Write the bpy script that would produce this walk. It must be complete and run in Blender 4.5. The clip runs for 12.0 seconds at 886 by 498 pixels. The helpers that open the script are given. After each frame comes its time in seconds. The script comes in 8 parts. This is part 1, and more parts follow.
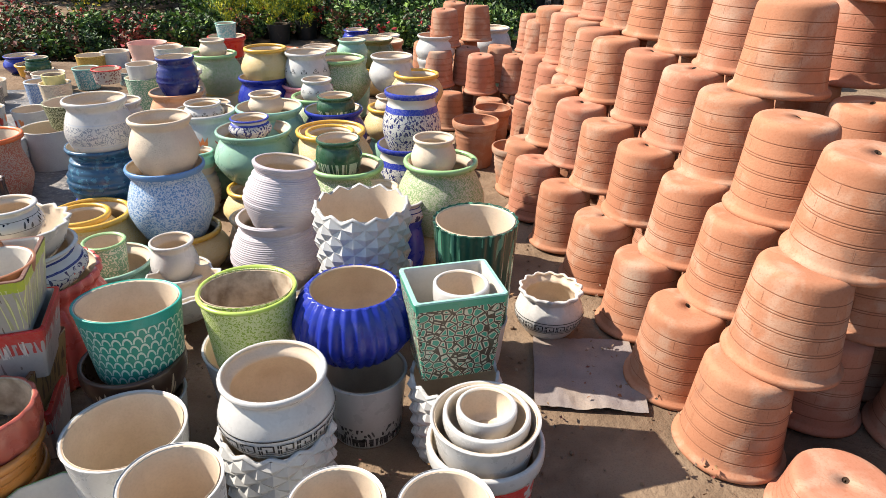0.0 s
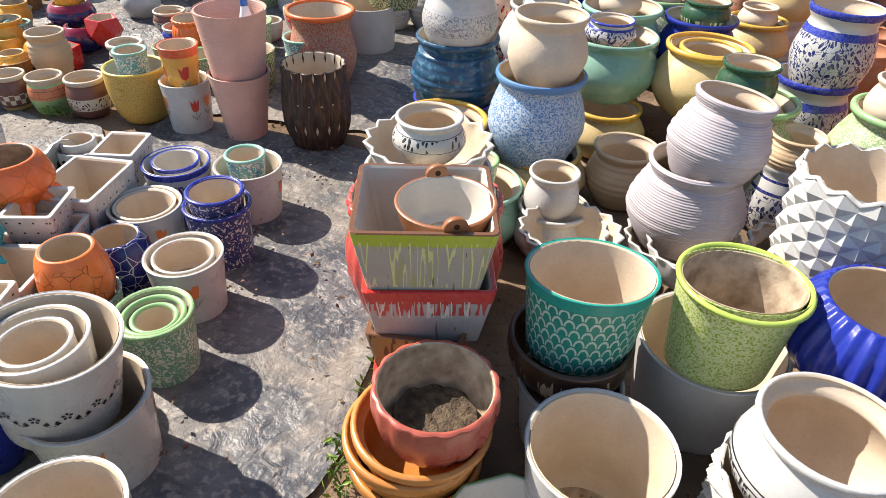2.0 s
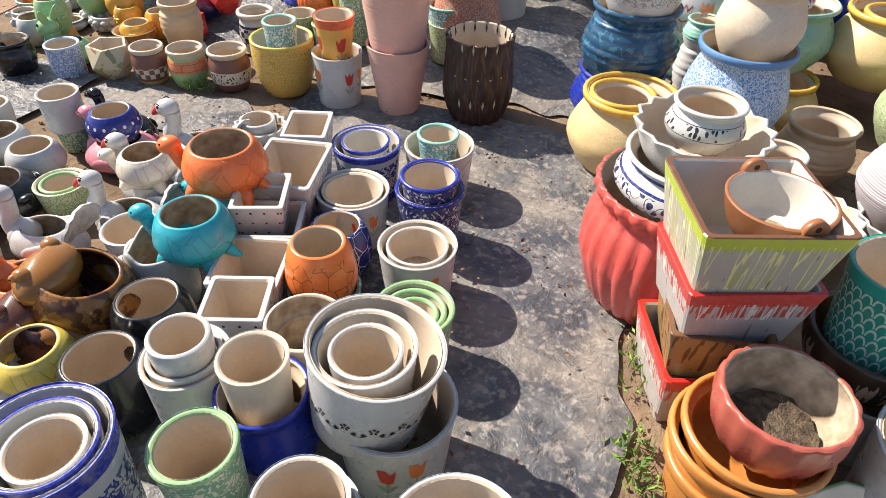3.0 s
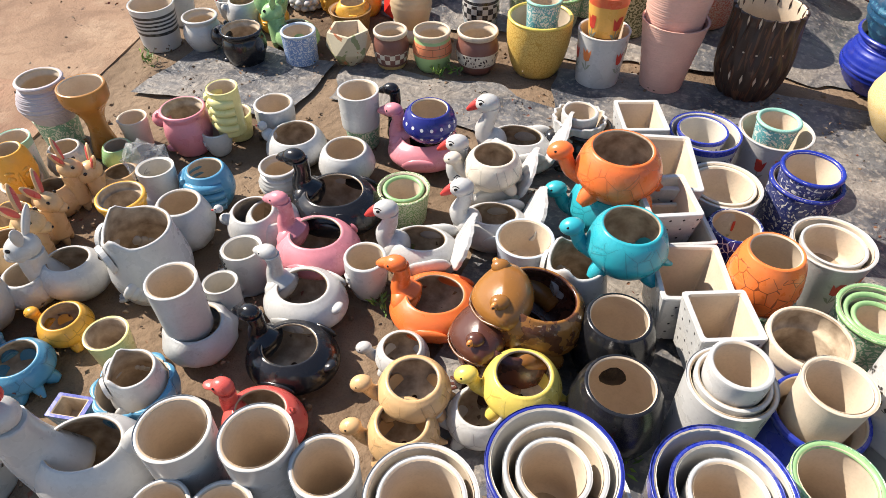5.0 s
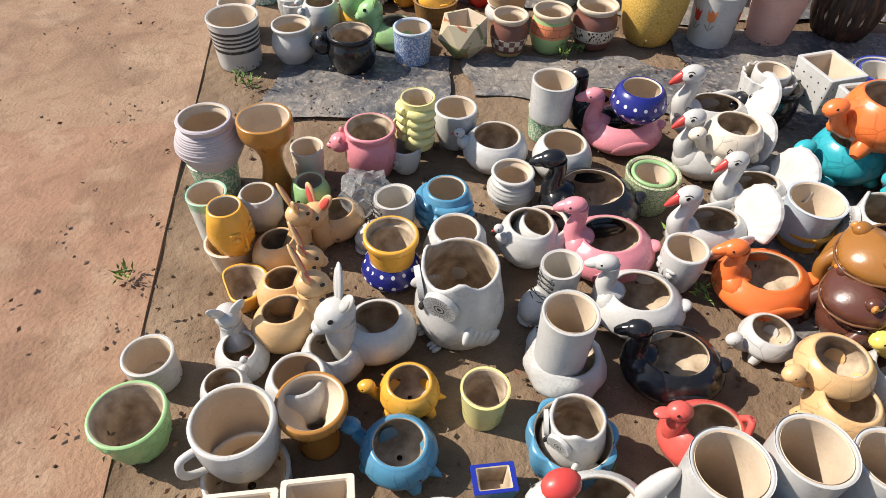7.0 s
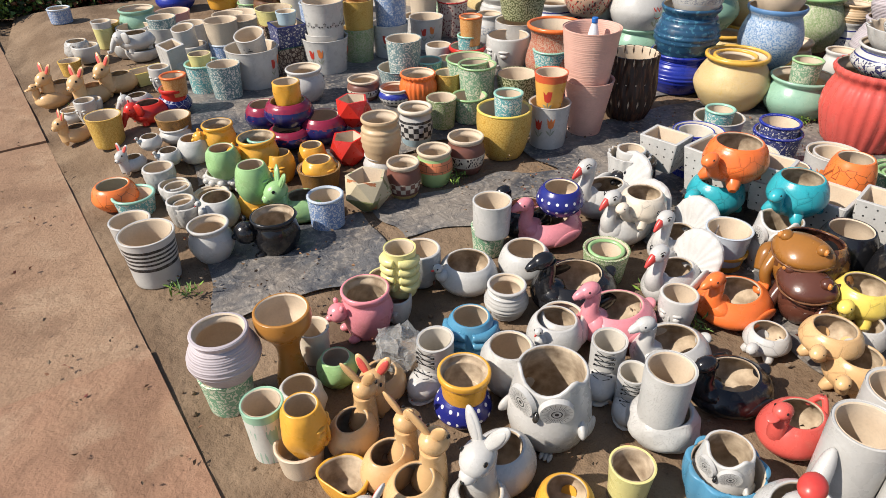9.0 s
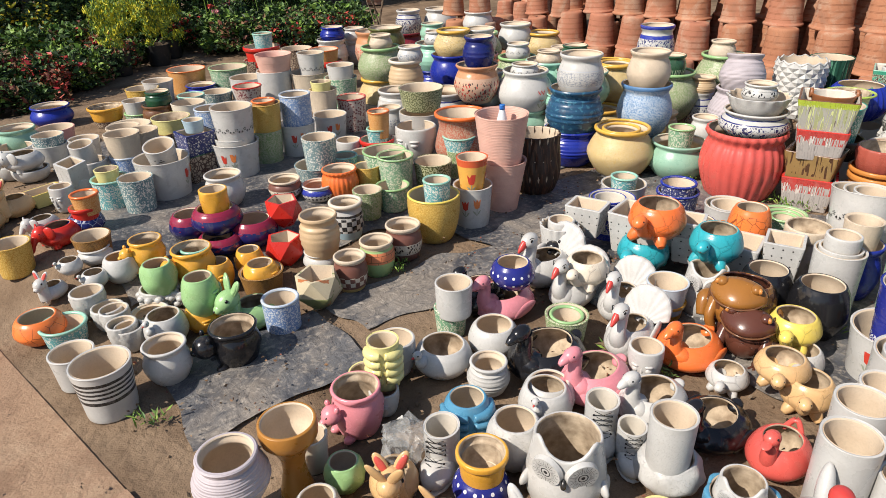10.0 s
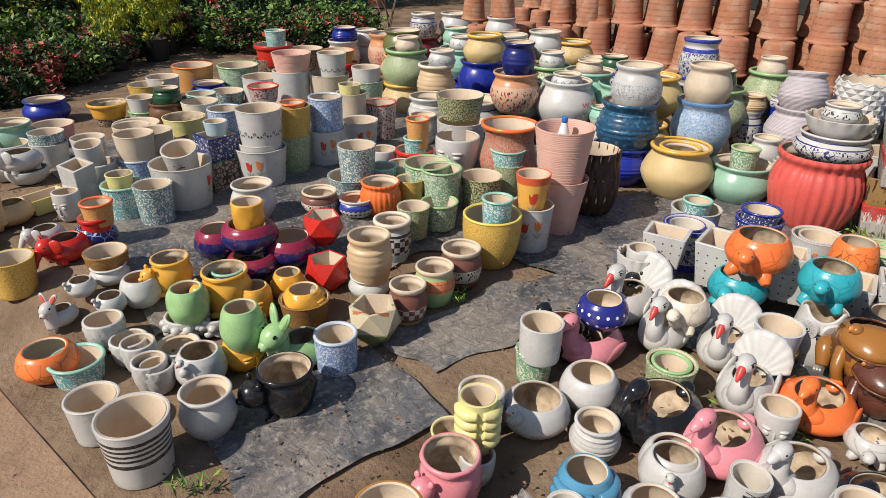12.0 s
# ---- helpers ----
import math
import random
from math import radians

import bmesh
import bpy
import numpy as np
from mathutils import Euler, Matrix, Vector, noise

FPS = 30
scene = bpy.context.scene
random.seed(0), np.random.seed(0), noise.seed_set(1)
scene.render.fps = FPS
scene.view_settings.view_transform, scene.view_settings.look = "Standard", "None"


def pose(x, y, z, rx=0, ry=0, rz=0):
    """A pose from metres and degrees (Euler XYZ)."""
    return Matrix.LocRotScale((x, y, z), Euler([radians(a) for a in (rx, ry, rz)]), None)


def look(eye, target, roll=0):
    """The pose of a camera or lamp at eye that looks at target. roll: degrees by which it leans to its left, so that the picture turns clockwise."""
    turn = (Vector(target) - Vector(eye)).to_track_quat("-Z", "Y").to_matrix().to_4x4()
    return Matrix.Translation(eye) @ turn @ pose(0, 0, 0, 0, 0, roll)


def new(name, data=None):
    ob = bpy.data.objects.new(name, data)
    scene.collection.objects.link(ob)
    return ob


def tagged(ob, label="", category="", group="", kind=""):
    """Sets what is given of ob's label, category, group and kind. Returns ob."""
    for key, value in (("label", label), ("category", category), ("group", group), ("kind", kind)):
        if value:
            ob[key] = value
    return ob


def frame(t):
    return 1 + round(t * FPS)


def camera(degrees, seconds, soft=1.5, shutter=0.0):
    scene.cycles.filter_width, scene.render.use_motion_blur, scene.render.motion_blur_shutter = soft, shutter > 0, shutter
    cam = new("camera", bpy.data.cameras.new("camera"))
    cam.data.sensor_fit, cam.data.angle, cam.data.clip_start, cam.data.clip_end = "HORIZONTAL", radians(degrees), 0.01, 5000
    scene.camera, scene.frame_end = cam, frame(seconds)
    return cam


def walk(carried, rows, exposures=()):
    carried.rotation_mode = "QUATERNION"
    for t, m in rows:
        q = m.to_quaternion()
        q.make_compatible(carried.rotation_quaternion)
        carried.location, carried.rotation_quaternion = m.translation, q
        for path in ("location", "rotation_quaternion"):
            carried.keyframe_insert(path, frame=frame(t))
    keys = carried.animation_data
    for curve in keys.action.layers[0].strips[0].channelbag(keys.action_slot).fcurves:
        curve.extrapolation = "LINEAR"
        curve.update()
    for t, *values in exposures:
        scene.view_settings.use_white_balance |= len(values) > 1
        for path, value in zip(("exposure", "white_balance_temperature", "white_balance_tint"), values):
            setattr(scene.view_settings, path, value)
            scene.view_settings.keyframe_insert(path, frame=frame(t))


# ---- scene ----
cam = camera(68.0, 12.0, soft=0.5)
PATH = [
    (0, (0.447, 0.344, 1.497), (0.297, 2.122, 0.595), 0.7),
    (0.5, (0.248, 0.394, 1.474), (-0.108, 2.092, 0.479), 1.3),
    (1, (0.025, 0.469, 1.403), (-0.485, 2.083, 0.337), 2.3),
    (1.5, (-0.211, 0.612, 1.375), (-0.786, 2.162, 0.249), 2.5),
    (2, (-0.501, 0.672, 1.391), (-1.067, 2.187, 0.214), 2.3),
    (2.5, (-0.844, 0.597, 1.436), (-1.388, 2.074, 0.203), 2.1),
    (3, (-1.171, 0.524, 1.406), (-1.724, 1.956, 0.124), 1.6),
    (3.2, (-1.293, 0.509, 1.405), (-1.846, 1.922, 0.103), 1.3),
    (5, (-2.352, 0.225, 1.511), (-2.836, 1.56, 0.102), -0.2),
    (5.5, (-2.707, 0.12, 1.503), (-3.119, 1.483, 0.098), 1.1),
    (6, (-3.029, 0.077, 1.503), (-3.355, 1.425, 0.062), 0.9),
    (6.5, (-3.406, 0.088, 1.45), (-3.592, 1.457, 0.004), 1.9),
    (6.7, (-3.515, 0.098, 1.455), (-3.645, 1.467, 0.003), 1.9),
    (8.3, (-4.176, 0.115, 1.413), (-3.778, 1.616, 0.152), -0.1),
    (8.5, (-4.256, 0.144, 1.427), (-3.775, 1.653, 0.206), -0.4),
    (9, (-4.445, 0.157, 1.498), (-3.761, 1.673, 0.387), -1.0),
    (9.5, (-4.657, 0.15, 1.548), (-3.781, 1.642, 0.545), -1.5),
    (10, (-4.77, 0.296, 1.553), (-3.693, 1.717, 0.648), -1.7),
    (10.5, (-4.839, 0.492, 1.569), (-3.565, 1.789, 0.736), -1.8),
    (11, (-4.922, 0.631, 1.586), (-3.509, 1.801, 0.79), -1.6),
    (11.5, (-4.946, 0.723, 1.554), (-3.563, 1.912, 0.733), -0.0),
    (12, (-4.852, 0.832, 1.465), (-3.71, 2.215, 0.58), 1.0),
]
# the phone's own exposure, falling as it turns towards the sunlit side
EXPOSURE = [(0.0, 1.25), (1.0, 1.23), (2.5, 1.17), (5.0, 1.07), (6.5, 0.83), (8.0, 0.61), (9.0, 0.55), (10.2, 0.53), (11.0, 0.41), (12.0, 0.29)]
walk(cam, [(t, look(eye, target, roll)) for t, eye, target, roll in PATH], EXPOSURE)

# ---------------------------------------------------------------- light
world = bpy.data.worlds.new("sky")
scene.world = world
world.use_nodes = True
wn = world.node_tree
sky = wn.nodes.new("ShaderNodeTexSky")
sky.sky_type, sky.sun_disc = "NISHITA", False
SUN_ELEV, SUN_AZ = 44.0, 173.0          # azimuth of the sun in the plan, degrees from +x
sky.sun_elevation = radians(SUN_ELEV)
sky.sun_rotation = radians(90 - SUN_AZ)
bg = wn.nodes["Background"]
bg.inputs["Strength"].default_value = 0.084
wn.links.new(sky.outputs[0], bg.inputs["Color"])
sun = new("sun", bpy.data.lights.new("sun", "SUN"))
sun.data.energy, sun.data.angle, sun.data.color = 4.2, radians(0.6), (1.0, 0.915, 0.81)
sa, se = radians(SUN_AZ), radians(SUN_ELEV)
sun.matrix_world = look((10 * math.cos(sa) * math.cos(se), 10 * math.sin(sa) * math.cos(se), 10 * math.sin(se)), (0, 0, 0))

# ---------------------------------------------------------------- materials
TAU = 2 * math.pi


class Tree:
    """A short hand for building node materials."""

    def __init__(self, name, rough=0.5, spec=0.5):
        self.mat = bpy.data.materials.new(name)
        self.mat.use_nodes = True
        self.nt = self.mat.node_tree
        self.bsdf = self.nt.nodes["Principled BSDF"]
        self.bsdf.inputs["Roughness"].default_value = rough
        self.bsdf.inputs["Specular IOR Level"].default_value = spec
        self.uvs = {}

    def node(self, kind, **sockets):
        n = self.nt.nodes.new("ShaderNode" + kind)
        for k, v in sockets.items():
            self.put(n.inputs[k.replace("_", " ")], v)
        return n

    def put(self, socket, v):
        if isinstance(v, bpy.types.NodeSocket):
            self.nt.links.new(v, socket)
        else:
            socket.default_value = (*v, 1) if isinstance(v, tuple) and len(v) == 3 and socket.type == "RGBA" else v

    def uv(self, name):
        if name not in self.uvs:
            n = self.node("UVMap")
            n.uv_map = name
            self.uvs[name] = n.outputs[0]
        return self.uvs[name]

    def obj(self):
        if "obj" not in self.uvs:
            self.uvs["obj"] = self.node("TexCoord").outputs["Object"]
        return self.uvs["obj"]

    def math(self, op, a, b=0.0):
        n = self.nt.nodes.new("ShaderNodeMath")
        n.operation = op
        self.put(n.inputs[0], a)
        self.put(n.inputs[1], b)
        return n.outputs[0]

    def mix(self, f, a, b, blend="MIX"):
        n = self.nt.nodes.new("ShaderNodeMix")
        n.data_type, n.blend_type = "RGBA", blend
        self.put(n.inputs[0], f)
        self.put(n.inputs[6], a)
        self.put(n.inputs[7], b)
        return n.outputs[2]

    def noise(self, scale, detail=3.0, vec=None, distortion=0.0):
        n = self.node("TexNoise", Scale=scale, Detail=detail, Distortion=distortion)
        self.put(n.inputs["Vector"], vec or self.obj())
        return n.outputs["Fac"]

    def ramp(self, f, lo, hi):
        n = self.nt.nodes.new("ShaderNodeMapRange")
        self.put(n.inputs[0], f)
        n.inputs[1].default_value, n.inputs[2].default_value = lo, hi
        return n.outputs[0]

    def voronoi(self, scale, feature="DISTANCE_TO_EDGE", randomness=1.0, vec=None):
        n = self.nt.nodes.new("ShaderNodeTexVoronoi")
        n.feature = feature
        n.inputs["Scale"].default_value, n.inputs["Randomness"].default_value = scale, randomness
        self.put(n.inputs["Vector"], vec or self.uv("metre"))
        return n.outputs["Distance"]

    def bump(self, height, strength=0.3, dist=0.002):
        n = self.node("Bump", Strength=strength, Distance=dist, Height=height)
        if self.bsdf.inputs["Normal"].is_linked:
            self.nt.links.new(self.bsdf.inputs["Normal"].links[0].from_socket, n.inputs["Normal"])
        self.nt.links.new(n.outputs[0], self.bsdf.inputs["Normal"])

    def done(self, colour):
        self.put(self.bsdf.inputs["Base Color"], colour)
        return self.mat


def pattern(t, kind, scale, thresh):
    """A mask, 1 where the ink lies, over the surface in metres."""
    if kind == "crackle":
        return t.math("LESS_THAN", t.voronoi(scale), thresh)
    if kind == "cells":
        return t.math("GREATER_THAN", t.voronoi(scale), thresh)
    if kind == "dots":
        return t.math("LESS_THAN", t.voronoi(scale, "F1", 0.0), thresh)
    if kind == "spots":
        return t.math("LESS_THAN", t.voronoi(scale, "F1", 1.0), thresh)
    if kind == "blots":
        return t.math("GREATER_THAN", t.noise(scale, 3.0, t.uv("metre")), thresh)
    if kind == "swirl":
        return t.math("GREATER_THAN", t.noise(scale * 0.55, 1.5, t.uv("metre"), 1.1), thresh)
    if kind == "worm":
        a = t.noise(scale, 1.0, t.uv("metre"), 0.6)
        return t.math("LESS_THAN", t.math("ABSOLUTE", t.math("SUBTRACT", a, 0.5)), thresh)
    if kind == "rings":
        y = t.node("SeparateXYZ", Vector=t.uv("metre")).outputs[1]
        y = t.math("ADD", t.math("MULTIPLY", y, scale * TAU), t.math("MULTIPLY", t.noise(14, 3), thresh))
        return t.math("MULTIPLY", t.math("SINE", y), t.noise(30, 2))
    if kind == "leaf":
        warp = t.node("TexNoise", Scale=scale * 0.22, Detail=0.0)
        t.put(warp.inputs["Vector"], t.uv("metre"))
        w = t.nt.nodes.new("ShaderNodeVectorMath")
        w.operation = "MULTIPLY_ADD"
        t.put(w.inputs[0], warp.outputs["Color"])
        w.inputs[1].default_value = (3.2 / scale,) * 3
        t.put(w.inputs[2], t.uv("metre"))
        m = t.node("Mapping", Vector=w.outputs[0], Scale=(1.0, 0.5, 1.0), Rotation=(0, 0, 0.6))
        return t.math("LESS_THAN", t.voronoi(scale, "F1", 0.75, m.outputs[0]), thresh)
    if kind == "runs":
        s = t.node("SeparateXYZ", Vector=t.uv("metre"))
        c = t.node("CombineXYZ", X=s.outputs[0], Y=t.math("MULTIPLY", s.outputs[1], 0.06))
        a = t.noise(scale, 0.5, c.outputs[0])
        return t.math("LESS_THAN", t.math("ABSOLUTE", t.math("SUBTRACT", a, 0.5)), thresh)
    if kind == "check":
        n = t.node("TexChecker", Scale=scale)
        t.put(n.inputs["Vector"], t.uv("metre"))
        return n.outputs["Fac"]
    if kind == "brick":
        n = t.node("TexBrick", Scale=scale, Mortar_Size=thresh)
        n.inputs["Color1"].default_value = n.inputs["Color2"].default_value = (0, 0, 0, 1)
        n.inputs["Mortar"].default_value = (1, 1, 1, 1)
        t.put(n.inputs["Vector"], t.uv("metre"))
        return n.outputs["Fac"]
    if kind == "scales":
        s = t.node("SeparateXYZ", Vector=t.uv("metre"))
        row = t.math("MULTIPLY", s.outputs[1], scale)
        odd = t.math("MULTIPLY", t.math("FLOOR", row), 0.5)
        fx = t.math("SUBTRACT", t.math("FRACT", t.math("ADD", t.math("MULTIPLY", s.outputs[0], scale * 0.9), odd)), 0.5)
        fy = t.math("FRACT", row)
        d = t.math("ADD", t.math("MULTIPLY", fx, fx), t.math("MULTIPLY", t.math("MULTIPLY", fy, fy), 0.30))
        return t.math("LESS_THAN", t.math("ABSOLUTE", t.math("SUBTRACT", t.math("SQRT", d), 0.40)), thresh)
    if kind == "drip":
        s = t.node("SeparateXYZ", Vector=t.uv("metre"))
        c = t.node("CombineXYZ", X=t.math("MULTIPLY", s.outputs[0], 1.0), Y=t.math("MULTIPLY", s.outputs[1], 0.12))
        return t.math("GREATER_THAN", t.noise(scale, 1.0, c.outputs[0]), thresh)
    raise ValueError(kind)


def skin(name, base, rough=0.22, bands=(), ink=(), relief=(), spread=0.1, wear=0.0):
    """A glaze. bands: (from, to, colour) over the pot's height; ink: (pattern, scale, threshold, colour, from, to);
    relief: (pattern, scale, threshold, strength). spread: how far the shade drifts over the surface."""
    t = Tree(name, rough)
    big, fine = t.noise(9, 2), t.noise(120, 3)
    dim = tuple(c * (1 - 1.6 * spread) for c in base)
    c = t.mix(t.ramp(big, 0.3, 0.7), base, dim)
    v = t.node("SeparateXYZ", Vector=t.uv("band")).outputs[1]
    wob = t.math("ADD", v, t.math("MULTIPLY", t.math("SUBTRACT", t.noise(30, 2), 0.5), 0.02))
    for lo, hi, col in bands:
        c = t.mix(t.math("MULTIPLY", t.math("GREATER_THAN", wob, lo), t.math("LESS_THAN", wob, hi)), c, col)
    for kind, scale, thresh, col, lo, hi in ink:
        f = pattern(t, kind, scale, thresh)
        if lo > 0 or hi < 1:
            f = t.math("MULTIPLY", f, t.math("MULTIPLY", t.math("GREATER_THAN", v, lo), t.math("LESS_THAN", v, hi)))
        c = t.mix(f, c, col)
    grime = tuple(0.62 * v + 0.012 * k for v, k in zip(base, (1.3, 1.0, 0.7)))
    c = t.mix(t.math("MULTIPLY", t.ramp(fine, 0.42, 0.75), 0.22 + wear), c, grime)
    c = t.mix(t.math("MULTIPLY", t.ramp(t.noise(17, 6), 0.60, 0.74), 0.30), c, tuple(0.5 * v + 0.5 * d for v, d in zip(base, (0.34, 0.27, 0.19))))
    t.put(t.bsdf.inputs["Roughness"], t.math("ADD", t.math("MULTIPLY", t.noise(22, 4), 0.22), rough - 0.06))
    for kind, scale, thresh, strength in relief:
        t.bump(pattern(t, kind, scale, thresh), min(1.0, strength * 1.4), 0.007)
    t.bump(t.noise(70, 4), 0.16, 0.003)
    return t.done(c)


def matt(name, c1, c2, scale=8.0, fine=90.0, rough=0.85, bump=0.25, dist=0.003):
    t = Tree(name, rough, 0.25)
    c = t.mix(t.ramp(t.noise(scale, 5), 0.32, 0.68), c1, c2)
    c = t.mix(t.math("MULTIPLY", t.ramp(t.noise(fine, 3), 0.45, 0.8), 0.3), c, tuple(v * 0.6 for v in c1))
    t.bump(t.noise(fine, 4), bump, dist)
    return t.done(c)


WHITE, CREAM, BLACK = (0.54, 0.53, 0.505), (0.72, 0.62, 0.46), (0.012, 0.012, 0.014)
NAVY, COBALT, SKYB, TEAL = (0.012, 0.018, 0.14), (0.015, 0.03, 0.30), (0.10, 0.33, 0.55), (0.02, 0.32, 0.36)
GREEN, LIME, SAGE, DKGREEN = (0.30, 0.50, 0.22), (0.42, 0.55, 0.10), (0.28, 0.48, 0.36), (0.015, 0.07, 0.03)
YELLOW, MUSTARD, ORANGE, RED = (0.78, 0.60, 0.12), (0.72, 0.42, 0.07), (0.75, 0.20, 0.03), (0.60, 0.03, 0.02)
PINK, BLUSH, LILAC, MAROON = (0.72, 0.26, 0.30), (0.70, 0.42, 0.34), (0.44, 0.39, 0.44), (0.20, 0.02, 0.03)
TAN, BROWN, CORAL, GREY = (0.62, 0.38, 0.16), (0.16, 0.07, 0.03), (0.68, 0.07, 0.08), (0.45, 0.47, 0.50)

M = {}
M["inside"] = matt("bisque inside", (0.62, 0.515, 0.39), (0.54, 0.43, 0.315), 14, 150, 0.7, 0.15, 0.001)
M["inside_white"] = skin("white glazed inside", (0.60, 0.55, 0.47), 0.4, spread=0.08)
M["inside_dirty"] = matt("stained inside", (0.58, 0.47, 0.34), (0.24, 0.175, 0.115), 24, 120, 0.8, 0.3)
M["earth_fill"] = matt("earth in a pot", (0.05, 0.035, 0.025), (0.16, 0.12, 0.08), 40, 160, 0.95, 0.9, 0.01)
M["ink"] = skin("black glaze line", BLACK, 0.35)
M["tulip_red"] = skin("red tulip paint", (0.55, 0.05, 0.03), 0.35)
M["tulip_orange"] = skin("orange tulip paint", (0.75, 0.22, 0.06), 0.35)
M["leaf_grey"] = skin("grey green leaf paint", (0.30, 0.33, 0.25), 0.4)
M["eye"] = skin("black eye paint", (0.01, 0.01, 0.01), 0.15)
M["beak"] = skin("red beak paint", (0.62, 0.06, 0.05), 0.3)

PLAIN = dict(white=WHITE, cream=(0.70, 0.62, 0.50), black=BLACK, navy=NAVY, cobalt=COBALT, sky=(0.085, 0.27, 0.42), teal=TEAL, green=GREEN, lime=LIME,
             sage=SAGE, dkgreen=DKGREEN, yellow=YELLOW, mustard=MUSTARD, orange=ORANGE, red=RED, pink=PINK, blush=BLUSH, lilac=LILAC,
             maroon=MAROON, tan=TAN, brown=BROWN, brick=(0.40, 0.095, 0.065), coral=(0.66, 0.105, 0.085), grey=GREY, peach=(0.66, 0.42, 0.20), paleblue=(0.42, 0.55, 0.62),
             mint=(0.30, 0.56, 0.44), lemon=(0.72, 0.66, 0.28), caramel=(0.42, 0.19, 0.04), amber=(0.75, 0.38, 0.05), turq=(0.03, 0.36, 0.42),
             bluegrey=(0.50, 0.56, 0.62), dusty=(0.60, 0.30, 0.28), tangerine=(0.82, 0.175, 0.04), olive=(0.14, 0.15, 0.05), ochre=(0.56, 0.22, 0.05))
for key, col in PLAIN.items():
    M[key] = skin(key + " glaze", col, 0.45 if key in ("blush", "cream", "lilac", "grey") else 0.24)
M["black"] = skin("black glaze ", BLACK, 0.14, relief=[("cells", 26, 0.2, 0.25)])
M["lilac"] = skin("lilac ringed glaze", (0.47, 0.42, 0.445), 0.55, relief=[("rings", 120, 2.0, 0.22)])
M["blush"] = skin("dusty pink ringed glaze", BLUSH, 0.5, relief=[("rings", 105, 1.0, 0.10)])
M["lug_brown"] = skin("brown lug glaze", (0.30, 0.115, 0.045), 0.35)
M["brown_streak"] = skin("dark brown streaked", (0.035, 0.018, 0.012), 0.45, ink=[("drip", 90, 0.58, (0.09, 0.04, 0.02), 0, 1)], relief=[("drip", 60, 0.5, 0.8)])
M["rough_white"] = skin("white textured glaze", WHITE, 0.35, relief=[("worm", 70, 0.10, 1.0), ("cells", 45, 0.12, 0.6)])
M["bead_white"] = skin("white beaded glaze", WHITE, 0.35, relief=[("cells", 70, 0.15, 0.9)])
M["stucco_cream"] = skin("cream pebbled", (0.68, 0.56, 0.42), 0.5, relief=[("cells", 130, 0.16, 0.9)])
M["stucco_yellow"] = skin("pale yellow pebbled", (0.72, 0.56, 0.30), 0.45, ink=[("crackle", 120, 0.05, (0.62, 0.42, 0.12), 0, 1)], relief=[("cells", 110, 0.12, 0.7)])
M["pebble_mustard"] = skin("mustard pebbled", (0.70, 0.47, 0.12), 0.4, ink=[("crackle", 75, 0.06, (0.50, 0.28, 0.04), 0, 1)], relief=[("cells", 75, 0.14, 0.8)])
M["pebble_green"] = skin("pale green pebbled", (0.60, 0.60, 0.42), 0.4, ink=[("worm", 105, 0.065, (0.20, 0.33, 0.12), 0, 1)], relief=[("worm", 105, 0.07, 0.8)])
M["pebble_lime"] = skin("lime pebbled", (0.30, 0.42, 0.05), 0.4, ink=[("worm", 105, 0.10, (0.58, 0.62, 0.30), 0, 1)], relief=[("cells", 95, 0.14, 0.9)])
M["pebble_orange"] = skin("orange pebbled", (0.66, 0.36, 0.14), 0.4, ink=[("crackle", 85, 0.07, (0.50, 0.20, 0.04), 0, 1)])
M["leopard_terra"] = skin("rust speckled", (0.50, 0.33, 0.24), 0.45, ink=[("worm", 85, 0.07, (0.42, 0.10, 0.05), 0, 1)], relief=[("worm", 85, 0.06, 0.5)])
M["leopard_green"] = skin("sage speckled", (0.62, 0.64, 0.50), 0.35, ink=[("worm", 62, 0.085, (0.16, 0.33, 0.20), 0, 1)])
M["leopard_grey"] = skin("grey speckled", (0.66, 0.66, 0.60), 0.35, ink=[("worm", 60, 0.095, (0.12, 0.22, 0.24), 0, 1)])
M["leopard_teal"] = skin("teal speckled", (0.66, 0.68, 0.62), 0.35, ink=[("worm", 64, 0.085, (0.10, 0.34, 0.36), 0, 1)])
M["leopard_blue"] = skin("blue speckled", (0.66, 0.64, 0.58), 0.3, ink=[("worm", 60, 0.13, (0.02, 0.03, 0.14), 0, 1)])
M["leopard_sky"] = skin("sky blue speckled", (0.58, 0.62, 0.68), 0.35, ink=[("worm", 75, 0.09, (0.16, 0.26, 0.48), 0, 1)])
M["leopard_red"] = skin("red speckled", (0.55, 0.44, 0.38), 0.35, ink=[("spots", 62, 0.40, (0.16, 0.02, 0.03), 0, 1)])
M["leopard_olive"] = skin("olive speckled", (0.45, 0.46, 0.28), 0.35, ink=[("blots", 90, 0.5, (0.07, 0.08, 0.02), 0, 1)])
M["leopard_dark"] = skin("brown speckled", (0.40, 0.32, 0.24), 0.35, ink=[("crackle", 46, 0.10, (0.05, 0.02, 0.015), 0, 1)])
M["woven_blue"] = skin("blue woven relief", (0.12, 0.27, 0.52), 0.35, ink=[("worm", 92, 0.085, (0.52, 0.60, 0.68), 0, 0.93)], relief=[("worm", 92, 0.07, 0.8)])
M["scale_teal"] = skin("teal scales", (0.025, 0.26, 0.19), 0.3, ink=[("scales", 36, 0.075, (0.46, 0.58, 0.49), 0, 0.86)], relief=[("scales", 36, 0.09, 0.5)], bands=[(0.87, 1.1, (0.02, 0.30, 0.24))])
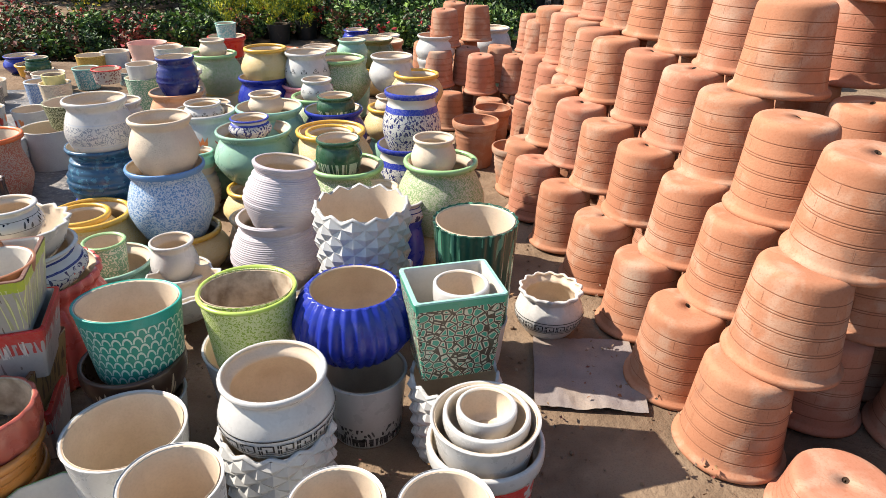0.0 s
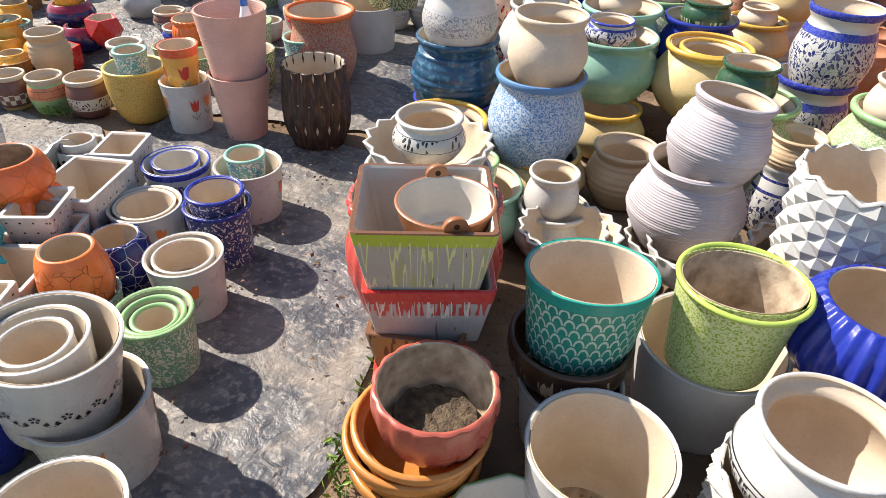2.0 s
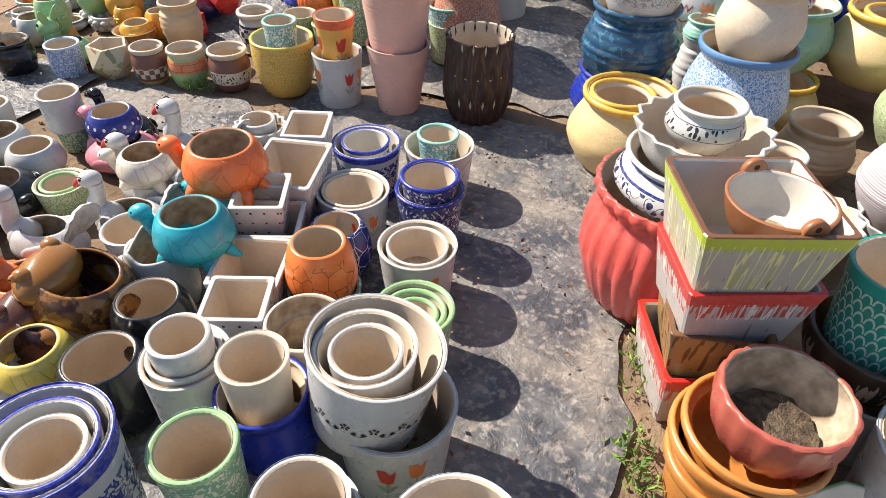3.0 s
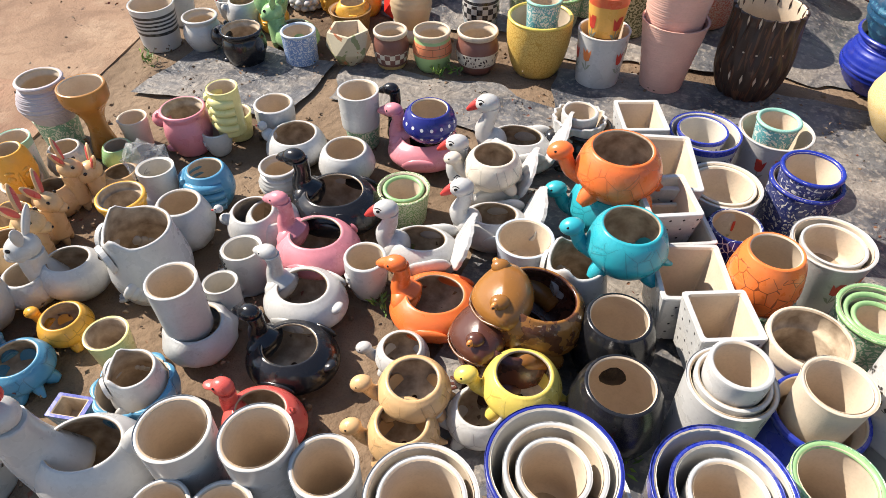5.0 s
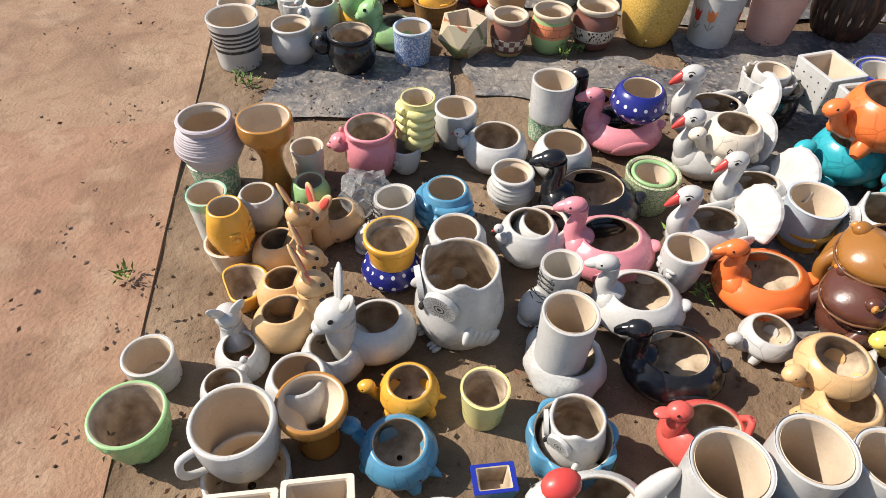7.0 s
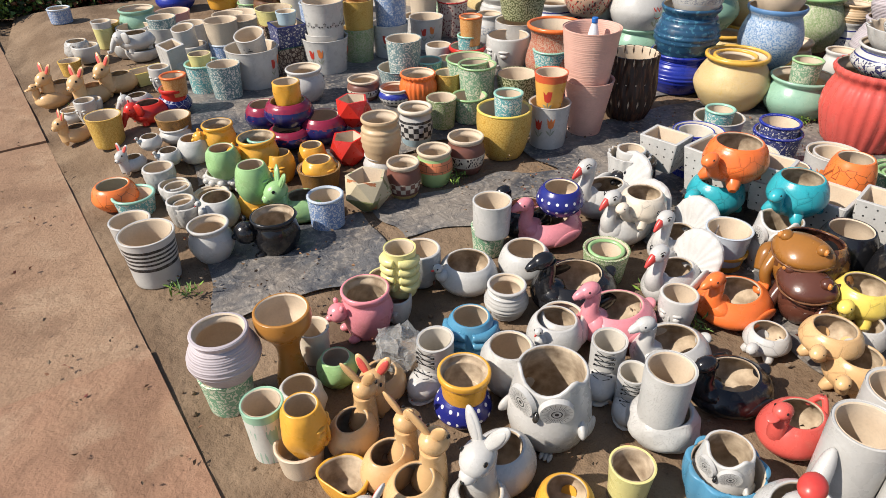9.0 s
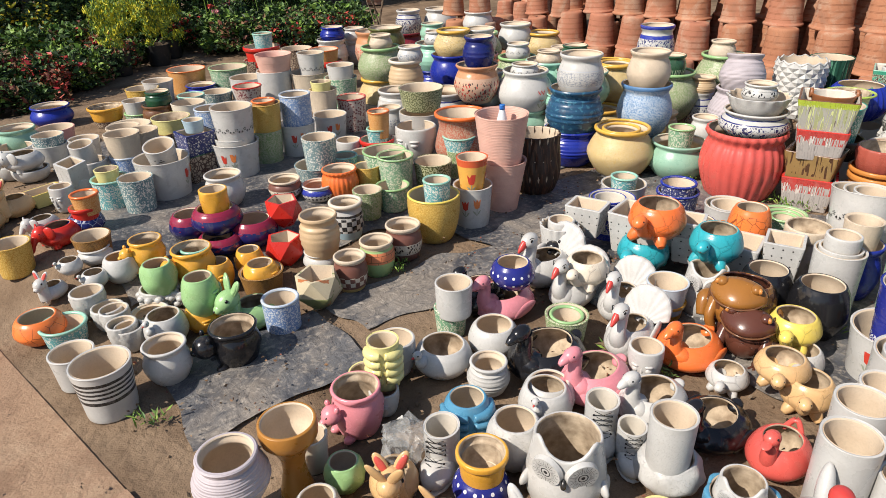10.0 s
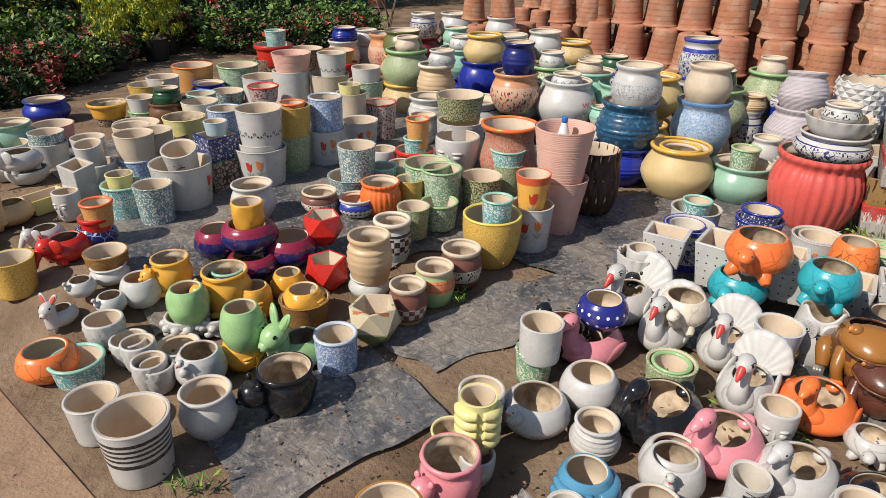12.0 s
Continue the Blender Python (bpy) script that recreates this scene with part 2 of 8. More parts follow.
M["scale_white"] = skin("white scales", WHITE, 0.35, relief=[("scales", 26, 0.07, 0.8)])
M["mosaic_teal"] = skin("teal mosaic", (0.05, 0.33, 0.21), 0.3, ink=[("crackle", 44, 0.17, (0.56, 0.55, 0.42), 0, 0.9), ("crackle", 44, 0.075, (0.07, 0.04, 0.025), 0, 0.9)], relief=[("cells", 44, 0.12, 0.8)])
M["floral_blue"] = skin("blue floral on white", WHITE, 0.18, ink=[("leaf", 62, 0.36, (0.012, 0.016, 0.10), 0.14, 0.72), ("worm", 38, 0.025, (0.02, 0.03, 0.16), 0.14, 0.72)], bands=[(0.10, 0.14, COBALT), (0.72, 0.80, COBALT), (0.93, 1.2, COBALT)])
M["floral_navy"] = skin("navy leaves on white", WHITE, 0.18, ink=[("leaf", 50, 0.36, (0.02, 0.02, 0.08), 0.08, 0.62), ("worm", 30, 0.022, (0.02, 0.02, 0.10), 0.08, 0.62), ("spots", 26, 0.16, (0.45, 0.07, 0.04), 0.2, 0.55)], bands=[(0.64, 0.68, NAVY), (0.80, 0.83, NAVY)])
M["floral_black"] = skin("black leaves on white", WHITE, 0.22, ink=[("leaf", 70, 0.36, BLACK, 0.49, 0.72)], bands=[(0.46, 0.475, BLACK), (0.73, 0.745, BLACK)])
M["floral_grey"] = skin("grey motifs on white", WHITE, 0.25, ink=[("worm", 60, 0.045, (0.22, 0.24, 0.28), 0.34, 0.64)], bands=[(0.30, 0.32, GREY), (0.66, 0.68, GREY)])
M["floral_base"] = skin("black grass on white", WHITE, 0.25, ink=[("runs", 85, 0.10, BLACK, 0.02, 0.16), ("leaf", 75, 0.40, BLACK, 0.08, 0.34)])
M["floral_red"] = skin("red and black leaves", (0.62, 0.40, 0.28), 0.25, ink=[("leaf", 46, 0.34, (0.50, 0.04, 0.03), 0.1, 0.6), ("leaf", 58, 0.30, BLACK, 0.1, 0.62)], bands=[(0.7, 1.2, (0.55, 0.25, 0.12))])
M["fern_green"] = skin("dark green with white ferns", (0.03, 0.09, 0.045), 0.22, ink=[("runs", 60, 0.06, (0.50, 0.55, 0.40), 0.14, 0.46)])
M["check"] = skin("black and white check", WHITE, 0.25, ink=[("check", 36, 0, BLACK, 0.28, 0.66)], bands=[(0.0, 0.28, (0.30, 0.42, 0.48)), (0.68, 0.74, BLACK)])
M["stripe_black"] = skin("white with black hoops", WHITE, 0.3, bands=[(0.40, 0.47, BLACK), (0.53, 0.575, BLACK), (0.62, 0.665, BLACK), (0.71, 0.755, BLACK), (0.80, 0.86, BLACK)])
M["brown_band"] = skin("brown banded with patterned belt", (0.19, 0.08, 0.06), 0.3, bands=[(0.24, 0.56, (0.62, 0.56, 0.45)), (0.88, 1.2, (0.60, 0.50, 0.38))], ink=[("leaf", 85, 0.38, (0.03, 0.012, 0.01), 0.27, 0.53)])
M["brown_check"] = skin("brown with a chequered belt", (0.19, 0.08, 0.06), 0.3, bands=[(0.0, 0.15, (0.55, 0.38, 0.14)), (0.88, 1.2, (0.60, 0.50, 0.38))], ink=[("check", 42, 0, (0.62, 0.56, 0.45), 0.22, 0.52)])
M["orange_green"] = skin("green with an orange belt", (0.36, 0.52, 0.22), 0.3, bands=[(0.46, 0.78, (0.72, 0.22, 0.10)), (0.85, 1.2, (0.62, 0.50, 0.36))], ink=[("brick", 8, 0.01, BROWN, 0.46, 0.78)])
M["blue_dot_band"] = skin("blue band over dotted white", WHITE, 0.25, bands=[(0.5, 0.8, COBALT)], ink=[("dots", 40, 0.3, BLACK, 0.1, 0.5)])
M["sand_rings"] = skin("sand ringed", (0.56, 0.40, 0.24), 0.4)
M["polka"] = skin("navy with white dots", (0.02, 0.025, 0.20), 0.2, ink=[("dots", 27, 0.17, (0.75, 0.75, 0.78), 0, 0.92)])
M["dotted_white"] = skin("white with small black dashes", WHITE, 0.22, ink=[("dots", 26, 0.10, BLACK, 0, 0.93)])
M["navy_hex"] = skin("navy with pale net", NAVY, 0.22, ink=[("crackle", 26, 0.025, (0.50, 0.52, 0.60), 0, 1)])
M["orange_hex"] = skin("orange with fine brown net", (0.82, 0.20, 0.045), 0.25, ink=[("crackle", 20, 0.018, (0.25, 0.06, 0.02), 0, 0.9)])
M["navy_lace"] = skin("navy with white lace foot", (0.02, 0.03, 0.26), 0.2, ink=[("worm", 42, 0.07, (0.72, 0.72, 0.76), 0.0, 0.2)])
M["lace_blue"] = skin("white with blue lace", WHITE, 0.2, ink=[("worm", 40, 0.07, (0.03, 0.04, 0.22), 0.25, 0.80)], bands=[(0.0, 0.22, COBALT), (0.90, 1.3, COBALT)])
M["tulip_orange_cup"] = skin("orange cup", (0.78, 0.42, 0.09), 0.25, bands=[(0.86, 1.2, (0.62, 0.10, 0.04)), (0.3, 0.345, (0.2, 0.1, 0.04))])
M["drip_lime"] = skin("grey with lime drips", (0.42, 0.41, 0.36), 0.35, bands=[(0.80, 1.2, (0.40, 0.50, 0.04))], ink=[("drip", 60, 0.56, (0.36, 0.38, 0.20), 0.12, 0.82), ("runs", 70, 0.030, (0.62, 0.66, 0.30), 0.12, 0.86), ("drip", 85, 0.70, (0.16, 0.13, 0.10), 0.0, 0.8)], relief=[("runs", 70, 0.04, 0.7)])
M["drip_red"] = skin("grey with red drips", (0.46, 0.42, 0.39), 0.35, bands=[(0.78, 1.2, (0.52, 0.05, 0.04))], ink=[("drip", 75, 0.5, (0.50, 0.06, 0.05), 0.55, 0.82), ("runs", 75, 0.028, (0.66, 0.60, 0.54), 0.5, 0.82), ("drip", 75, 0.68, (0.2, 0.16, 0.14), 0.0, 0.5)], relief=[("runs", 75, 0.04, 0.7)])
M["drip_brown"] = skin("brown drips", (0.30, 0.19, 0.07), 0.35, ink=[("drip", 70, 0.56, (0.07, 0.03, 0.015), 0.2, 1.1)], relief=[("drip", 60, 0.6, 0.7)])
M["drip_dark"] = skin("dark brown with pale drips", (0.05, 0.025, 0.015), 0.3, ink=[("drip", 70, 0.62, (0.50, 0.40, 0.28), 0.25, 0.85)])
M["drip_mint"] = skin("white with pale green drips", (0.66, 0.66, 0.60), 0.3, bands=[(0.86, 1.2, (0.30, 0.52, 0.36))], ink=[("drip", 80, 0.60, (0.30, 0.46, 0.36), 0.0, 0.9)])
M["red_splash"] = skin("white with red splashes", WHITE, 0.25, ink=[("blots", 20, 0.47, (0.60, 0.04, 0.03), 0.35, 0.82)])
M["malachite"] = skin("dark green leaf glaze", (0.02, 0.075, 0.05), 0.16, ink=[("drip", 45, 0.60, (0.10, 0.26, 0.17), 0, 1)], relief=[("drip", 40, 0.5, 0.6)])
M["blue_ridge"] = skin("deep teal blue ringed", (0.02, 0.075, 0.15), 0.25, ink=[("blots", 30, 0.58, (0.05, 0.16, 0.24), 0, 1)])
M["maroon_navy"] = skin("maroon over navy", (0.015, 0.015, 0.10), 0.15, bands=[(0.74, 1.3, (0.26, 0.02, 0.05))], ink=[("blots", 30, 0.60, (0.22, 0.02, 0.05), 0.55, 0.9)])
M["basket"] = skin("brown basket weave", (0.36, 0.19, 0.05), 0.45, ink=[("brick", 40, 0.03, (0.14, 0.06, 0.02), 0, 1)], relief=[("brick", 40, 0.03, 1.0)])
M["patchwork"] = skin("cream and brown facets", (0.58, 0.50, 0.34), 0.3, ink=[("blots", 12, 0.54, (0.22, 0.24, 0.10), 0, 1), ("blots", 16, 0.62, (0.42, 0.14, 0.05), 0, 1)])
for key in ("teal", "turq", "tangerine", "peach", "yellow", "white", "sky", "amber", "cream"):
    # engraved shell net: groove shade is put into the glaze as darker lines
    M["net_" + key] = skin(key + " shell", PLAIN[key], 0.24, ink=[("crackle", 15, 0.014, tuple(c * 0.62 for c in PLAIN[key]), 0.06, 0.9)], relief=[("cells", 15, 0.035, 0.7)])
M["frog"] = skin("mottled amber brown glaze", (0.30, 0.125, 0.025), 0.2, ink=[("blots", 22, 0.52, (0.10, 0.035, 0.012), 0, 1)], relief=[("cells", 75, 0.2, 0.4)])
M["frog_dark"] = skin("mottled dark brown glaze", (0.10, 0.035, 0.022), 0.2, ink=[("blots", 22, 0.54, (0.035, 0.014, 0.012), 0, 1)], relief=[("cells", 75, 0.2, 0.4)])

# terracotta, earth, slabs, plastic sheet
def terracotta(name, c1, c2):
    t = Tree(name, 0.85, 0.2)
    rnd = t.node("ObjectInfo").outputs["Random"]
    off = t.node("CombineXYZ", X=t.math("MULTIPLY", rnd, 37.0), Y=t.math("MULTIPLY", rnd, 11.0))
    add = t.nt.nodes.new("ShaderNodeVectorMath")
    t.put(add.inputs[0], t.obj())
    t.put(add.inputs[1], off.outputs[0])
    p = add.outputs[0]
    c = t.mix(t.ramp(t.noise(6, 5, p), 0.3, 0.7), c1, c2)
    c = t.mix(t.math("MULTIPLY", rnd, 0.6), c, (0.36, 0.165, 0.095))
    c = t.mix(t.math("MULTIPLY", t.ramp(t.noise(3.2, 3, p), 0.56, 0.72), 0.75), c, (0.40, 0.315, 0.235))
    c = t.mix(t.math("MULTIPLY", t.ramp(t.noise(9, 8, p, 0.6), 0.50, 0.66), 0.5), c, (0.45, 0.325, 0.235))
    c = t.mix(t.math("MULTIPLY", t.ramp(t.noise(5, 6, p, 0.5), 0.60, 0.72), 0.6), c, (0.24, 0.135, 0.09))
    c = t.mix(t.math("MULTIPLY", t.ramp(t.noise(140, 3, p), 0.5, 0.75), 0.45), c, (0.30, 0.115, 0.055))
    t.bump(t.noise(130, 5), 0.35, 0.002)
    t.bump(t.noise(9, 3, p), 0.2, 0.006)
    return t.done(c)


M["terra"] = terracotta("terracotta", (0.42, 0.195, 0.110), (0.35, 0.150, 0.082))
M["terra_red"] = terracotta("red terracotta", (0.43, 0.19, 0.120), (0.36, 0.145, 0.09))
M["groove"] = matt("incised line", (0.27, 0.115, 0.06), (0.22, 0.09, 0.05))
M["hole"] = matt("dark hole", (0.05, 0.025, 0.015), (0.03, 0.02, 0.01))


def ground_mat(name, c1, c2, c3, s1, s2, rough=0.95, bump=0.5):
    t = Tree(name, rough, 0.15)
    p = t.node("NewGeometry").outputs["Position"]
    c = t.mix(t.ramp(t.noise(s1, 6, p), 0.35, 0.65), c1, c2)
    c = t.mix(t.ramp(t.noise(s2, 4, p, 0.5), 0.5, 0.72), c, c3)
    c = t.mix(t.math("MULTIPLY", t.ramp(t.noise(190, 3, p), 0.5, 0.75), 0.35), c, tuple(v * 0.5 for v in c1))
    t.bump(t.noise(30, 6, p), bump, 0.012)
    t.bump(t.noise(200, 3, p), bump * 0.8, 0.003)
    return t.done(c)


M["soil"] = ground_mat("trodden earth", (0.165, 0.112, 0.072), (0.25, 0.178, 0.118), (0.095, 0.063, 0.041), 4, 2.2, 0.95, 1.0)
def stone_mat(name, c1, c2, stain, speck):
    """Worn sandstone: drifting tone, dark damp stains, dust and a pitted face."""
    t = Tree(name, 0.88, 0.2)
    p = t.node("NewGeometry").outputs["Position"]
    c = t.mix(t.ramp(t.noise(1.6, 5, p, 0.4), 0.36, 0.64), c1, c2)
    c = t.mix(t.math("MULTIPLY", t.ramp(t.noise(2.6, 12, p, 0.7), 0.52, 0.62), 0.5), c, stain)
    c = t.mix(t.math("MULTIPLY", t.ramp(t.noise(5.5, 10, p, 0.5), 0.52, 0.66), 0.4), c, (0.40, 0.295, 0.20))
    c = t.mix(t.math("MULTIPLY", t.ramp(t.noise(13, 12, p, 0.8), 0.52, 0.62), 0.38), c, stain)
    c = t.mix(t.math("MULTIPLY", t.ramp(t.noise(60, 5, p), 0.52, 0.68), 0.6), c, speck)
    c = t.mix(t.math("MULTIPLY", t.ramp(t.noise(260, 3, p), 0.52, 0.72), 0.45), c, stain)
    t.bump(t.noise(7, 7, p, 0.5), 0.7, 0.012)
    t.bump(t.noise(75, 5, p), 0.75, 0.006)
    t.bump(t.noise(260, 3, p), 0.6, 0.002)
    return t.done(c)


M["slab"] = stone_mat("buff sandstone slab", (0.32, 0.213, 0.138), (0.275, 0.172, 0.11), (0.165, 0.10, 0.064), (0.28, 0.17, 0.11))
M["slab_red"] = stone_mat("redder sandstone slab", (0.305, 0.175, 0.113), (0.31, 0.192, 0.122), (0.165, 0.094, 0.06), (0.27, 0.155, 0.10))
M["concrete"] = ground_mat("old grey slab", (0.20, 0.185, 0.165), (0.27, 0.24, 0.20), (0.34, 0.26, 0.17), 6, 3, 0.9, 0.3)


def sheet_mat():
    t = Tree("dusty plastic sheet", 0.5, 0.4)
    p = t.node("NewGeometry").outputs["Position"]
    c = t.mix(t.ramp(t.noise(6.5, 9, p, 0.7), 0.42, 0.58), (0.060, 0.063, 0.073), (0.135, 0.133, 0.134))
    dust = t.ramp(t.noise(2.6, 8, p, 0.8), 0.45, 0.62)
    c = t.mix(t.math("MULTIPLY", dust, 0.62), c, (0.29, 0.245, 0.195))
    c = t.mix(t.math("MULTIPLY", t.ramp(t.noise(45, 5, p), 0.52, 0.66), 0.65), c, (0.34, 0.30, 0.255))
    streak = t.node("Mapping", Vector=p, Scale=(7.0, 38.0, 1.0), Rotation=(0, 0, 0.5)).outputs[0]
    c = t.mix(t.math("MULTIPLY", t.ramp(t.noise(1.0, 5, streak, 0.6), 0.56, 0.66), 0.5), c, (0.06, 0.063, 0.072))
    c = t.mix(t.math("MULTIPLY", t.ramp(t.noise(210, 3, p), 0.52, 0.7), 0.4), c, (0.10, 0.09, 0.08))
    t.bump(t.noise(14, 6, p, 0.8), 0.8, 0.022)
    t.bump(t.noise(90, 4, p), 0.5, 0.005)
    t.put(t.bsdf.inputs["Roughness"], t.math("ADD", t.math("MULTIPLY", dust, 0.35), 0.42))
    return t.done(c)


M["sheet"] = sheet_mat()
M["sheet_grey"] = ground_mat("grey plastic sack", (0.19, 0.165, 0.16), (0.25, 0.215, 0.20), (0.30, 0.24, 0.19), 9, 5, 0.5, 0.4)


def leaf_mat(name, c1, c2):
    t = Tree(name, 0.55, 0.3)
    isl = t.node("NewGeometry").outputs["Random Per Island"]
    c = t.mix(isl, c1, c2)
    t.bsdf.inputs["Subsurface Weight"].default_value = 0.0
    return t.done(c)


M["leaf"] = leaf_mat("green leaves", (0.05, 0.115, 0.028), (0.14, 0.22, 0.055))
M["leaf_dark"] = leaf_mat("dark leaves", (0.014, 0.034, 0.012), (0.045, 0.075, 0.026))
M["leaf_yellow"] = leaf_mat("yellow leaves", (0.70, 0.60, 0.04), (0.42, 0.46, 0.04))
M["leaf_red"] = leaf_mat("red brown leaves", (0.17, 0.05, 0.04), (0.22, 0.13, 0.06))
M["leaf_bright"] = leaf_mat("bright leaves", (0.14, 0.26, 0.04), (0.24, 0.34, 0.06))
M["petal_pink"] = leaf_mat("pink petals", (0.62, 0.10, 0.16), (0.75, 0.45, 0.42))
M["petal_white"] = leaf_mat("pale petals", (0.78, 0.70, 0.60), (0.74, 0.55, 0.42))
M["petal_yellow"] = leaf_mat("yellow petals", (0.75, 0.66, 0.05), (0.80, 0.60, 0.05))
M["petal_red"] = leaf_mat("red petals", (0.42, 0.03, 0.04), (0.5, 0.10, 0.06))
M["bark"] = matt("bark", (0.13, 0.09, 0.06), (0.22, 0.17, 0.12), 20, 80)
M["net"] = skin("green shade net", (0.01, 0.20, 0.145), 0.6, ink=[("check", 260, 0, (0.006, 0.12, 0.09), 0, 1)], spread=0.25)
M["pole"] = matt("pale painted pole", (0.48, 0.50, 0.48), (0.36, 0.37, 0.35), 10, 60, 0.5)
M["blackplastic"] = skin("black nursery plastic", (0.018, 0.018, 0.018), 0.4)
M["bottle"] = skin("clear plastic bottle", (0.70, 0.76, 0.80), 0.1)
M["cap"] = skin("blue bottle cap", (0.02, 0.16, 0.55), 0.3)
M["wrap"] = skin("clear wrap", (0.6, 0.6, 0.58), 0.15)
M["wrap"].node_tree.nodes["Principled BSDF"].inputs["Alpha"].default_value = 0.28
M["wall_dark"] = matt("weathered dark wall", (0.022, 0.022, 0.02), (0.04, 0.038, 0.034), 2, 30)

# ---------------------------------------------------------------- mesh helpers


def link(name, mesh, parent=None, label="", category="", group="", kind=""):
    ob = new(name, mesh)
    ob.parent = parent
    return tagged(ob, label, category, group, kind)


def part(name, bm, material, parent, label=""):
    me = bpy.data.meshes.new(name)
    bm.to_mesh(me)
    bm.free()
    for m in material if isinstance(material, (list, tuple)) else [material]:
        me.materials.append(m)
    return link(name, me, parent, label)


def curve_of(points, n):
    """n + 1 points of a smooth line through the control points."""
    p = [points[0], *points, points[-1]]
    out, k = [], len(points) - 1
    for i in range(n + 1):
        s = min(i / n * k, k - 1e-6)
        j, f = int(s), s - int(s)
        a, b, c, d = p[j], p[j + 1], p[j + 2], p[j + 3]
        out.append(tuple(0.5 * (2 * b[q] + (c[q] - a[q]) * f + (2 * a[q] - 5 * b[q] + 4 * c[q] - d[q]) * f * f
                                + (3 * b[q] - a[q] - 3 * c[q] + d[q]) * f ** 3) for q in range(len(b))))
    return out


def lathe(name, prof, mats, H, segs=40, shape=None, flat=False):
    """A turned mesh from rows (radius, height, material). shape(angle, radius, height, row) may push a point about."""
    vs, uv1, uv2, faces, fm, fuv = [], [], [], [], [], []
    rows = len(prof)
    run = [0.0]
    for a, b in zip(prof, prof[1:]):
        run.append(run[-1] + math.hypot(b[0] - a[0], b[1] - a[1]))
    R = max(p[0] for p in prof)
    for i, (r, z, m) in enumerate(prof):
        for s in range(segs):
            th = s / segs * TAU
            x, y, h = r * math.cos(th), r * math.sin(th), z
            if shape:
                x, y, h = shape(th, r, z, i)
            vs.append((x, y, h))
    for i in range(rows - 1):
        for s in range(segs):
            n = (s + 1) % segs
            faces.append((i * segs + s, i * segs + n, (i + 1) * segs + n, (i + 1) * segs + s))
            fm.append(prof[i + 1][2])
            fuv.append((i, s))
    me = bpy.data.meshes.new(name)
    me.from_pydata(vs, [], faces)
    for m in mats:
        me.materials.append(m)
    me.polygons.foreach_set("material_index", fm)
    me.polygons.foreach_set("use_smooth", [not flat] * len(fm))
    a = me.uv_layers.new(name="metre")
    b = me.uv_layers.new(name="band")
    du = np.empty((len(faces) * 4, 2))
    db = np.empty((len(faces) * 4, 2))
    k = 0
    for i, s in fuv:
        for ii, ss in ((i, s), (i, s + 1), (i + 1, s + 1), (i + 1, s)):
            du[k] = (ss / segs * TAU * R, run[ii])
            db[k] = (ss / segs, prof[ii][1] / H)
            k += 1
    a.data.foreach_set("uv", du.ravel())
    b.data.foreach_set("uv", db.ravel())
    me.validate()
    return me


# outer outlines from the foot to the lip, as parts of the rim's radius and of the height
SHAPES = dict(
    cyl=[(0.80, 0), (0.83, 0.03), (0.90, 0.5), (0.98, 0.97), (1.0, 1.0)],
    tube=[(0.90, 0), (0.93, 0.03), (0.96, 0.5), (0.99, 0.97), (1.0, 1.0)],
    cone=[(0.62, 0), (0.65, 0.03), (0.80, 0.5), (0.98, 0.97), (1.0, 1.0)],
    handi=[(0.62, 0), (0.78, 0.06), (1.06, 0.36), (1.08, 0.55), (0.93, 0.78), (0.86, 0.85), (0.95, 0.92), (1.0, 0.97), (0.98, 1.0)],
    belly=[(0.70, 0), (0.90, 0.07), (1.22, 0.38), (1.22, 0.56), (1.0, 0.80), (0.90, 0.87), (0.97, 0.94), (1.0, 0.98), (0.97, 1.0)],
    ball=[(0.65, 0), (0.95, 0.08), (1.30, 0.38), (1.33, 0.58), (1.18, 0.86), (1.04, 0.97), (1.0, 1.0)],
    cup=[(0.55, 0), (0.70, 0.04), (0.88, 0.28), (1.0, 0.65), (1.0, 0.96), (0.98, 1.0)],
    collar=[(0.78, 0), (0.80, 0.04), (0.89, 0.72), (0.90, 0.80), (0.99, 0.83), (1.0, 0.97), (0.98, 1.0)],
    bowl=[(0.55, 0), (0.66, 0.04), (0.85, 0.4), (0.97, 0.86), (1.0, 1.0)],
    flare=[(0.86, 0), (0.90, 0.05), (0.93, 0.5), (0.97, 0.8), (1.0, 1.0)],
    straight=[(0.90, 0), (0.95, 0.5), (1.0, 1.0)],
    body=[(0.75, 0), (1.05, 0.06), (1.48, 0.34), (1.52, 0.56), (1.30, 0.84), (1.06, 0.97), (1.0, 1.0)],
    owlb=[(0.80, 0), (1.05, 0.05), (1.22, 0.34), (1.15, 0.6), (1.04, 0.86), (1.0, 1.0)],
    barrel=[(0.72, 0), (0.85, 0.08), (1.05, 0.45), (1.0, 0.72), (0.90, 0.84), (0.94, 0.90), (1.0, 0.95), (0.98, 1.0)],
    saucer=[(0.82, 0), (0.86, 0.06), (0.97, 0.8), (1.0, 1.0)],
    goblet=[(0.62, 0), (0.60, 0.10), (0.42, 0.35), (0.44, 0.55), (0.72, 0.72), (0.97, 0.82), (1.0, 0.95), (0.98, 1.0)],
    vase=[(0.66, 0), (0.80, 0.08), (1.02, 0.36), (0.98, 0.55), (0.86, 0.76), (0.90, 0.88), (1.0, 1.0)],
    stump=[(0.66, 0), (0.80, 0.05), (1.02, 0.28), (1.05, 0.55), (0.98, 0.85), (1.0, 1.0)],
    terra_up=[(0.66, 0), (0.72, 0.05), (0.86, 0.55), (0.90, 0.82), (0.99, 0.86), (1.02, 0.95), (1.0, 1.0)],
)


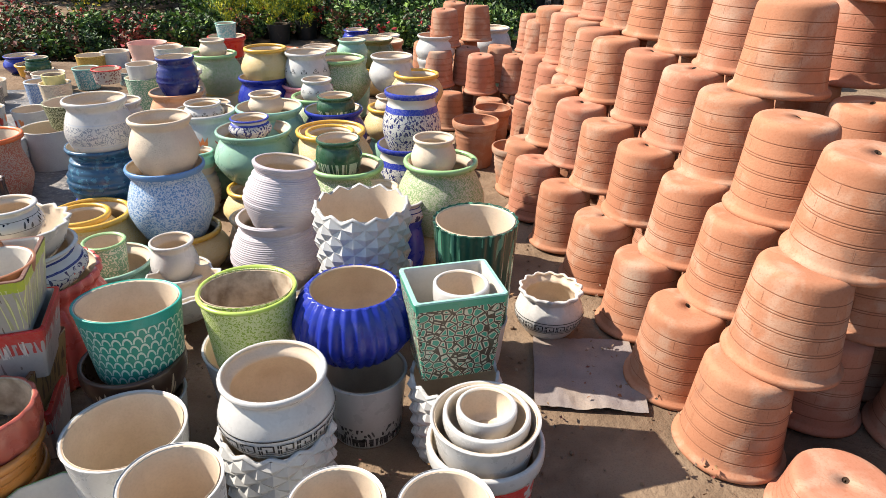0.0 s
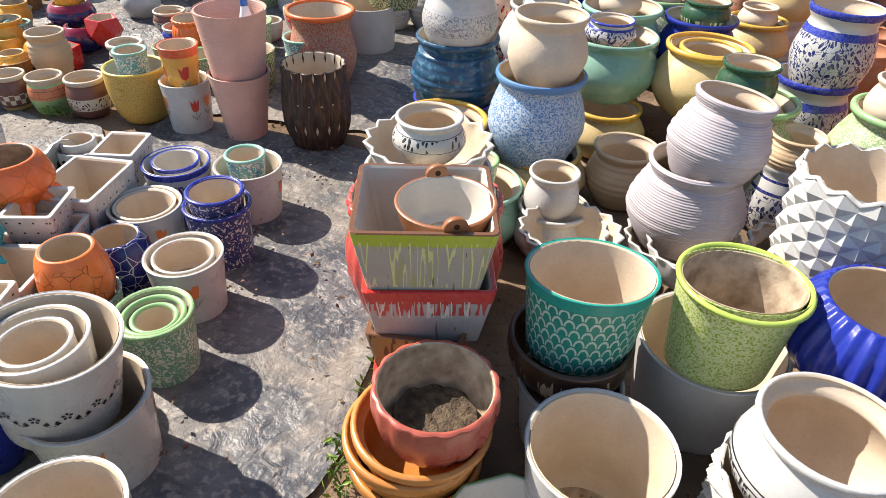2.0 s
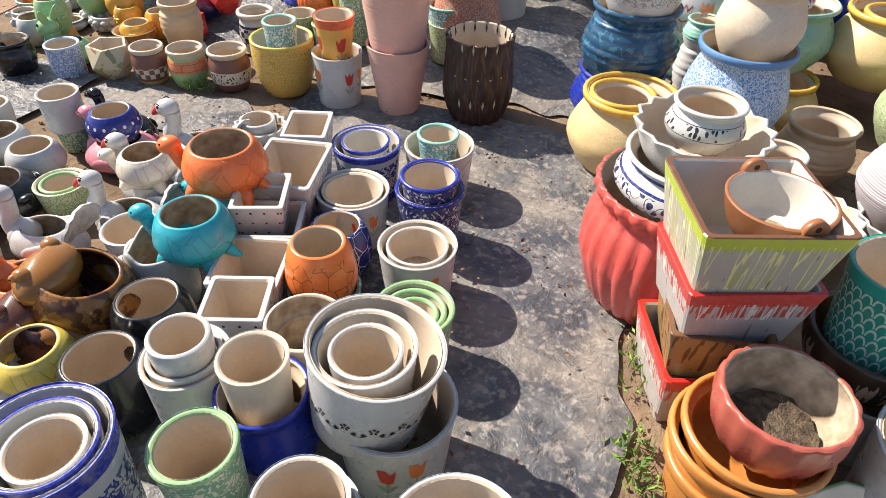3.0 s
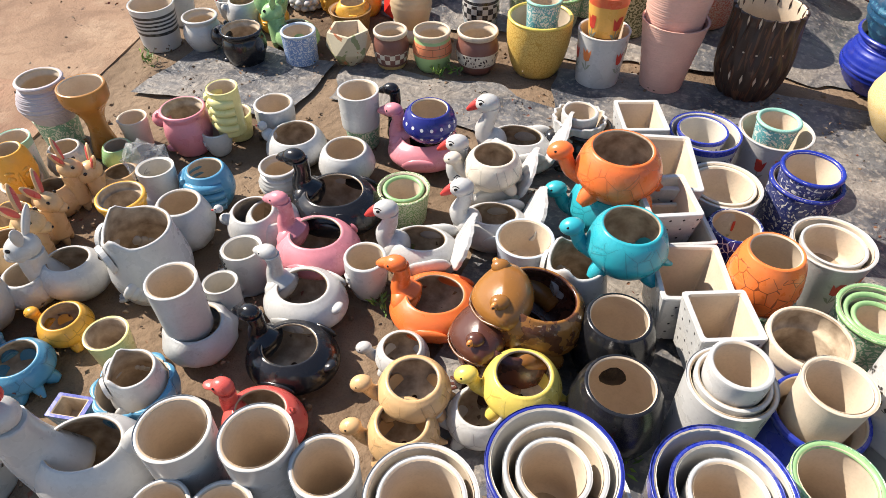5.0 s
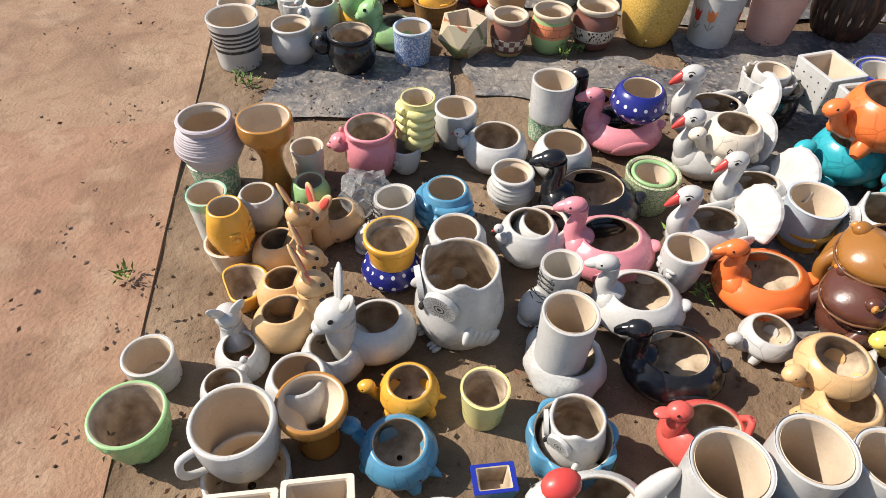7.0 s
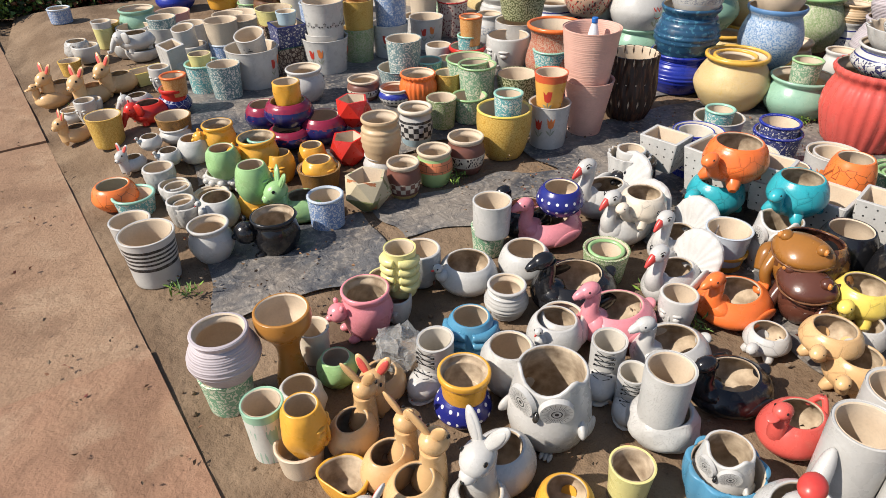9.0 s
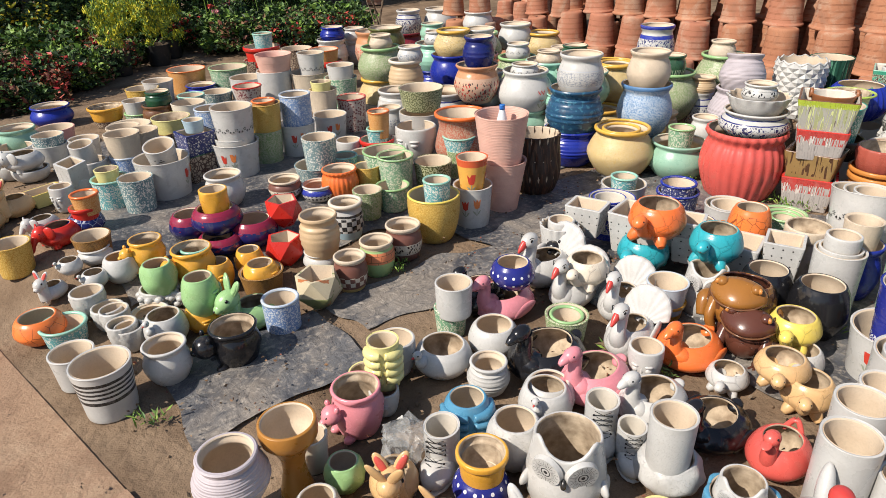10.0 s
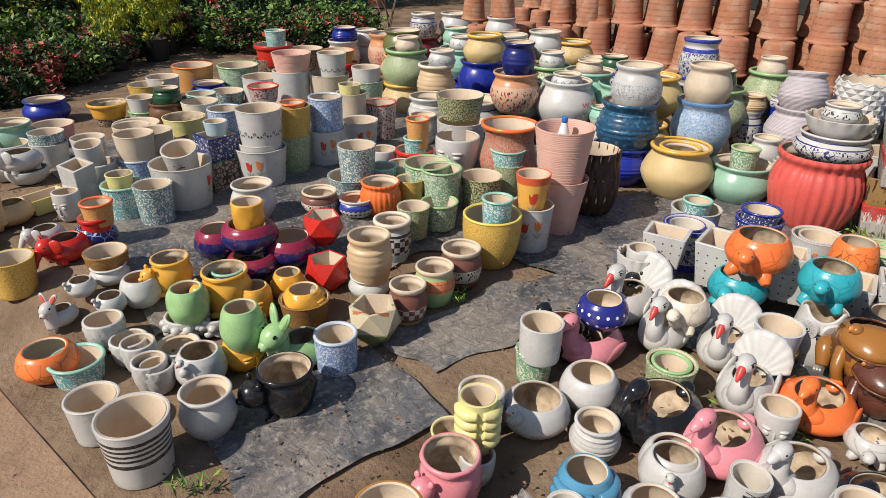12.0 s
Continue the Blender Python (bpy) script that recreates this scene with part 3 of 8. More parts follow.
def outline(shape, R, H, thick, rows=14, ridges=0, depth=0.0):
    """Rows of the outside, the lip and the inside of a pot."""
    out = curve_of(SHAPES[shape], rows)
    prof = [(0.002, 0.0, 0)]
    for i, (r, z) in enumerate(out):
        rr = r * R
        if ridges and 0.06 < z < 0.84:
            rr += depth * math.cos(z * ridges * TAU)
        prof.append((rr, z * H, 0))
    top = prof[-1][0]
    t = min(thick, top * 0.3)
    prof += [(top - t * 0.30, H + t * 0.22, 2), (top - t * 0.72, H + t * 0.18, 2), (top - t, H - t * 0.25, 1)]
    inner = [p for p in out if p[1] > 0.10]
    for r, z in reversed(inner[:-1][:: max(1, len(inner) // 10)]):
        prof.append((max(0.01, r * R - t), z * H - t * 0.2, 1))
    floor = max(0.012, 0.05 * H)
    prof.append((max(0.01, out[1][0] * R - 2 * t), floor, 1))
    prof.append((0.22 * R, floor + 0.001, 3))
    prof.append((0.10 * R, floor - 0.001, 3))
    prof.append((0.09 * R, floor - 0.008, 4))
    prof.append((0.002, floor - 0.008, 4))
    return prof


def surface(shape, R, H):
    """The radius of the outside at a height."""
    tab = curve_of(SHAPES[shape], 60)

    def at(z):
        f = z / H
        for (r0, z0), (r1, z1) in zip(tab, tab[1:]):
            if z0 <= f <= z1:
                return (r0 + (r1 - r0) * (f - z0) / max(1e-6, z1 - z0)) * R
        return R
    return at


def wrapped(name, polys, at, mats, parent, label="", lift=0.0012):
    """Flat motifs, as (material, points of angle and height), laid on a turned surface."""
    bm = bmesh.new()
    for m, pts in polys:
        ring = [bm.verts.new(((at(z) + lift) * math.cos(a), (at(z) + lift) * math.sin(a), z)) for a, z in pts]
        f = bm.faces.new(ring)
        f.material_index = m
    bmesh.ops.triangulate(bm, faces=bm.faces[:])
    return part(name, bm, mats, parent, label)


def tulips(ob, at, angle, z, size, n=2, mats=("tulip_red", "tulip_orange")):
    """Painted tulips with stem and leaves."""
    for i in range(n):
        a0 = angle + (i - (n - 1) / 2) * size * 0.62 / at(z)
        zz = z + (0.12 * size if i % 2 else 0)
        s = size / at(z)
        bud = [(-0.13, 0.48), (-0.17, 0.74), (-0.19, 1.0), (-0.07, 0.82), (0, 1.0), (0.07, 0.82), (0.19, 1.0), (0.17, 0.74), (0.13, 0.48), (0, 0.40)]
        stem = [(-0.02, 0.0), (-0.02, 0.42), (0.02, 0.42), (0.02, 0.0)]
        l1 = [(0, 0.0), (0.12, 0.12), (0.24, 0.34), (0.10, 0.26)]
        l2 = [(0, 0.0), (-0.10, 0.26), (-0.24, 0.30), (-0.12, 0.10)]
        polys = [(k, [(a0 + x * s, zz + y * size) for x, y in q]) for k, q in ((0, bud), (1, stem), (1, l1), (1, l2))]
        wrapped("tulip_motif", polys, at, [M[mats[i % 2]], M["leaf_grey"]], ob, "painted tulip with grey-green leaves")


def key_band(ob, at, z, h, n):
    """A Greek key drawn in black lines between two hoops."""
    polys = []
    cell = TAU / n
    w = cell / 11
    line = h / 11
    for i in range(n):
        a = i * cell
        for x0, y0, x1, y1 in ((0, 0, 1, 10), (0, 9, 8, 10), (7, 3, 8, 10), (3, 3, 8, 4), (3, 3, 4, 7), (0, 0, 10, 1), (9.6, 0, 10.6, 10)):
            polys.append((0, [(a + x0 * w, z + y0 * line), (a + x1 * w, z + y0 * line), (a + x1 * w, z + y1 * line), (a + x0 * w, z + y1 * line)]))
    for zz in (z - 3 * line, z + 13 * line):
        for i in range(48):
            polys.append((0, [(i / 48 * TAU, zz), ((i + 1) / 48 * TAU, zz), ((i + 1) / 48 * TAU, zz + line), (i / 48 * TAU, zz + line)]))
    wrapped("greek_key_band", polys, at, [M["ink"]], ob, "black Greek key border", 0.0016)


def flowers_band(ob, at, z, s, n, mat="ink", tilt=0.0):
    """A ring of small painted five-petal flowers on a twig."""
    polys = []
    for i in range(n):
        a0 = i / n * TAU
        k = s / at(z)
        for p in range(5):
            b = p / 5 * TAU + 0.3
            c, d = math.cos(b), math.sin(b)
            polys.append((0, [(a0 + c * 0.1 * k, z + d * 0.1 * s), (a0 + (c * 0.35 - d * 0.15) * k, z + (d * 0.35 + c * 0.15) * s),
                              (a0 + c * 0.52 * k, z + d * 0.52 * s), (a0 + (c * 0.35 + d * 0.15) * k, z + (d * 0.35 - c * 0.15) * s)]))
        for q in (-1, 1):
            polys.append((0, [(a0 + q * 0.5 * k, z - 0.75 * s), (a0 + q * 0.9 * k, z - 0.35 * s), (a0 + q * 1.1 * k, z - 0.75 * s), (a0 + q * 0.8 * k, z - 0.95 * s)]))
        polys.append((0, [(a0 - 1.2 * k, z - 1.10 * s), (a0 + 1.2 * k, z - 1.10 * s), (a0 + 1.2 * k, z - 1.02 * s), (a0 - 1.2 * k, z - 1.02 * s)]))
    wrapped("flower_border", polys, at, [M[mat]], ob, "black painted flower border", 0.0014)


def rim_part(ob, R, H, mat, thick, label="", drop=0.035, proud=0.005):
    """A glazed lip over a pot's edge."""
    t = thick
    prof = [(R - 0.002, H - drop, 0), (R + proud * 0.7, H - drop, 0), (R + proud, H - drop * 0.4, 0), (R + proud * 0.8, H, 0), (R - t * 0.35, H + t * 0.32, 0),
            (R - t * 0.8, H + t * 0.24, 0), (R - t - 0.003, H - t * 0.3, 0), (R - t - 0.003, H - drop * 0.7, 0), (R - t + 0.004, H - drop * 0.7, 0)]
    me = lathe("rim", prof, [M[mat]], H)
    return link("rim", me, ob, label)


def place(ob, x, y, z, rz=0.0, tx=0.0, ty=0.0):
    ob.matrix_basis = pose(x, y, z, tx, ty, rz)
    return ob


random.seed(4)
KINDS = {}


def kind(key, shape, mat, label, category="pot", name="flower_pot", inside="inside", lip=None, rim=None, ridges=0, depth=0.003,
         thick=0.011, extra=None, rows=0, shape_fn=None, group="", flat=False, segs=40, drop=0.02, fill=False):
    KINDS[key] = dict(shape=shape, mat=mat, label=label, category=category, name=name, inside=inside, lip=lip or mat, rim=rim, ridges=ridges,
                      depth=depth, thick=thick, extra=extra, rows=rows, fn=shape_fn, group=group, flat=flat, segs=segs, drop=drop, fill=fill)


def pot(key, x, y, z, R, H, rz=None, tx=0.0, ty=0.0, label=""):
    """One turned pot: body, and rim, painted motifs or filling as its parts."""
    k = KINDS[key]
    thick = min(k["thick"], R * 0.16)
    rows = k["rows"] or (k["ridges"] * 5 if k["ridges"] else 14)
    prof = outline(k["shape"], R, H, thick, rows, k["ridges"], k["depth"])
    nout = rows + 2
    fn = None
    if k["fn"]:
        base = k["fn"]

        def fn(th, r, h, i):
            return base(th, r, h, i < nout + 2, R, H)
    me = lathe(k["name"], prof[:nout] , [M[k["mat"]]], H, k["segs"], fn, k["flat"])
    words = label or k["label"]
    if len(words.split()) < 4:
        words += " standing among other pots"
    ob = link(k["name"], me, None, words, k["category"], k["group"] or "pots for sale")
    lip = prof[nout - 1:nout + 3]
    lip_fn = (lambda th, r, h, i: base(th, r, h, i < 2, R, H)) if k["fn"] else None
    if not k["rim"]:
        link("rim", lathe("rim", lip, [M[k["lip"]], M[k["inside"]], M[k["lip"]]], H, k["segs"], lip_fn, k["flat"]), ob)
    inn_fn = (lambda th, r, h, i: base(th, r, h, False, R, H)) if k["fn"] else None
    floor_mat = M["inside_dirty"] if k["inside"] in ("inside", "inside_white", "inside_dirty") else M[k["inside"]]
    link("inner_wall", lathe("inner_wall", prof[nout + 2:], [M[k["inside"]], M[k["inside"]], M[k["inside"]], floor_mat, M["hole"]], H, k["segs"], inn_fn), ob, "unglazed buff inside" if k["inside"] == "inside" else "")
    place(ob, x, y, z, random.uniform(0, 360) if rz is None else rz, tx, ty)
    if k["rim"]:
        slim = k["shape"] in ("cyl", "tube", "cone", "cup")
        rim_part(ob, R, H, k["rim"], thick, k["rim"].replace("dk", "dark ") + " glazed rim", k["drop"] * (0.35 if slim else 1.0), 0.0015 if slim else 0.006)
    if k["fill"]:
        bm = bmesh.new()
        bmesh.ops.create_circle(bm, cap_ends=True, segments=28, radius=R * 0.70)
        bmesh.ops.subdivide_edges(bm, edges=bm.edges[:], cuts=2, use_grid_fill=True)
        for v in bm.verts:
            v.co.z = H * 0.34 + noise.noise(v.co * 30) * 0.02
        part("earth", bm, M["earth_fill"], ob, "dry earth in the pot")
    if k["extra"]:
        k["extra"](ob, surface(k["shape"], R, H), R, H)
    return ob


# ---------------------------------------------------------------- wavy and faceted outlines
def lobes(n, amount, twist=0.0):
    def fn(th, r, h, outer, R, H):
        if outer:
            r *= 1 + amount * (abs(math.cos(th * n / 2 + twist * h / H)) - 0.6)
        return r * math.cos(th), r * math.sin(th), h
    return fn


def diamonds(n, amount):
    """Crossing slanted ridges that leave deep diamonds."""
    def fn(th, r, h, outer, R, H):
        if outer:
            a, b = th * n / 2 + 5.0 * h / H, th * n / 2 - 5.0 * h / H
            r *= 1 + amount * (max(abs(math.cos(a)), abs(math.cos(b))) - 0.8)
        return r * math.cos(th), r * math.sin(th), h
    return fn


def ruffle(n, amount):
    """A scalloped lip that waves in and out."""
    def fn(th, r, h, outer, R, H):
        f = max(0.0, (h / H - 0.72) / 0.28)
        r *= 1 + amount * f * math.cos(th * n)
        return r * math.cos(th), r * math.sin(th), h + 0.25 * amount * R * f * math.cos(th * n)
    return fn


def polygon(n):
    def fn(th, r, h, outer, R, H):
        k = math.cos(math.pi / n) / math.cos((th % (TAU / n)) - math.pi / n)
        return r * k * math.cos(th), r * k * math.sin(th), h
    return fn


def squash(k):
    def fn(th, r, h, outer, R, H):
        return r * math.cos(th), r * k * math.sin(th), h
    return fn


def lumps(n, amount):
    def fn(th, r, h, outer, R, H):
        if outer and 0.05 < h / H < 0.95:
            r *= 1 + amount * math.cos(th * n) * math.cos(h / H * n * 1.7 + 1.0) + amount * 0.5 * math.sin(th * (n + 3) + h / H * 9)
        return r * math.cos(th), r * math.sin(th), h
    return fn


def x_tulip(ob, at, R, H):
    for a in (0.0, TAU / 3, 2 * TAU / 3):
        tulips(ob, at, a, H * 0.32, H * 0.42, 2)


def x_tulip3(ob, at, R, H):
    for a in (0.0, TAU / 2):
        tulips(ob, at, a, H * 0.22, H * 0.42, 3)


def x_cup(ob, at, R, H):
    for a in range(4):
        tulips(ob, at, a * TAU / 4, H * 0.30, H * 0.40, 1, ("tulip_red", "tulip_red"))


def x_key(ob, at, R, H):
    key_band(ob, at, H * 0.34, H * 0.16, 20)


def x_flowers(ob, at, R, H):
    flowers_band(ob, at, H * 0.52, R * 0.16, 14)


def x_flowers_low(ob, at, R, H):
    flowers_band(ob, at, H * 0.62, R * 0.13, 12)


def x_ears(ob, at, R, H):
    """Two pierced lugs of a hanging pot."""
    for s in (-1, 1):
        bm = bmesh.new()
        bmesh.ops.create_cone(bm, cap_ends=True, segments=20, radius1=R * 0.24, radius2=R * 0.24, depth=R * 0.14,
                              matrix=pose(s * R * 0.98, 0, H * 1.0, 0, 90, 0))
        for f in bm.faces:
            f.smooth = len(f.verts) == 4
        part("lug", bm, M["lug_brown"], ob, "pierced hanging lug")
        bm = bmesh.new()
        bmesh.ops.create_cone(bm, cap_ends=True, segments=12, radius1=R * 0.06, radius2=R * 0.06, depth=R * 0.15, matrix=pose(s * R * 0.98, 0, H * 1.1, 0, 90, 0))
        part("lug_hole", bm, M["hole"], ob, "dark hole of the lug")


def x_face(ob, at, R, H):
    """A sleeping face in relief: brow, lids, nose and lips."""
    at0 = at(H * 0.5)
    for nm, lab, bits in (("eye_lid", "closed eye lid", [(-0.42, 0.54, 0.20, 0.07), (0.42, 0.54, 0.20, 0.07)]), ("nose", "straight nose", [(0, 0.46, 0.09, 0.20)]),
                          ("lips", "closed lips", [(0, 0.24, 0.20, 0.055)]), ("brow", "raised brow", [(-0.42, 0.66, 0.26, 0.04), (0.42, 0.66, 0.26, 0.04)])):
        for a, f, w, h in bits:
            bm = bmesh.new()
            r = at(f * H) * 0.98
            bmesh.ops.create_uvsphere(bm, u_segments=12, v_segments=8, radius=1.0,
                                      matrix=pose(r * math.cos(a), r * math.sin(a), f * H, 0, 0, math.degrees(a)) @ Matrix.Diagonal((at0 * 0.12, at0 * w, H * h, 1)))
            for fc in bm.faces:
                fc.smooth = True
            part(nm, bm, ob.data.materials[0], ob, lab)


def x_fingers(ob, at, R, H):
    """Two moulded hands clasped round the pot, four fingers each."""
    for q in range(4):
        z = H * (0.20 + 0.19 * q)
        for s in (-1, 1):
            bm = bmesh.new()
            pts = [((at(z) + 0.02 * R) * math.cos(a), (at(z) + 0.02 * R) * math.sin(a), z + 0.02 * H * k) for k, a in enumerate((s * 1.75, s * 1.2, s * 0.65, s * 0.12))]
            tube(bm, pts, [H * 0.075, H * 0.095, H * 0.10, H * 0.07], 10, 12)
            part("finger", bm, ob.data.materials[0], ob)


def x_bubbles(ob, at, R, H):
    """Two rows of round bosses."""
    for row, z in enumerate((0.32 * H, 0.68 * H)):
        for i in range(11):
            a = (i + 0.5 * row) / 11 * TAU
            blob_part("boss", (at(z) * math.cos(a), at(z) * math.sin(a), z), (R * 0.25, R * 0.25, H * 0.19), "white", ob)


def x_print(ob, at, R, H):
    """A small printed motif in short dark strokes."""
    polys = []
    for i, (a, z, w, h) in enumerate(((-0.12, 0.64, 0.5, 0.05), (0.1, 0.56, 0.34, 0.05), (-0.2, 0.50, 0.22, 0.04), (0.0, 0.40, 0.40, 0.05), (0.05, 0.34, 0.26, 0.03))):
        polys.append((0, [(a - w / 2, z * H), (a + w / 2, (z + 0.02) * H), (a + w / 2, (z + h) * H), (a - w / 2, (z + h * 0.8) * H)]))
    wrapped("printed_motif", polys, at, [M["ink"]], ob, "small dark printed motif", 0.0014)


def x_handle(ob, at, R, H):
    bm = bmesh.new()
    tube(bm, [(R * 0.9, 0, H * 0.82), (R * 1.35, 0, H * 0.78), (R * 1.4, 0, H * 0.45), (R * 0.9, 0, H * 0.28)], [R * 0.10] * 4)
    part("handle", bm, ob.data.materials[0], ob)


def tube(bm, pts, radii, segs=12, n=14, flat=1.0):
    """A bent tapering tube with closed ends."""
    line = curve_of([(*p, r) for p, r in zip(pts, radii)], n)
    rings = []
    for i, (x, y, z, r) in enumerate(line):
        a, b = Vector(line[max(0, i - 1)][:3]), Vector(line[min(n, i + 1)][:3])
        d = (b - a).normalized() if (b - a).length > 1e-6 else Vector((0, 0, 1))
        side = d.cross(Vector((0, 1, 0.01))).normalized()
        up = side.cross(d)
        rings.append([bm.verts.new(Vector((x, y, z)) + r * (math.cos(s / segs * TAU) * side + flat * math.sin(s / segs * TAU) * up)) for s in range(segs)])
    for p, q in zip(rings, rings[1:]):
        for s in range(segs):
            f = bm.faces.new((p[s], p[(s + 1) % segs], q[(s + 1) % segs], q[s]))
            f.smooth = True
    bm.faces.new(list(reversed(rings[0])))
    bm.faces.new(rings[-1])


def blob(bm, c, r, rot=(0, 0, 0), u=16, v=10):
    made = bmesh.ops.create_uvsphere(bm, u_segments=u, v_segments=v, radius=1.0, matrix=pose(*c, *rot) @ Matrix.Diagonal((*r, 1)))
    for vert in made["verts"]:
        for f in vert.link_faces:
            f.smooth = True


def blob_part(name, c, r, mat, ob, rot=(0, 0, 0), label=""):
    bm = bmesh.new()
    blob(bm, c, r, rot)
    return part(name, bm, M[mat], ob, label)


def tube_part(name, pts, radii, mat, ob, label="", flat=1.0):
    bm = bmesh.new()
    tube(bm, pts, radii, flat=flat)
    return part(name, bm, M[mat], ob, label)


# ---------------------------------------------------------------- kinds of turned pots
kind("terra_up", "terra_up", "terra", "upright terracotta pot with a rolled rim", inside="terra", ridges=10, depth=0.003, name="terracotta_pot", group="terracotta pots")
kind("terra_vase", "belly", "terra_red", "ringed terracotta pot with a narrow neck", inside="terra", ridges=9, depth=0.003, name="terracotta_pot", group="terracotta pots")
kind("tulip", "cyl", "white", "white ceramic planter painted with red tulips", extra=x_tulip, name="planter", category="planter")
kind("tulip_ball", "belly", "white", "round white pot painted with tulips", extra=x_tulip3)
kind("tulip_cup", "cone", "tulip_orange_cup", "orange cup planter painted with tulips", extra=x_cup, name="planter", category="planter")
kind("white_cyl", "cyl", "white", "plain white glazed planter", name="planter", category="planter", inside="inside")
kind("white_tube", "tube", "white", "plain white straight-sided planter", name="planter", category="planter")
kind("white_cup", "cup", "white", "small white rounded cup planter", name="planter", category="planter")
kind("white_ball", "ball", "white", "round white glazed pot")
kind("white_handi", "handi", "white", "white glazed pot with a rolled rim")
kind("white_bead", "tube", "bead_white", "white cylinder planter with beaded texture", name="planter", category="planter")
kind("white_ruffle", "bowl", "white", "white bowl with a ruffled edge", name="bowl", category="bowl", shape_fn=ruffle(16, 0.05), segs=64)
kind("white_ruffle_handi", "handi", "white", "white pot with a scalloped rim", shape_fn=ruffle(14, 0.05), segs=64, extra=x_key)
kind("white_scale", "cyl", "scale_white", "white planter with leaf relief", name="planter", category="planter")
kind("white_lump", "ball", "rough_white", "round white pot with scalloped relief")
kind("white_key", "handi", "white", "white pot with a black Greek key border", extra=x_key)
kind("white_flower", "cyl", "white", "white planter with a black flower border", extra=x_flowers, name="planter", category="planter")
kind("white_flower_handi", "handi", "white", "white pot with a painted flower border", extra=x_flowers_low)
kind("white_grey_handi", "handi", "floral_grey", "white pot with a grey animal border")
kind("white_grass", "cyl", "floral_base", "white planter with black grass motifs", name="planter", category="planter")
kind("white_ring", "handi", "white", "white ringed pot", ridges=9, depth=0.004)
kind("stripe", "cyl", "stripe_black", "white planter with black hoops", name="planter", category="planter")
kind("goblet", "goblet", "caramel", "brown goblet-shaped planter with cream inside", name="goblet_planter", category="planter")
kind("lilac_ring", "belly", "lilac", "lilac-grey ringed pot", ridges=11, depth=0.002)
kind("grey_ring", "handi", "sand_rings", "grey and brown ringed pot", ridges=10, depth=0.003)
kind("blue_ring", "handi", "blue_ridge", "deep blue ringed pot", ridges=10, depth=0.005)
kind("navy_ring", "handi", "cobalt", "cobalt blue ringed pot", ridges=11, depth=0.004)
kind("cream_handi", "handi", "stucco_cream", "cream pebbled pot with a rolled rim")
kind("woven", "handi", "woven_blue", "blue woven-relief pot")
kind("yellow_handi", "belly", "stucco_yellow", "pale yellow pebbled pot with a mustard rim", rim="mustard")
kind("green_handi", "belly", "pebble_green", "pale green pebbled pot with a green rim", rim="green")
kind("sage_handi", "handi", "sage", "sage green glazed pot")
kind("mint_handi", "handi", "mint", "mint green glazed pot", ridges=8, depth=0.002)
kind("pink_handi", "handi", "pink", "pink ringed pot", ridges=8, depth=0.003)
kind("fern", "barrel", "fern_green", "dark green pot with pale fern motifs")
kind("floral", "handi", "floral_blue", "white pot with blue floral painting and blue rim")
kind("floral_navy", "handi", "floral_navy", "white pot with navy leaf painting")
kind("floral_red", "handi", "floral_red", "terracotta coloured pot with red and black leaves")
kind("floral_black", "handi", "floral_black", "white pot with black leaf border")
kind("navy_pot", "handi", "navy", "dark navy ringed pot", ridges=7, depth=0.003)
kind("cobalt_handi", "handi", "cobalt", "cobalt blue glazed pot")
kind("dkgreen_handi", "handi", "olive", "dark green glazed pot")
kind("black_handi", "handi", "maroon", "dark brown glazed pot")
kind("red_white", "barrel", "red", "red pot with a cream rim", rim="cream")
kind("redpot", "barrel", "coral", "large coral red pot with carved leaf ridges", shape_fn=lobes(26, 0.05), segs=104)
kind("blue_lobed", "ball", "cobalt", "cobalt blue lobed planter", shape_fn=lobes(30, 0.09, 0.4), segs=120, inside="inside")
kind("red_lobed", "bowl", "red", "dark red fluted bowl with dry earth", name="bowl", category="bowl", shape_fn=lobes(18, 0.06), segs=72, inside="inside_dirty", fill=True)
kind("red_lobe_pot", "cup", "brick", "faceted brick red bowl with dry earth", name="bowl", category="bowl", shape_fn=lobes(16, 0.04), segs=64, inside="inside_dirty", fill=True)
kind("amber_bowl", "collar", "amber", "orange glazed planter", name="planter", category="planter", inside="inside_dirty")
kind("orange_collar", "collar", "ochre", "orange terracotta-toned planter", name="planter", category="planter", inside="ochre")
kind("green_tray", "bowl", "green", "light green many-sided bowl", name="bowl", category="bowl", shape_fn=polygon(10), segs=40, inside="inside_white", rim=None)
kind("scale_teal", "cyl", "scale_teal", "teal oval planter with white scale pattern", name="planter", category="planter", shape_fn=squash(0.82))
kind("lime", "cyl", "pebble_lime", "lime green pebbled planter", name="planter", category="planter", shape_fn=squash(0.82), rim="lime", inside="inside_dirty")
kind("malachite", "cyl", "malachite", "dark green fluted planter", name="planter", category="planter", shape_fn=lobes(24, 0.05), segs=96)
kind("brown_ridge", "stump", "brown_streak", "dark brown ridged bark-textured pot", shape_fn=diamonds(16, 0.16), segs=112, rows=28)
kind("drip_dark", "cup", "drip_dark", "dark brown bowl with pale drips", name="bowl", category="bowl", inside="brown")
kind("blush", "cone", "blush", "tall dusty pink ringed planter", name="planter", category="planter", ridges=22, depth=0.0015, inside="blush")
kind("pinkplain", "cyl", "dusty", "dusty pink planter", name="planter", category="planter")
kind("leo_terra", "vase", "leopard_terra", "rust speckled pot with an orange rim", rim="tangerine")
kind("leo_green", "cyl", "leopard_green", "green speckled planter", name="planter", category="planter", rim="green")
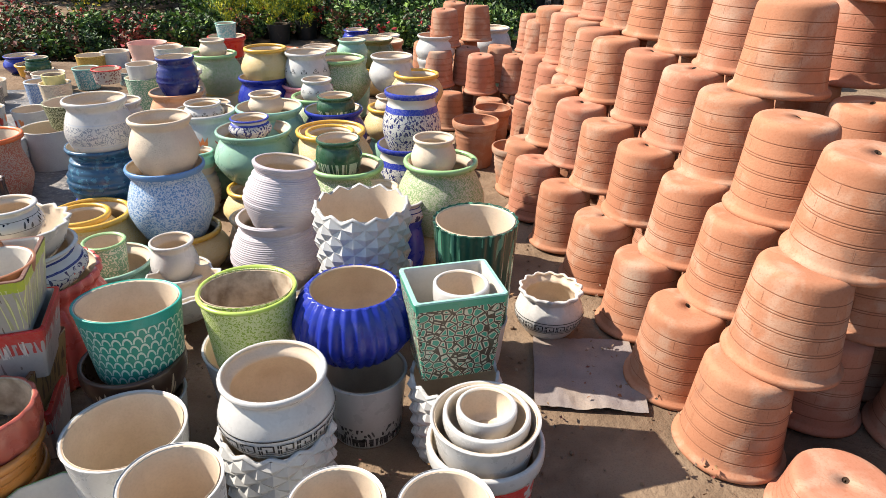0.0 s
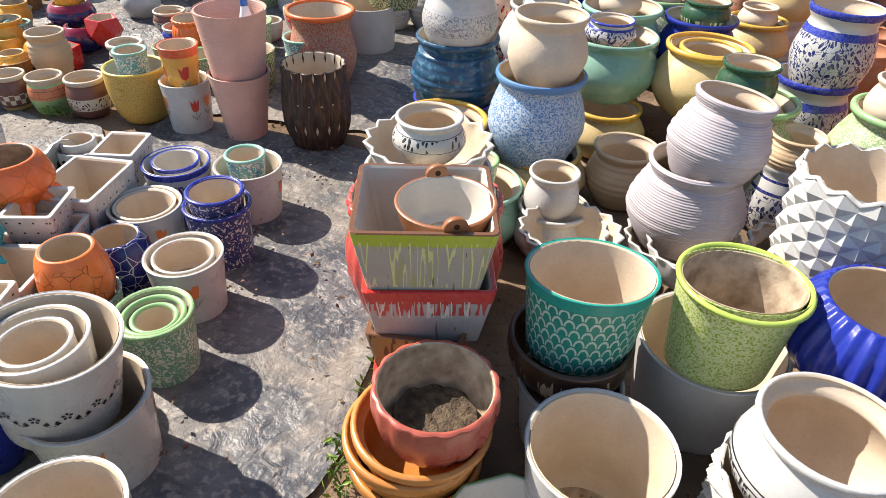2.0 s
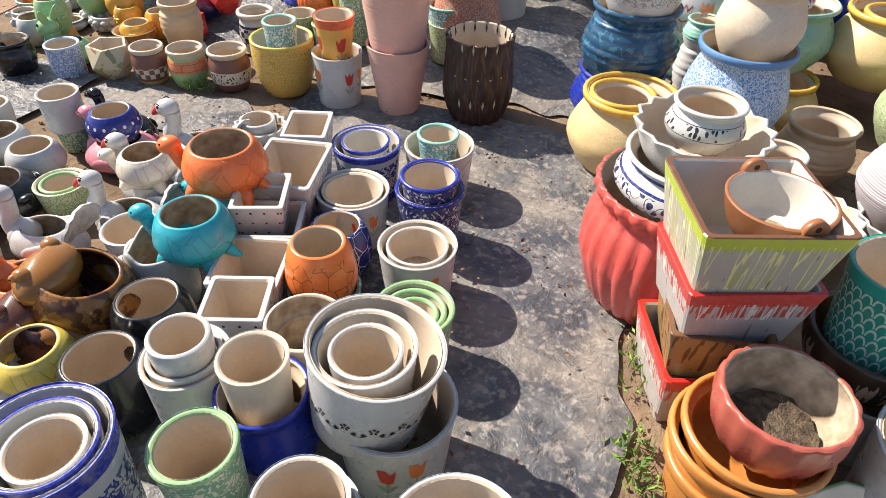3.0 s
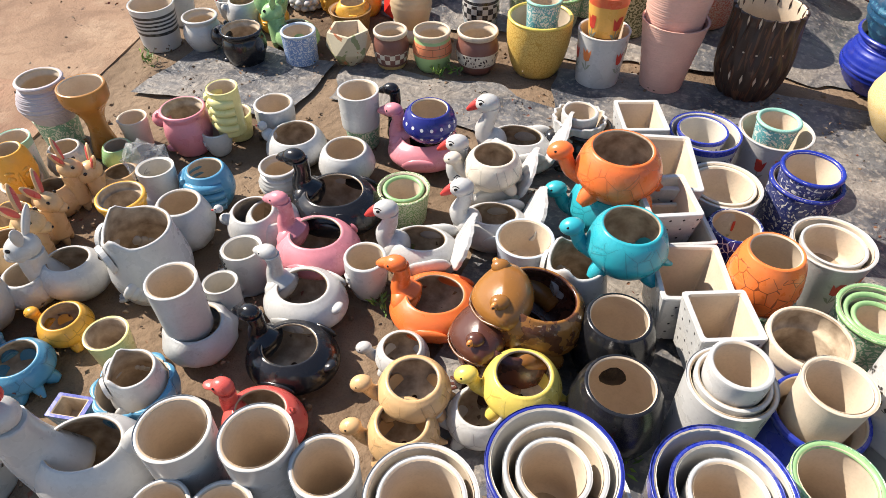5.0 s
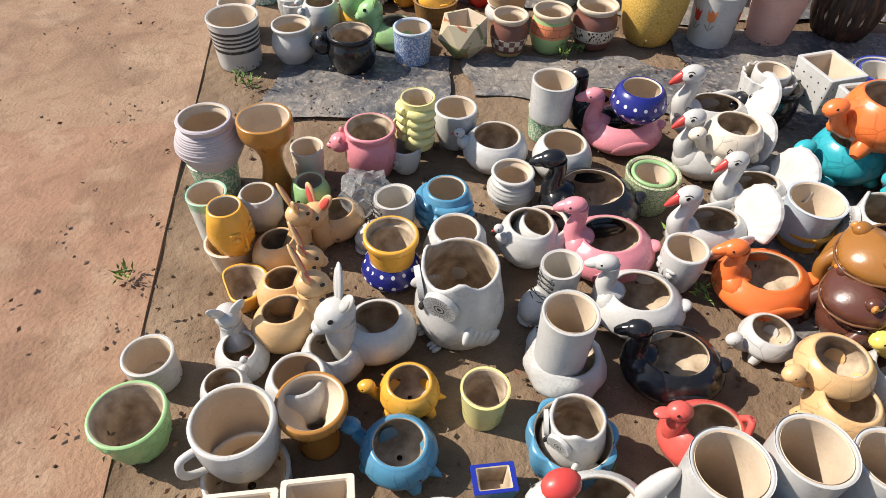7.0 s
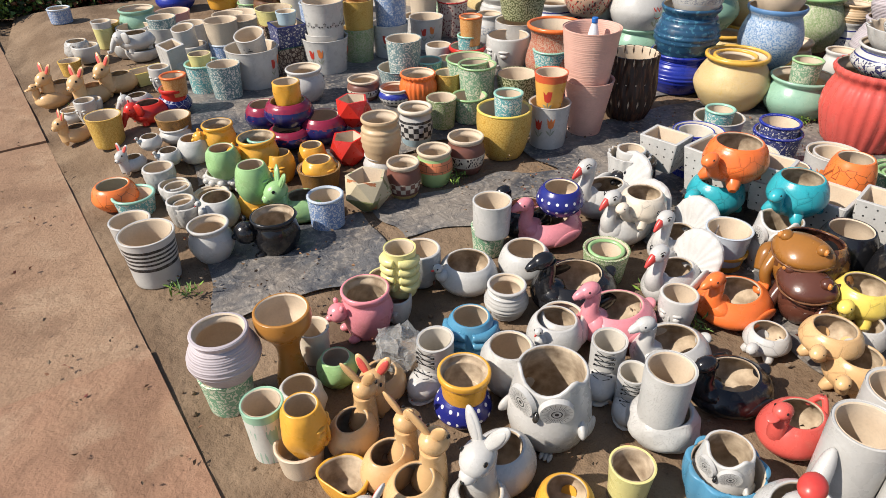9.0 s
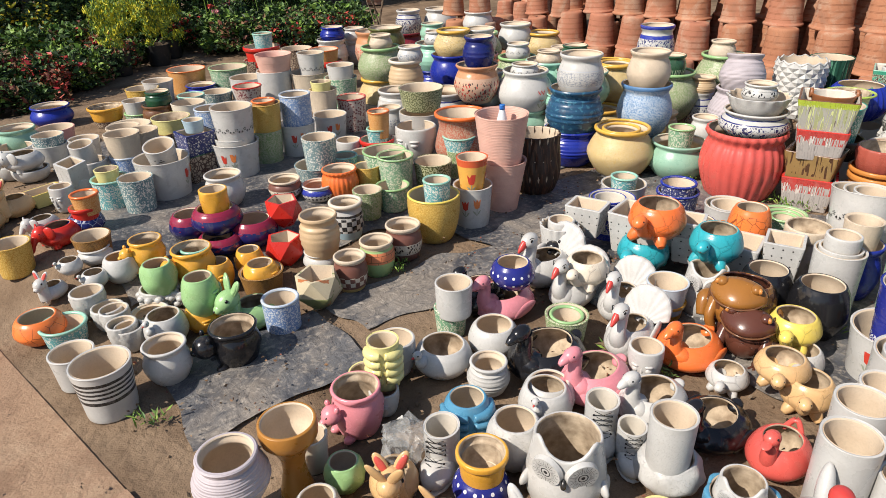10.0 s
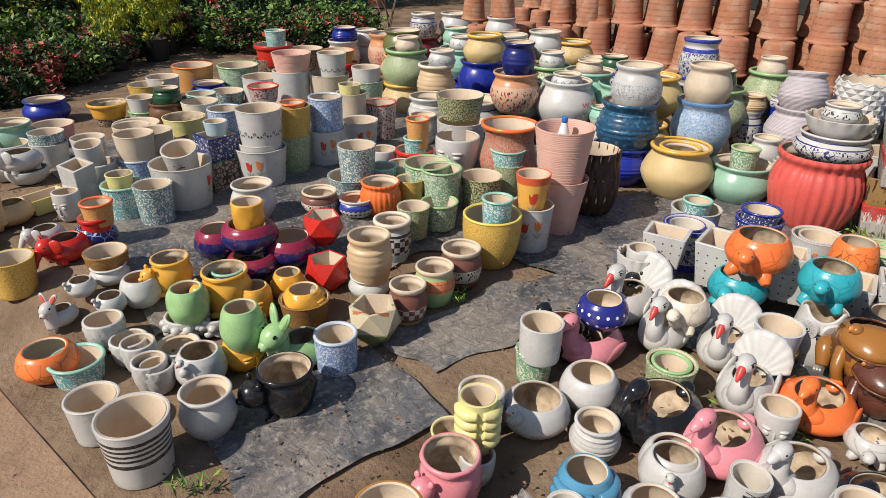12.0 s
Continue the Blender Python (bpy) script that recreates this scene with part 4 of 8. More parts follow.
kind("leo_sage", "cyl", "leopard_green", "sage speckled planter", name="planter", category="planter")
kind("leo_grey", "cyl", "leopard_grey", "grey speckled planter", name="planter", category="planter")
kind("leo_teal", "cyl", "leopard_teal", "teal speckled cup with a teal rim", name="planter", category="planter", rim="mint")
kind("leo_blue", "cyl", "leopard_blue", "navy speckled planter with a blue rim", name="planter", category="planter", rim="cobalt")
kind("leo_sky", "tube", "leopard_sky", "blue worm-patterned cylinder planter", name="planter", category="planter", rim="bluegrey")
kind("leo_red", "cyl", "leopard_red", "red speckled planter", name="planter", category="planter", rim="red")
kind("leo_olive", "cyl", "leopard_olive", "olive speckled planter", name="planter", category="planter")
kind("leo_dark", "cyl", "leopard_dark", "brown speckled planter", name="planter", category="planter")
kind("leo_orange", "cyl", "pebble_orange", "orange pebbled planter with an orange rim", name="planter", category="planter", rim="tangerine")
kind("mustard_cup", "cup", "pebble_mustard", "mustard pebbled rounded planter", name="planter", category="planter", rim="yellow")
kind("mustard_cyl", "cyl", "pebble_mustard", "mustard textured planter", name="planter", category="planter")
kind("yellow_cyl", "cyl", "lemon", "pale yellow planter", name="planter", category="planter", inside="inside_dirty")
kind("cream_cyl", "cyl", "stucco_cream", "cream textured planter", name="planter", category="planter")
kind("cream_plain", "cyl", "cream", "plain cream planter", name="planter", category="planter")
kind("green_cyl", "cyl", "pebble_green", "pale green pebbled planter", name="planter", category="planter")
kind("mint_cyl", "cyl", "mint", "mint green planter", name="planter", category="planter")
kind("mint_drip", "cyl", "drip_mint", "white cup with mint drips", name="planter", category="planter")
kind("blue_cyl", "cyl", "paleblue", "pale blue glazed planter", name="planter", category="planter")
kind("grey_cyl", "cyl", "bluegrey", "grey glazed planter", name="planter", category="planter")
kind("lace", "cyl", "lace_blue", "white planter with blue lace and blue rim", name="planter", category="planter", inside="inside_white")
kind("navy_lace", "cyl", "navy_lace", "large cobalt planter with a white lace foot", name="planter", category="planter", inside="inside_white", ridges=14, depth=0.0015)
kind("orange_bowl", "ball", "orange_hex", "orange pot with a netted pattern")
kind("navy_hex", "ball", "navy_hex", "navy pot with a pale net pattern")
kind("orange_cyl", "barrel", "tangerine", "orange glazed pot", shape_fn=lobes(24, 0.05), segs=96)
kind("polka", "ball", "polka", "navy pot with white polka dots")
kind("check", "barrel", "check", "barrel pot with a black and white check band", rim="cream")
kind("brown_band", "barrel", "brown_band", "brown barrel pot with a patterned belt")
kind("brown_check", "barrel", "brown_check", "brown barrel pot with a chequered belt")
kind("orange_green", "barrel", "orange_green", "green barrel pot with an orange belt")
kind("blue_dot", "barrel", "blue_dot_band", "blue banded pot over dotted white")
kind("sand_ring", "barrel", "sand_rings", "sand coloured ringed pot", ridges=8, depth=0.003)
kind("sand_stripe", "handi", "sand_rings", "sand and brown striped pot", ridges=9, depth=0.003, rim="cream")
kind("maroon_bowl", "ball", "maroon_navy", "maroon and navy glazed bowl", name="bowl", category="bowl")
kind("orange_small", "cup", "amber", "small amber pot", shape_fn=lumps(4, 0.05))
kind("basket", "cyl", "basket", "brown woven-look basket planter", name="planter", category="planter")
kind("yellow_fist", "tube", "lemon", "yellow planter shaped like clasped fingers", name="planter", category="planter", extra=x_fingers)
kind("blue_fist", "ball", "sky", "light blue planter with moulded hands", name="planter", category="planter", extra=x_fingers)
kind("printed_cup", "cyl", "white", "white cup planter with a small dark print", name="planter", category="planter", extra=x_print)
kind("green_lump", "ball", "green", "green moulded animal planter", name="planter", category="planter", shape_fn=lumps(4, 0.05))
kind("amber_lump", "ball", "amber", "amber moulded face planter", name="planter", category="planter", shape_fn=lumps(4, 0.05), extra=x_face)
kind("green_face", "ball", "green", "green moulded face planter", name="planter", category="planter", extra=x_face)
kind("white_face", "cup", "white", "white planter with a sleeping face", name="face_planter", category="planter", extra=x_face)
kind("white_rough_ball", "ball", "rough_white", "white planter with moulded relief", name="planter", category="planter", shape_fn=lumps(6, 0.04))
kind("white_dimple", "cup", "bead_white", "white honeycomb dimpled cup", name="planter", category="planter", shape_fn=lumps(12, 0.04), segs=60)
kind("white_bubble", "cup", "white", "white planter with two rows of round bosses", name="planter", category="planter", extra=x_bubbles)
kind("green_cabbage", "bowl", "green", "green leaf-relief planter", name="planter", category="planter", shape_fn=lumps(9, 0.05), segs=60, inside="inside_dirty")
kind("mug", "cup", "rough_white", "white mug planter with a handle", name="mug_planter", category="planter", extra=x_handle)
kind("hanging", "bowl", "lug_brown", "brown hanging bowl with pierced lugs", name="bowl", category="bowl", extra=x_ears, inside="inside_white")
kind("red_splash", "collar", "red_splash", "white planter with red splashes", name="planter", category="planter")
kind("sky_bowl", "cup", "sky", "bright blue lobed bowl holding an owl planter", name="bowl", category="bowl", shape_fn=lobes(9, 0.12), segs=72)
kind("black_ball", "ball", "black", "black glazed round pot with dimples", lip="black")
kind("tan_stack", "collar", "stucco_cream", "worn cream pot", inside="inside_dirty")
kind("dkgreen_bowl", "barrel", "dkgreen", "dark green ringed bowl", name="bowl", category="bowl", ridges=5, depth=0.003)
kind("red_bowl", "collar", "red", "red glazed bowl", name="bowl", category="bowl")
kind("brown_pot", "barrel", "brown", "dark brown glazed pot")
kind("sage_bowl", "barrel", "sage", "sage green bowl", name="bowl", category="bowl")
kind("nursery", "cyl", "blackplastic", "black plastic nursery pot", name="nursery_pot", inside="earth_fill")


def facet_pot(x, y, z, R, H, n=13, tiers=6):
    """A planter whose wall is all small pyramids in a diamond lattice."""
    th = 0.011
    bm = bmesh.new()
    rows = 2 * tiers
    ring = []
    for i in range(rows + 1):
        rr = R * (0.86 + 0.10 * i / rows)
        ring.append([bm.verts.new((rr * math.cos((s + 0.5 * (i % 2)) / n * TAU), rr * math.sin((s + 0.5 * (i % 2)) / n * TAU), H * i / rows)) for s in range(n)])
    for i in range(-1, rows):
        for s in range(n):
            k = s if (i + 1) % 2 else s + 1
            left, right = ring[i + 1][k - 1 if (i + 1) % 2 else s], ring[i + 1][s if (i + 1) % 2 else (s + 1) % n]
            mid_a = math.atan2((left.co.y + right.co.y), (left.co.x + right.co.x))
            zz = H * (i + 1) / rows
            rr = R * (0.90 + 0.10 * (i + 1) / rows) * 1.04
            corners = [left]
            if i >= 0:
                corners.append(min(ring[i], key=lambda v: (v.co.xy - left.co.xy.lerp(right.co.xy, 0.5)).length))
            corners.append(right)
            if i + 2 <= rows:
                corners.append(min(ring[i + 2], key=lambda v: (v.co.xy - left.co.xy.lerp(right.co.xy, 0.5)).length))
            if len(corners) == 4:
                tip = bm.verts.new((rr * math.cos(mid_a), rr * math.sin(mid_a), zz))
                for a, b in zip(corners, corners[1:] + corners[:1]):
                    bm.faces.new((tip, a, b))
            elif len(corners) == 3:
                bm.faces.new(corners)
    bm.faces.new(list(reversed(ring[0])))
    bmesh.ops.recalc_face_normals(bm, faces=bm.faces[:])
    u1, u2 = bm.loops.layers.uv.new("metre"), bm.loops.layers.uv.new("band")
    me = bpy.data.meshes.new("planter")
    bm.to_mesh(me)
    bm.free()
    me.materials.append(M["white"])
    ob = link("planter", me, None, "white planter with diamond facets all over", "planter", "pots for sale")

    def zig(a, r, h, i):
        return r * math.cos(a), r * math.sin(a), h + (0.010 * math.cos(a * n) if i < 3 else 0)
    top = R * 0.96
    link("rim", lathe("rim", [(top, H - 0.006, 0), (top * 0.985, H + 0.004, 0), (top - th, H, 0)], [M["white"]], H, 52, zig), ob)
    link("inner_wall", lathe("inner_wall", [(top - th, H, 0), (R * 0.86 - th, 0.12 * H, 0), (R * 0.82 - th, 0.06 * H, 0), (0.002, 0.06 * H, 0)], [M["inside"]], H, 40,
                             lambda a, r, h, i: (r * math.cos(a), r * math.sin(a), h + (0.010 * math.cos(a * n) if i == 0 else 0))), ob, "unglazed buff inside")
    return place(ob, x, y, z, random.uniform(0, 360))


# ---------------------------------------------------------------- terracotta pots stood upside down
def upturned(name="terracotta_pot", R=0.2, H=0.36, mat="terra"):
    ctrl = [(0.985, 0), (1.02, 0.02), (1.01, 0.06), (0.94, 0.08), (0.92, 0.12), (0.87, 0.35), (0.815, 0.66), (0.77, 0.90), (0.735, 0.965), (0.66, 0.995), (0.55, 1.0)]
    tab = curve_of(ctrl, 90)

    def radius(z):
        for (r0, z0), (r1, z1) in zip(tab, tab[1:]):
            if z0 <= z <= z1:
                return r0 + (r1 - r0) * (z - z0) / max(1e-6, z1 - z0)
        return 0.55
    prof = [(R * 0.90, 0.03 * H, 0), (R * 0.95, 0.0, 0)]
    rows = [(z, 0, 0) for z in (0.0, 0.012, 0.03, 0.05, 0.065, 0.08, 0.10)]
    for g in (0.18, 0.31, 0.335, 0.47, 0.495, 0.63, 0.655, 0.80):
        rows += [(g - 0.010, 0, 0), (g - 0.005, 0.0, 0), (g, 0.0020, 1), (g + 0.005, 0.0, 1), (g + 0.010, 0, 0)]
    rows += [(z, 0, 0) for z in (0.86, 0.91, 0.94, 0.965, 0.985, 0.995, 0.999)]
    for z, dip, m in rows:
        prof.append((radius(z) * R - dip, z * H, m))
    prof += [(0.30 * R, 1.002 * H, 0), (0.055 * R, 1.002 * H, 0), (0.05 * R, 0.97 * H, 2), (0.002, 0.97 * H, 2)]

    def wob(th, r, z, i):
        k = 1 + 0.008 * math.sin(2 * th + 1) + 0.004 * math.sin(5 * th)
        return r * k * math.cos(th), r * k * math.sin(th), z + 0.004 * math.sin(th)
    return lathe(name, prof, [M[mat], M["groove"], M["hole"]], H, 40, wob)


def ticks(R, H):
    """Short upright cuts between the incised hoops, like brickwork."""
    bm = bmesh.new()
    rnd = random.Random(3)
    for lo, hi, n in ((0.19, 0.29, 5), (0.355, 0.46, 6), (0.53, 0.63, 5), (0.70, 0.79, 5)):
        off = rnd.random()
        for i in range(n):
            a = (i + off + rnd.uniform(-0.15, 0.15)) / n * TAU
            pts = []
            for z in (lo, hi):
                r = R * (0.92 - (z - 0.12) * 0.193) * 1.004
                for d in (-0.0035, 0.0035):
                    pts.append(Vector((r * math.cos(a + d), r * math.sin(a + d), z * H)))
            v = [bm.verts.new(p) for p in (pts[0], pts[1], pts[3], pts[2])]
            bm.faces.new(v)
    me = bpy.data.meshes.new("incised_marks")
    bm.to_mesh(me)
    bm.free()
    me.materials.append(M["groove"])
    return me


UP = {}


def terra(x, y, z, R, H, mat="terra", label="upturned terracotta pot with incised brick lines"):
    key = (mat, round(R, 2), round(H, 2))
    if key not in UP:
        UP[key] = (upturned("terracotta_pot", key[1], key[2], mat), ticks(key[1], key[2]))
    ob = link("terracotta_pot", UP[key][0], None, label, "pot", "upturned terracotta pots")
    link("incised_marks", UP[key][1], ob)
    return place(ob, x, y, z, random.uniform(0, 360), random.uniform(-1.5, 1.5), random.uniform(-1.5, 1.5))


# ---------------------------------------------------------------- square planters
def square(mat, x, y, z, R, H, rz=0.0, ratio=1.0, taper=0.8, inside="inside", rim=None, label="white square planter with black dots", wall=0.012, tx=0.0, ty=0.0):
    """A tapering four-sided planter. R: half the width of its top."""
    bm = bmesh.new()
    u1, u2 = bm.loops.layers.uv.new("metre"), bm.loops.layers.uv.new("band")
    rows = [(taper, 0, 0), (0.5 * (1 + taper), 0.5, 0), (1.0, 0.985, 0), (0.985, 1.0, 2), ((R - wall) / R, 1.0, 2), ((R - wall * 1.3) / R, 0.97, 1),
            ((taper * R - wall * 1.2) / R, 0.08, 1)]
    rings = []
    for k, h, m in rows:
        ring = []
        a, b = R * k, R * k * ratio
        c = 0.10 * min(a, b)
        for sx, sy in ((1, 1), (-1, 1), (-1, -1), (1, -1)):
            corner = [(a, b - c), (a - c * 0.3, b - c * 0.3), (a - c, b)]
            if sx * sy < 0:
                corner.reverse()
            ring += [bm.verts.new((sx * px, sy * py, h * H)) for px, py in corner]
        rings.append((ring, m))
    n = len(rings[0][0])
    for (p, _), (q, m) in zip(rings, rings[1:]):
        for s in range(n):
            f = bm.faces.new((p[s], p[(s + 1) % n], q[(s + 1) % n], q[s]))
            f.material_index = m
            for lp in f.loops:
                co = lp.vert.co
                along = co.y if abs(f.calc_center_median().x) * ratio > abs(f.calc_center_median().y) else co.x
                lp[u1].uv = (along + 0.3 * s, co.z)
                lp[u2].uv = (along, co.z / H)
    bm.faces.new(list(reversed(rings[0][0])))
    f = bm.faces.new(rings[-1][0])
    f.material_index = 1
    def only(idx, name, material, parent):
        cut = bm.copy()
        bmesh.ops.delete(cut, geom=[f for f in cut.faces if f.material_index != idx], context="FACES")
        for f in cut.faces:
            f.material_index = 0
        return part(name, cut, material, parent)
    ob = only(0, "square_planter", M[mat], None)
    tagged(ob, label if len(label.split()) > 3 else label + " on the ground", "planter", "square planters")
    only(2, "rim", M[rim or mat], ob)
    only(1, "inner_wall", M[inside], ob)
    bm.free()
    return place(ob, x, y, z, rz, tx, ty)


# ---------------------------------------------------------------- animal planters
def base_bowl(name, mat, R, H, label, shape="ball", fn=None, inside="inside_dirty", group="animal planters", thick=0.011):
    prof = outline(shape, R, H, min(thick, R * 0.16))
    f = None
    if fn:
        def f(th, r, h, i):
            return fn(th, r, h, i < 18, R, H)
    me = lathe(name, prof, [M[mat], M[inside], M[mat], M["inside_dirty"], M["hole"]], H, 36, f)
    return link(name, me, None, label, "planter", group)


def eyes(ob, c, gap, r, up=0.0):
    for s in (-1, 1):
        blob_part("eye", (c[0], c[1] + s * gap, c[2] + up), (r, r * 0.6, r), "eye", ob)


def fan(ob, root, radius, lean, mat):
    """A scalloped, ribbed fan standing up behind a bird's back."""
    bm = bmesh.new()
    n, rings = 36, 7
    sides = []
    for back in (0.0, 0.010):
        rows = []
        for j in range(rings + 1):
            f = 0.12 + 0.88 * j / rings
            row = []
            for i in range(n + 1):
                a = radians(-98 + 196 * i / n)
                ridge = math.cos(i * TAU / 4)
                rr = radius * f * (1 + 0.012 * ridge * f)
                up = rr * math.cos(a) + radius * 0.45 * f
                row.append(bm.verts.new((root[0] - lean * up - back + 0.0016 * ridge * f - 0.18 * rr * abs(math.sin(a)) * f, rr * math.sin(a), root[2] + up)))
            rows.append(row)
        sides.append(rows)
    for q, rows in enumerate(sides):
        for a, b in zip(rows, rows[1:]):
            for i in range(n):
                f = bm.faces.new((a[i], b[i], b[i + 1], a[i + 1]) if q else (a[i], a[i + 1], b[i + 1], b[i]))
                f.smooth = True
    loop = lambda rows: rows[-1] + [r[-1] for r in reversed(rows[:-1])] + list(reversed(rows[0][:-1])) + [r[0] for r in rows[1:-1]]
    p, q = loop(sides[0]), loop(sides[1])
    for i in range(len(p)):
        k = (i + 1) % len(p)
        bm.faces.new((p[i], p[k], q[k], q[i]))
    bmesh.ops.recalc_face_normals(bm, faces=bm.faces[:])
    part("fan_tail", bm, M[mat], ob, "ribbed fan tail")


def swan(x, y, z, R, H, rz, mat="white"):
    """A swan-shaped planter; it faces its own +x."""
    def boat(th, r, h, outer, RR, HH):
        return r * 1.12 * math.cos(th), r * 0.80 * math.sin(th), h
    ob = base_bowl("swan_planter", mat, R, H * 0.58, "white swan planter with a red beak and fanned tail", "body", boat)
    blob_part("breast", (R * 1.12, 0, H * 0.36), (R * 0.62, R * 0.74, H * 0.27), mat, ob, (0, -20, 0))
    tube_part("neck", [(R * 1.20, 0, H * 0.40), (R * 1.52, 0, H * 0.60), (R * 1.30, 0, H * 0.82), (R * 1.26, 0, H * 1.02)], [R * 0.56, R * 0.42, R * 0.33, R * 0.36], mat, ob)
    blob_part("head", (R * 1.42, 0, H * 1.06), (R * 0.54, R * 0.42, R * 0.40), mat, ob, (0, 12, 0))
    bm = bmesh.new()
    tube(bm, [(R * 1.78, 0, H * 1.04), (R * 2.05, 0, H * 0.97), (R * 2.30, 0, H * 0.90)], [R * 0.25, R * 0.19, R * 0.07], 12, 8, 0.8)
    part("beak", bm, M["beak"], ob, "red beak")
    for s in (-1, 1):
        blob_part("eye", (R * 1.64, s * R * 0.34, H * 1.10), (R * 0.09, R * 0.04, R * 0.08), "eye", ob)
        tube_part("brow", [(R * 1.50, s * R * 0.37, H * 1.14), (R * 1.64, s * R * 0.37, H * 1.17), (R * 1.78, s * R * 0.30, H * 1.14)], [R * 0.022] * 3, "eye", ob, "black painted brow")
        for q in range(3):
            blob_part("feather", (-R * (0.15 + 0.32 * q), s * R * (1.12 - 0.03 * q), H * (0.36 + 0.04 * q)), (R * 0.62, R * 0.14, H * 0.13), mat, ob, (0, 16, s * 6))
    fan(ob, (-R * 1.15, 0, H * 0.36), H * 0.46, 0.45, mat)
    return place(ob, x, y, z, rz)


def goose(x, y, z, R, H, rz, mat="pink", word="pink"):
    """A long-necked bird planter: a round bowl with a neck rising at its front."""
    def hull(th, r, h, outer, RR, HH):
        return r * (1.06 - 0.05 * math.cos(th)) * math.cos(th), r * 0.95 * math.sin(th), h - 0.05 * HH * math.cos(th) * (h / HH)
    ob = base_bowl("long_neck_planter", mat, R, H * 0.56, word + " long-necked bird planter with an open back", "body", hull)
    blob_part("breast", (R * 1.02, 0, H * 0.38), (R * 0.50, R * 0.78, H * 0.20), mat, ob, (0, -18, 0))
    tube_part("neck", [(R * 1.0, 0, H * 0.40), (R * 1.20, 0, H * 0.58), (R * 1.12, 0, H * 0.80), (R * 1.18, 0, H * 0.96)], [R * 0.62, R * 0.36, R * 0.27, R * 0.30], mat, ob)
    blob_part("head", (R * 1.36, 0, H * 0.98), (R * 0.44, R * 0.31, R * 0.30), mat, ob, (0, 14, 0))
    tube_part("bill", [(R * 1.60, 0, H * 0.96), (R * 1.85, 0, H * 0.92), (R * 2.02, 0, H * 0.89)], [R * 0.22, R * 0.17, R * 0.08], mat, ob)
    eyes(ob, (R * 1.5, 0, H * 1.01), R * 0.26, R * 0.045)
    for s in (-1, 1):
        blob_part("wing", (-R * 0.25, s * R * 1.32, H * 0.30), (R * 0.78, R * 0.12, H * 0.13), mat, ob, (0, 12, s * 4))
    blob_part("tail", (-R * 1.48, 0, H * 0.42), (R * 0.34, R * 0.30, H * 0.07), mat, ob, (0, 30, 0))
    return place(ob, x, y, z, rz)


def turtle(x, y, z, R, H, rz, mat="turq", word="turquoise", big=1.0):
    """A turtle planter: a netted round shell on four feet, with head and tail."""
    ob = base_bowl("turtle_planter", "net_" + mat, R, H * 0.92, word + " glazed turtle planter with a netted shell", "ball")
    ob.data.transform(Matrix.Translation((0, 0, H * 0.08)))
    for a in (38, 142, 218, 322):
        b = radians(a)
        tube_part("foot", [(R * 0.85 * math.cos(b), R * 0.85 * math.sin(b), H * 0.26), (R * 1.16 * math.cos(b), R * 1.16 * math.sin(b), H * 0.13), (R * 1.34 * math.cos(b), R * 1.34 * math.sin(b), H * 0.055)],
                  [R * 0.36, R * 0.27, R * 0.15], mat, ob)
    tube_part("neck", [(R * 1.05, 0, H * 0.36), (R * 1.45, 0, H * 0.46), (R * 1.66, 0, H * 0.66), (R * 1.74, 0, H * 0.78)], [R * 0.36, R * 0.27, R * 0.25, R * 0.26], mat, ob)
    blob_part("head", (R * 1.86, 0, H * 0.82), (R * 0.42, R * 0.33, R * 0.30), mat, ob, (0, 16, 0))
    eyes(ob, (R * 2.00, 0, H * 0.88), R * 0.25, R * 0.05)
    tube_part("mouth", [(R * 2.05, -R * 0.24, H * 0.77), (R * 2.27, 0, H * 0.75), (R * 2.05, R * 0.24, H * 0.77)], [R * 0.015] * 3, "brown", ob)
    tube_part("tail", [(-R * 1.15, 0, H * 0.30), (-R * 1.42, 0, H * 0.22), (-R * 1.62, 0, H * 0.20)], [R * 0.22, R * 0.13, R * 0.05], mat, ob)
    return place(ob, x, y, z, rz)


def dog(x, y, z, R, H, rz, mat="black", word="black", size=1.0):
    """A rounded animal planter with a head at its front and small ears."""
    ob = base_bowl("animal_planter", mat, R, H, word + " glazed animal planter with a small round head", "barrel", lumps(5, 0.03))
    blob_part("head", (R * 1.22, 0, H * 0.66), (R * 0.42 * size, R * 0.42 * size, R * 0.40 * size), mat, ob)
    blob_part("muzzle", (R * (1.22 + 0.36 * size), 0, H * 0.60), (R * 0.18, R * 0.16, R * 0.14), mat, ob)
    for s in (-1, 1):
        blob_part("ear", (R * 1.16, s * R * 0.32 * size, H * 0.66 + R * 0.36 * size), (R * 0.10, R * 0.12, R * 0.14), mat, ob)
        blob_part("paw", (R * 0.8, s * R * 0.45, H * 0.08), (R * 0.28, R * 0.2, H * 0.08), mat, ob)
    eyes(ob, (R * (1.22 + 0.34 * size), 0, H * 0.72), R * 0.17, R * 0.05)
    return place(ob, x, y, z, rz)


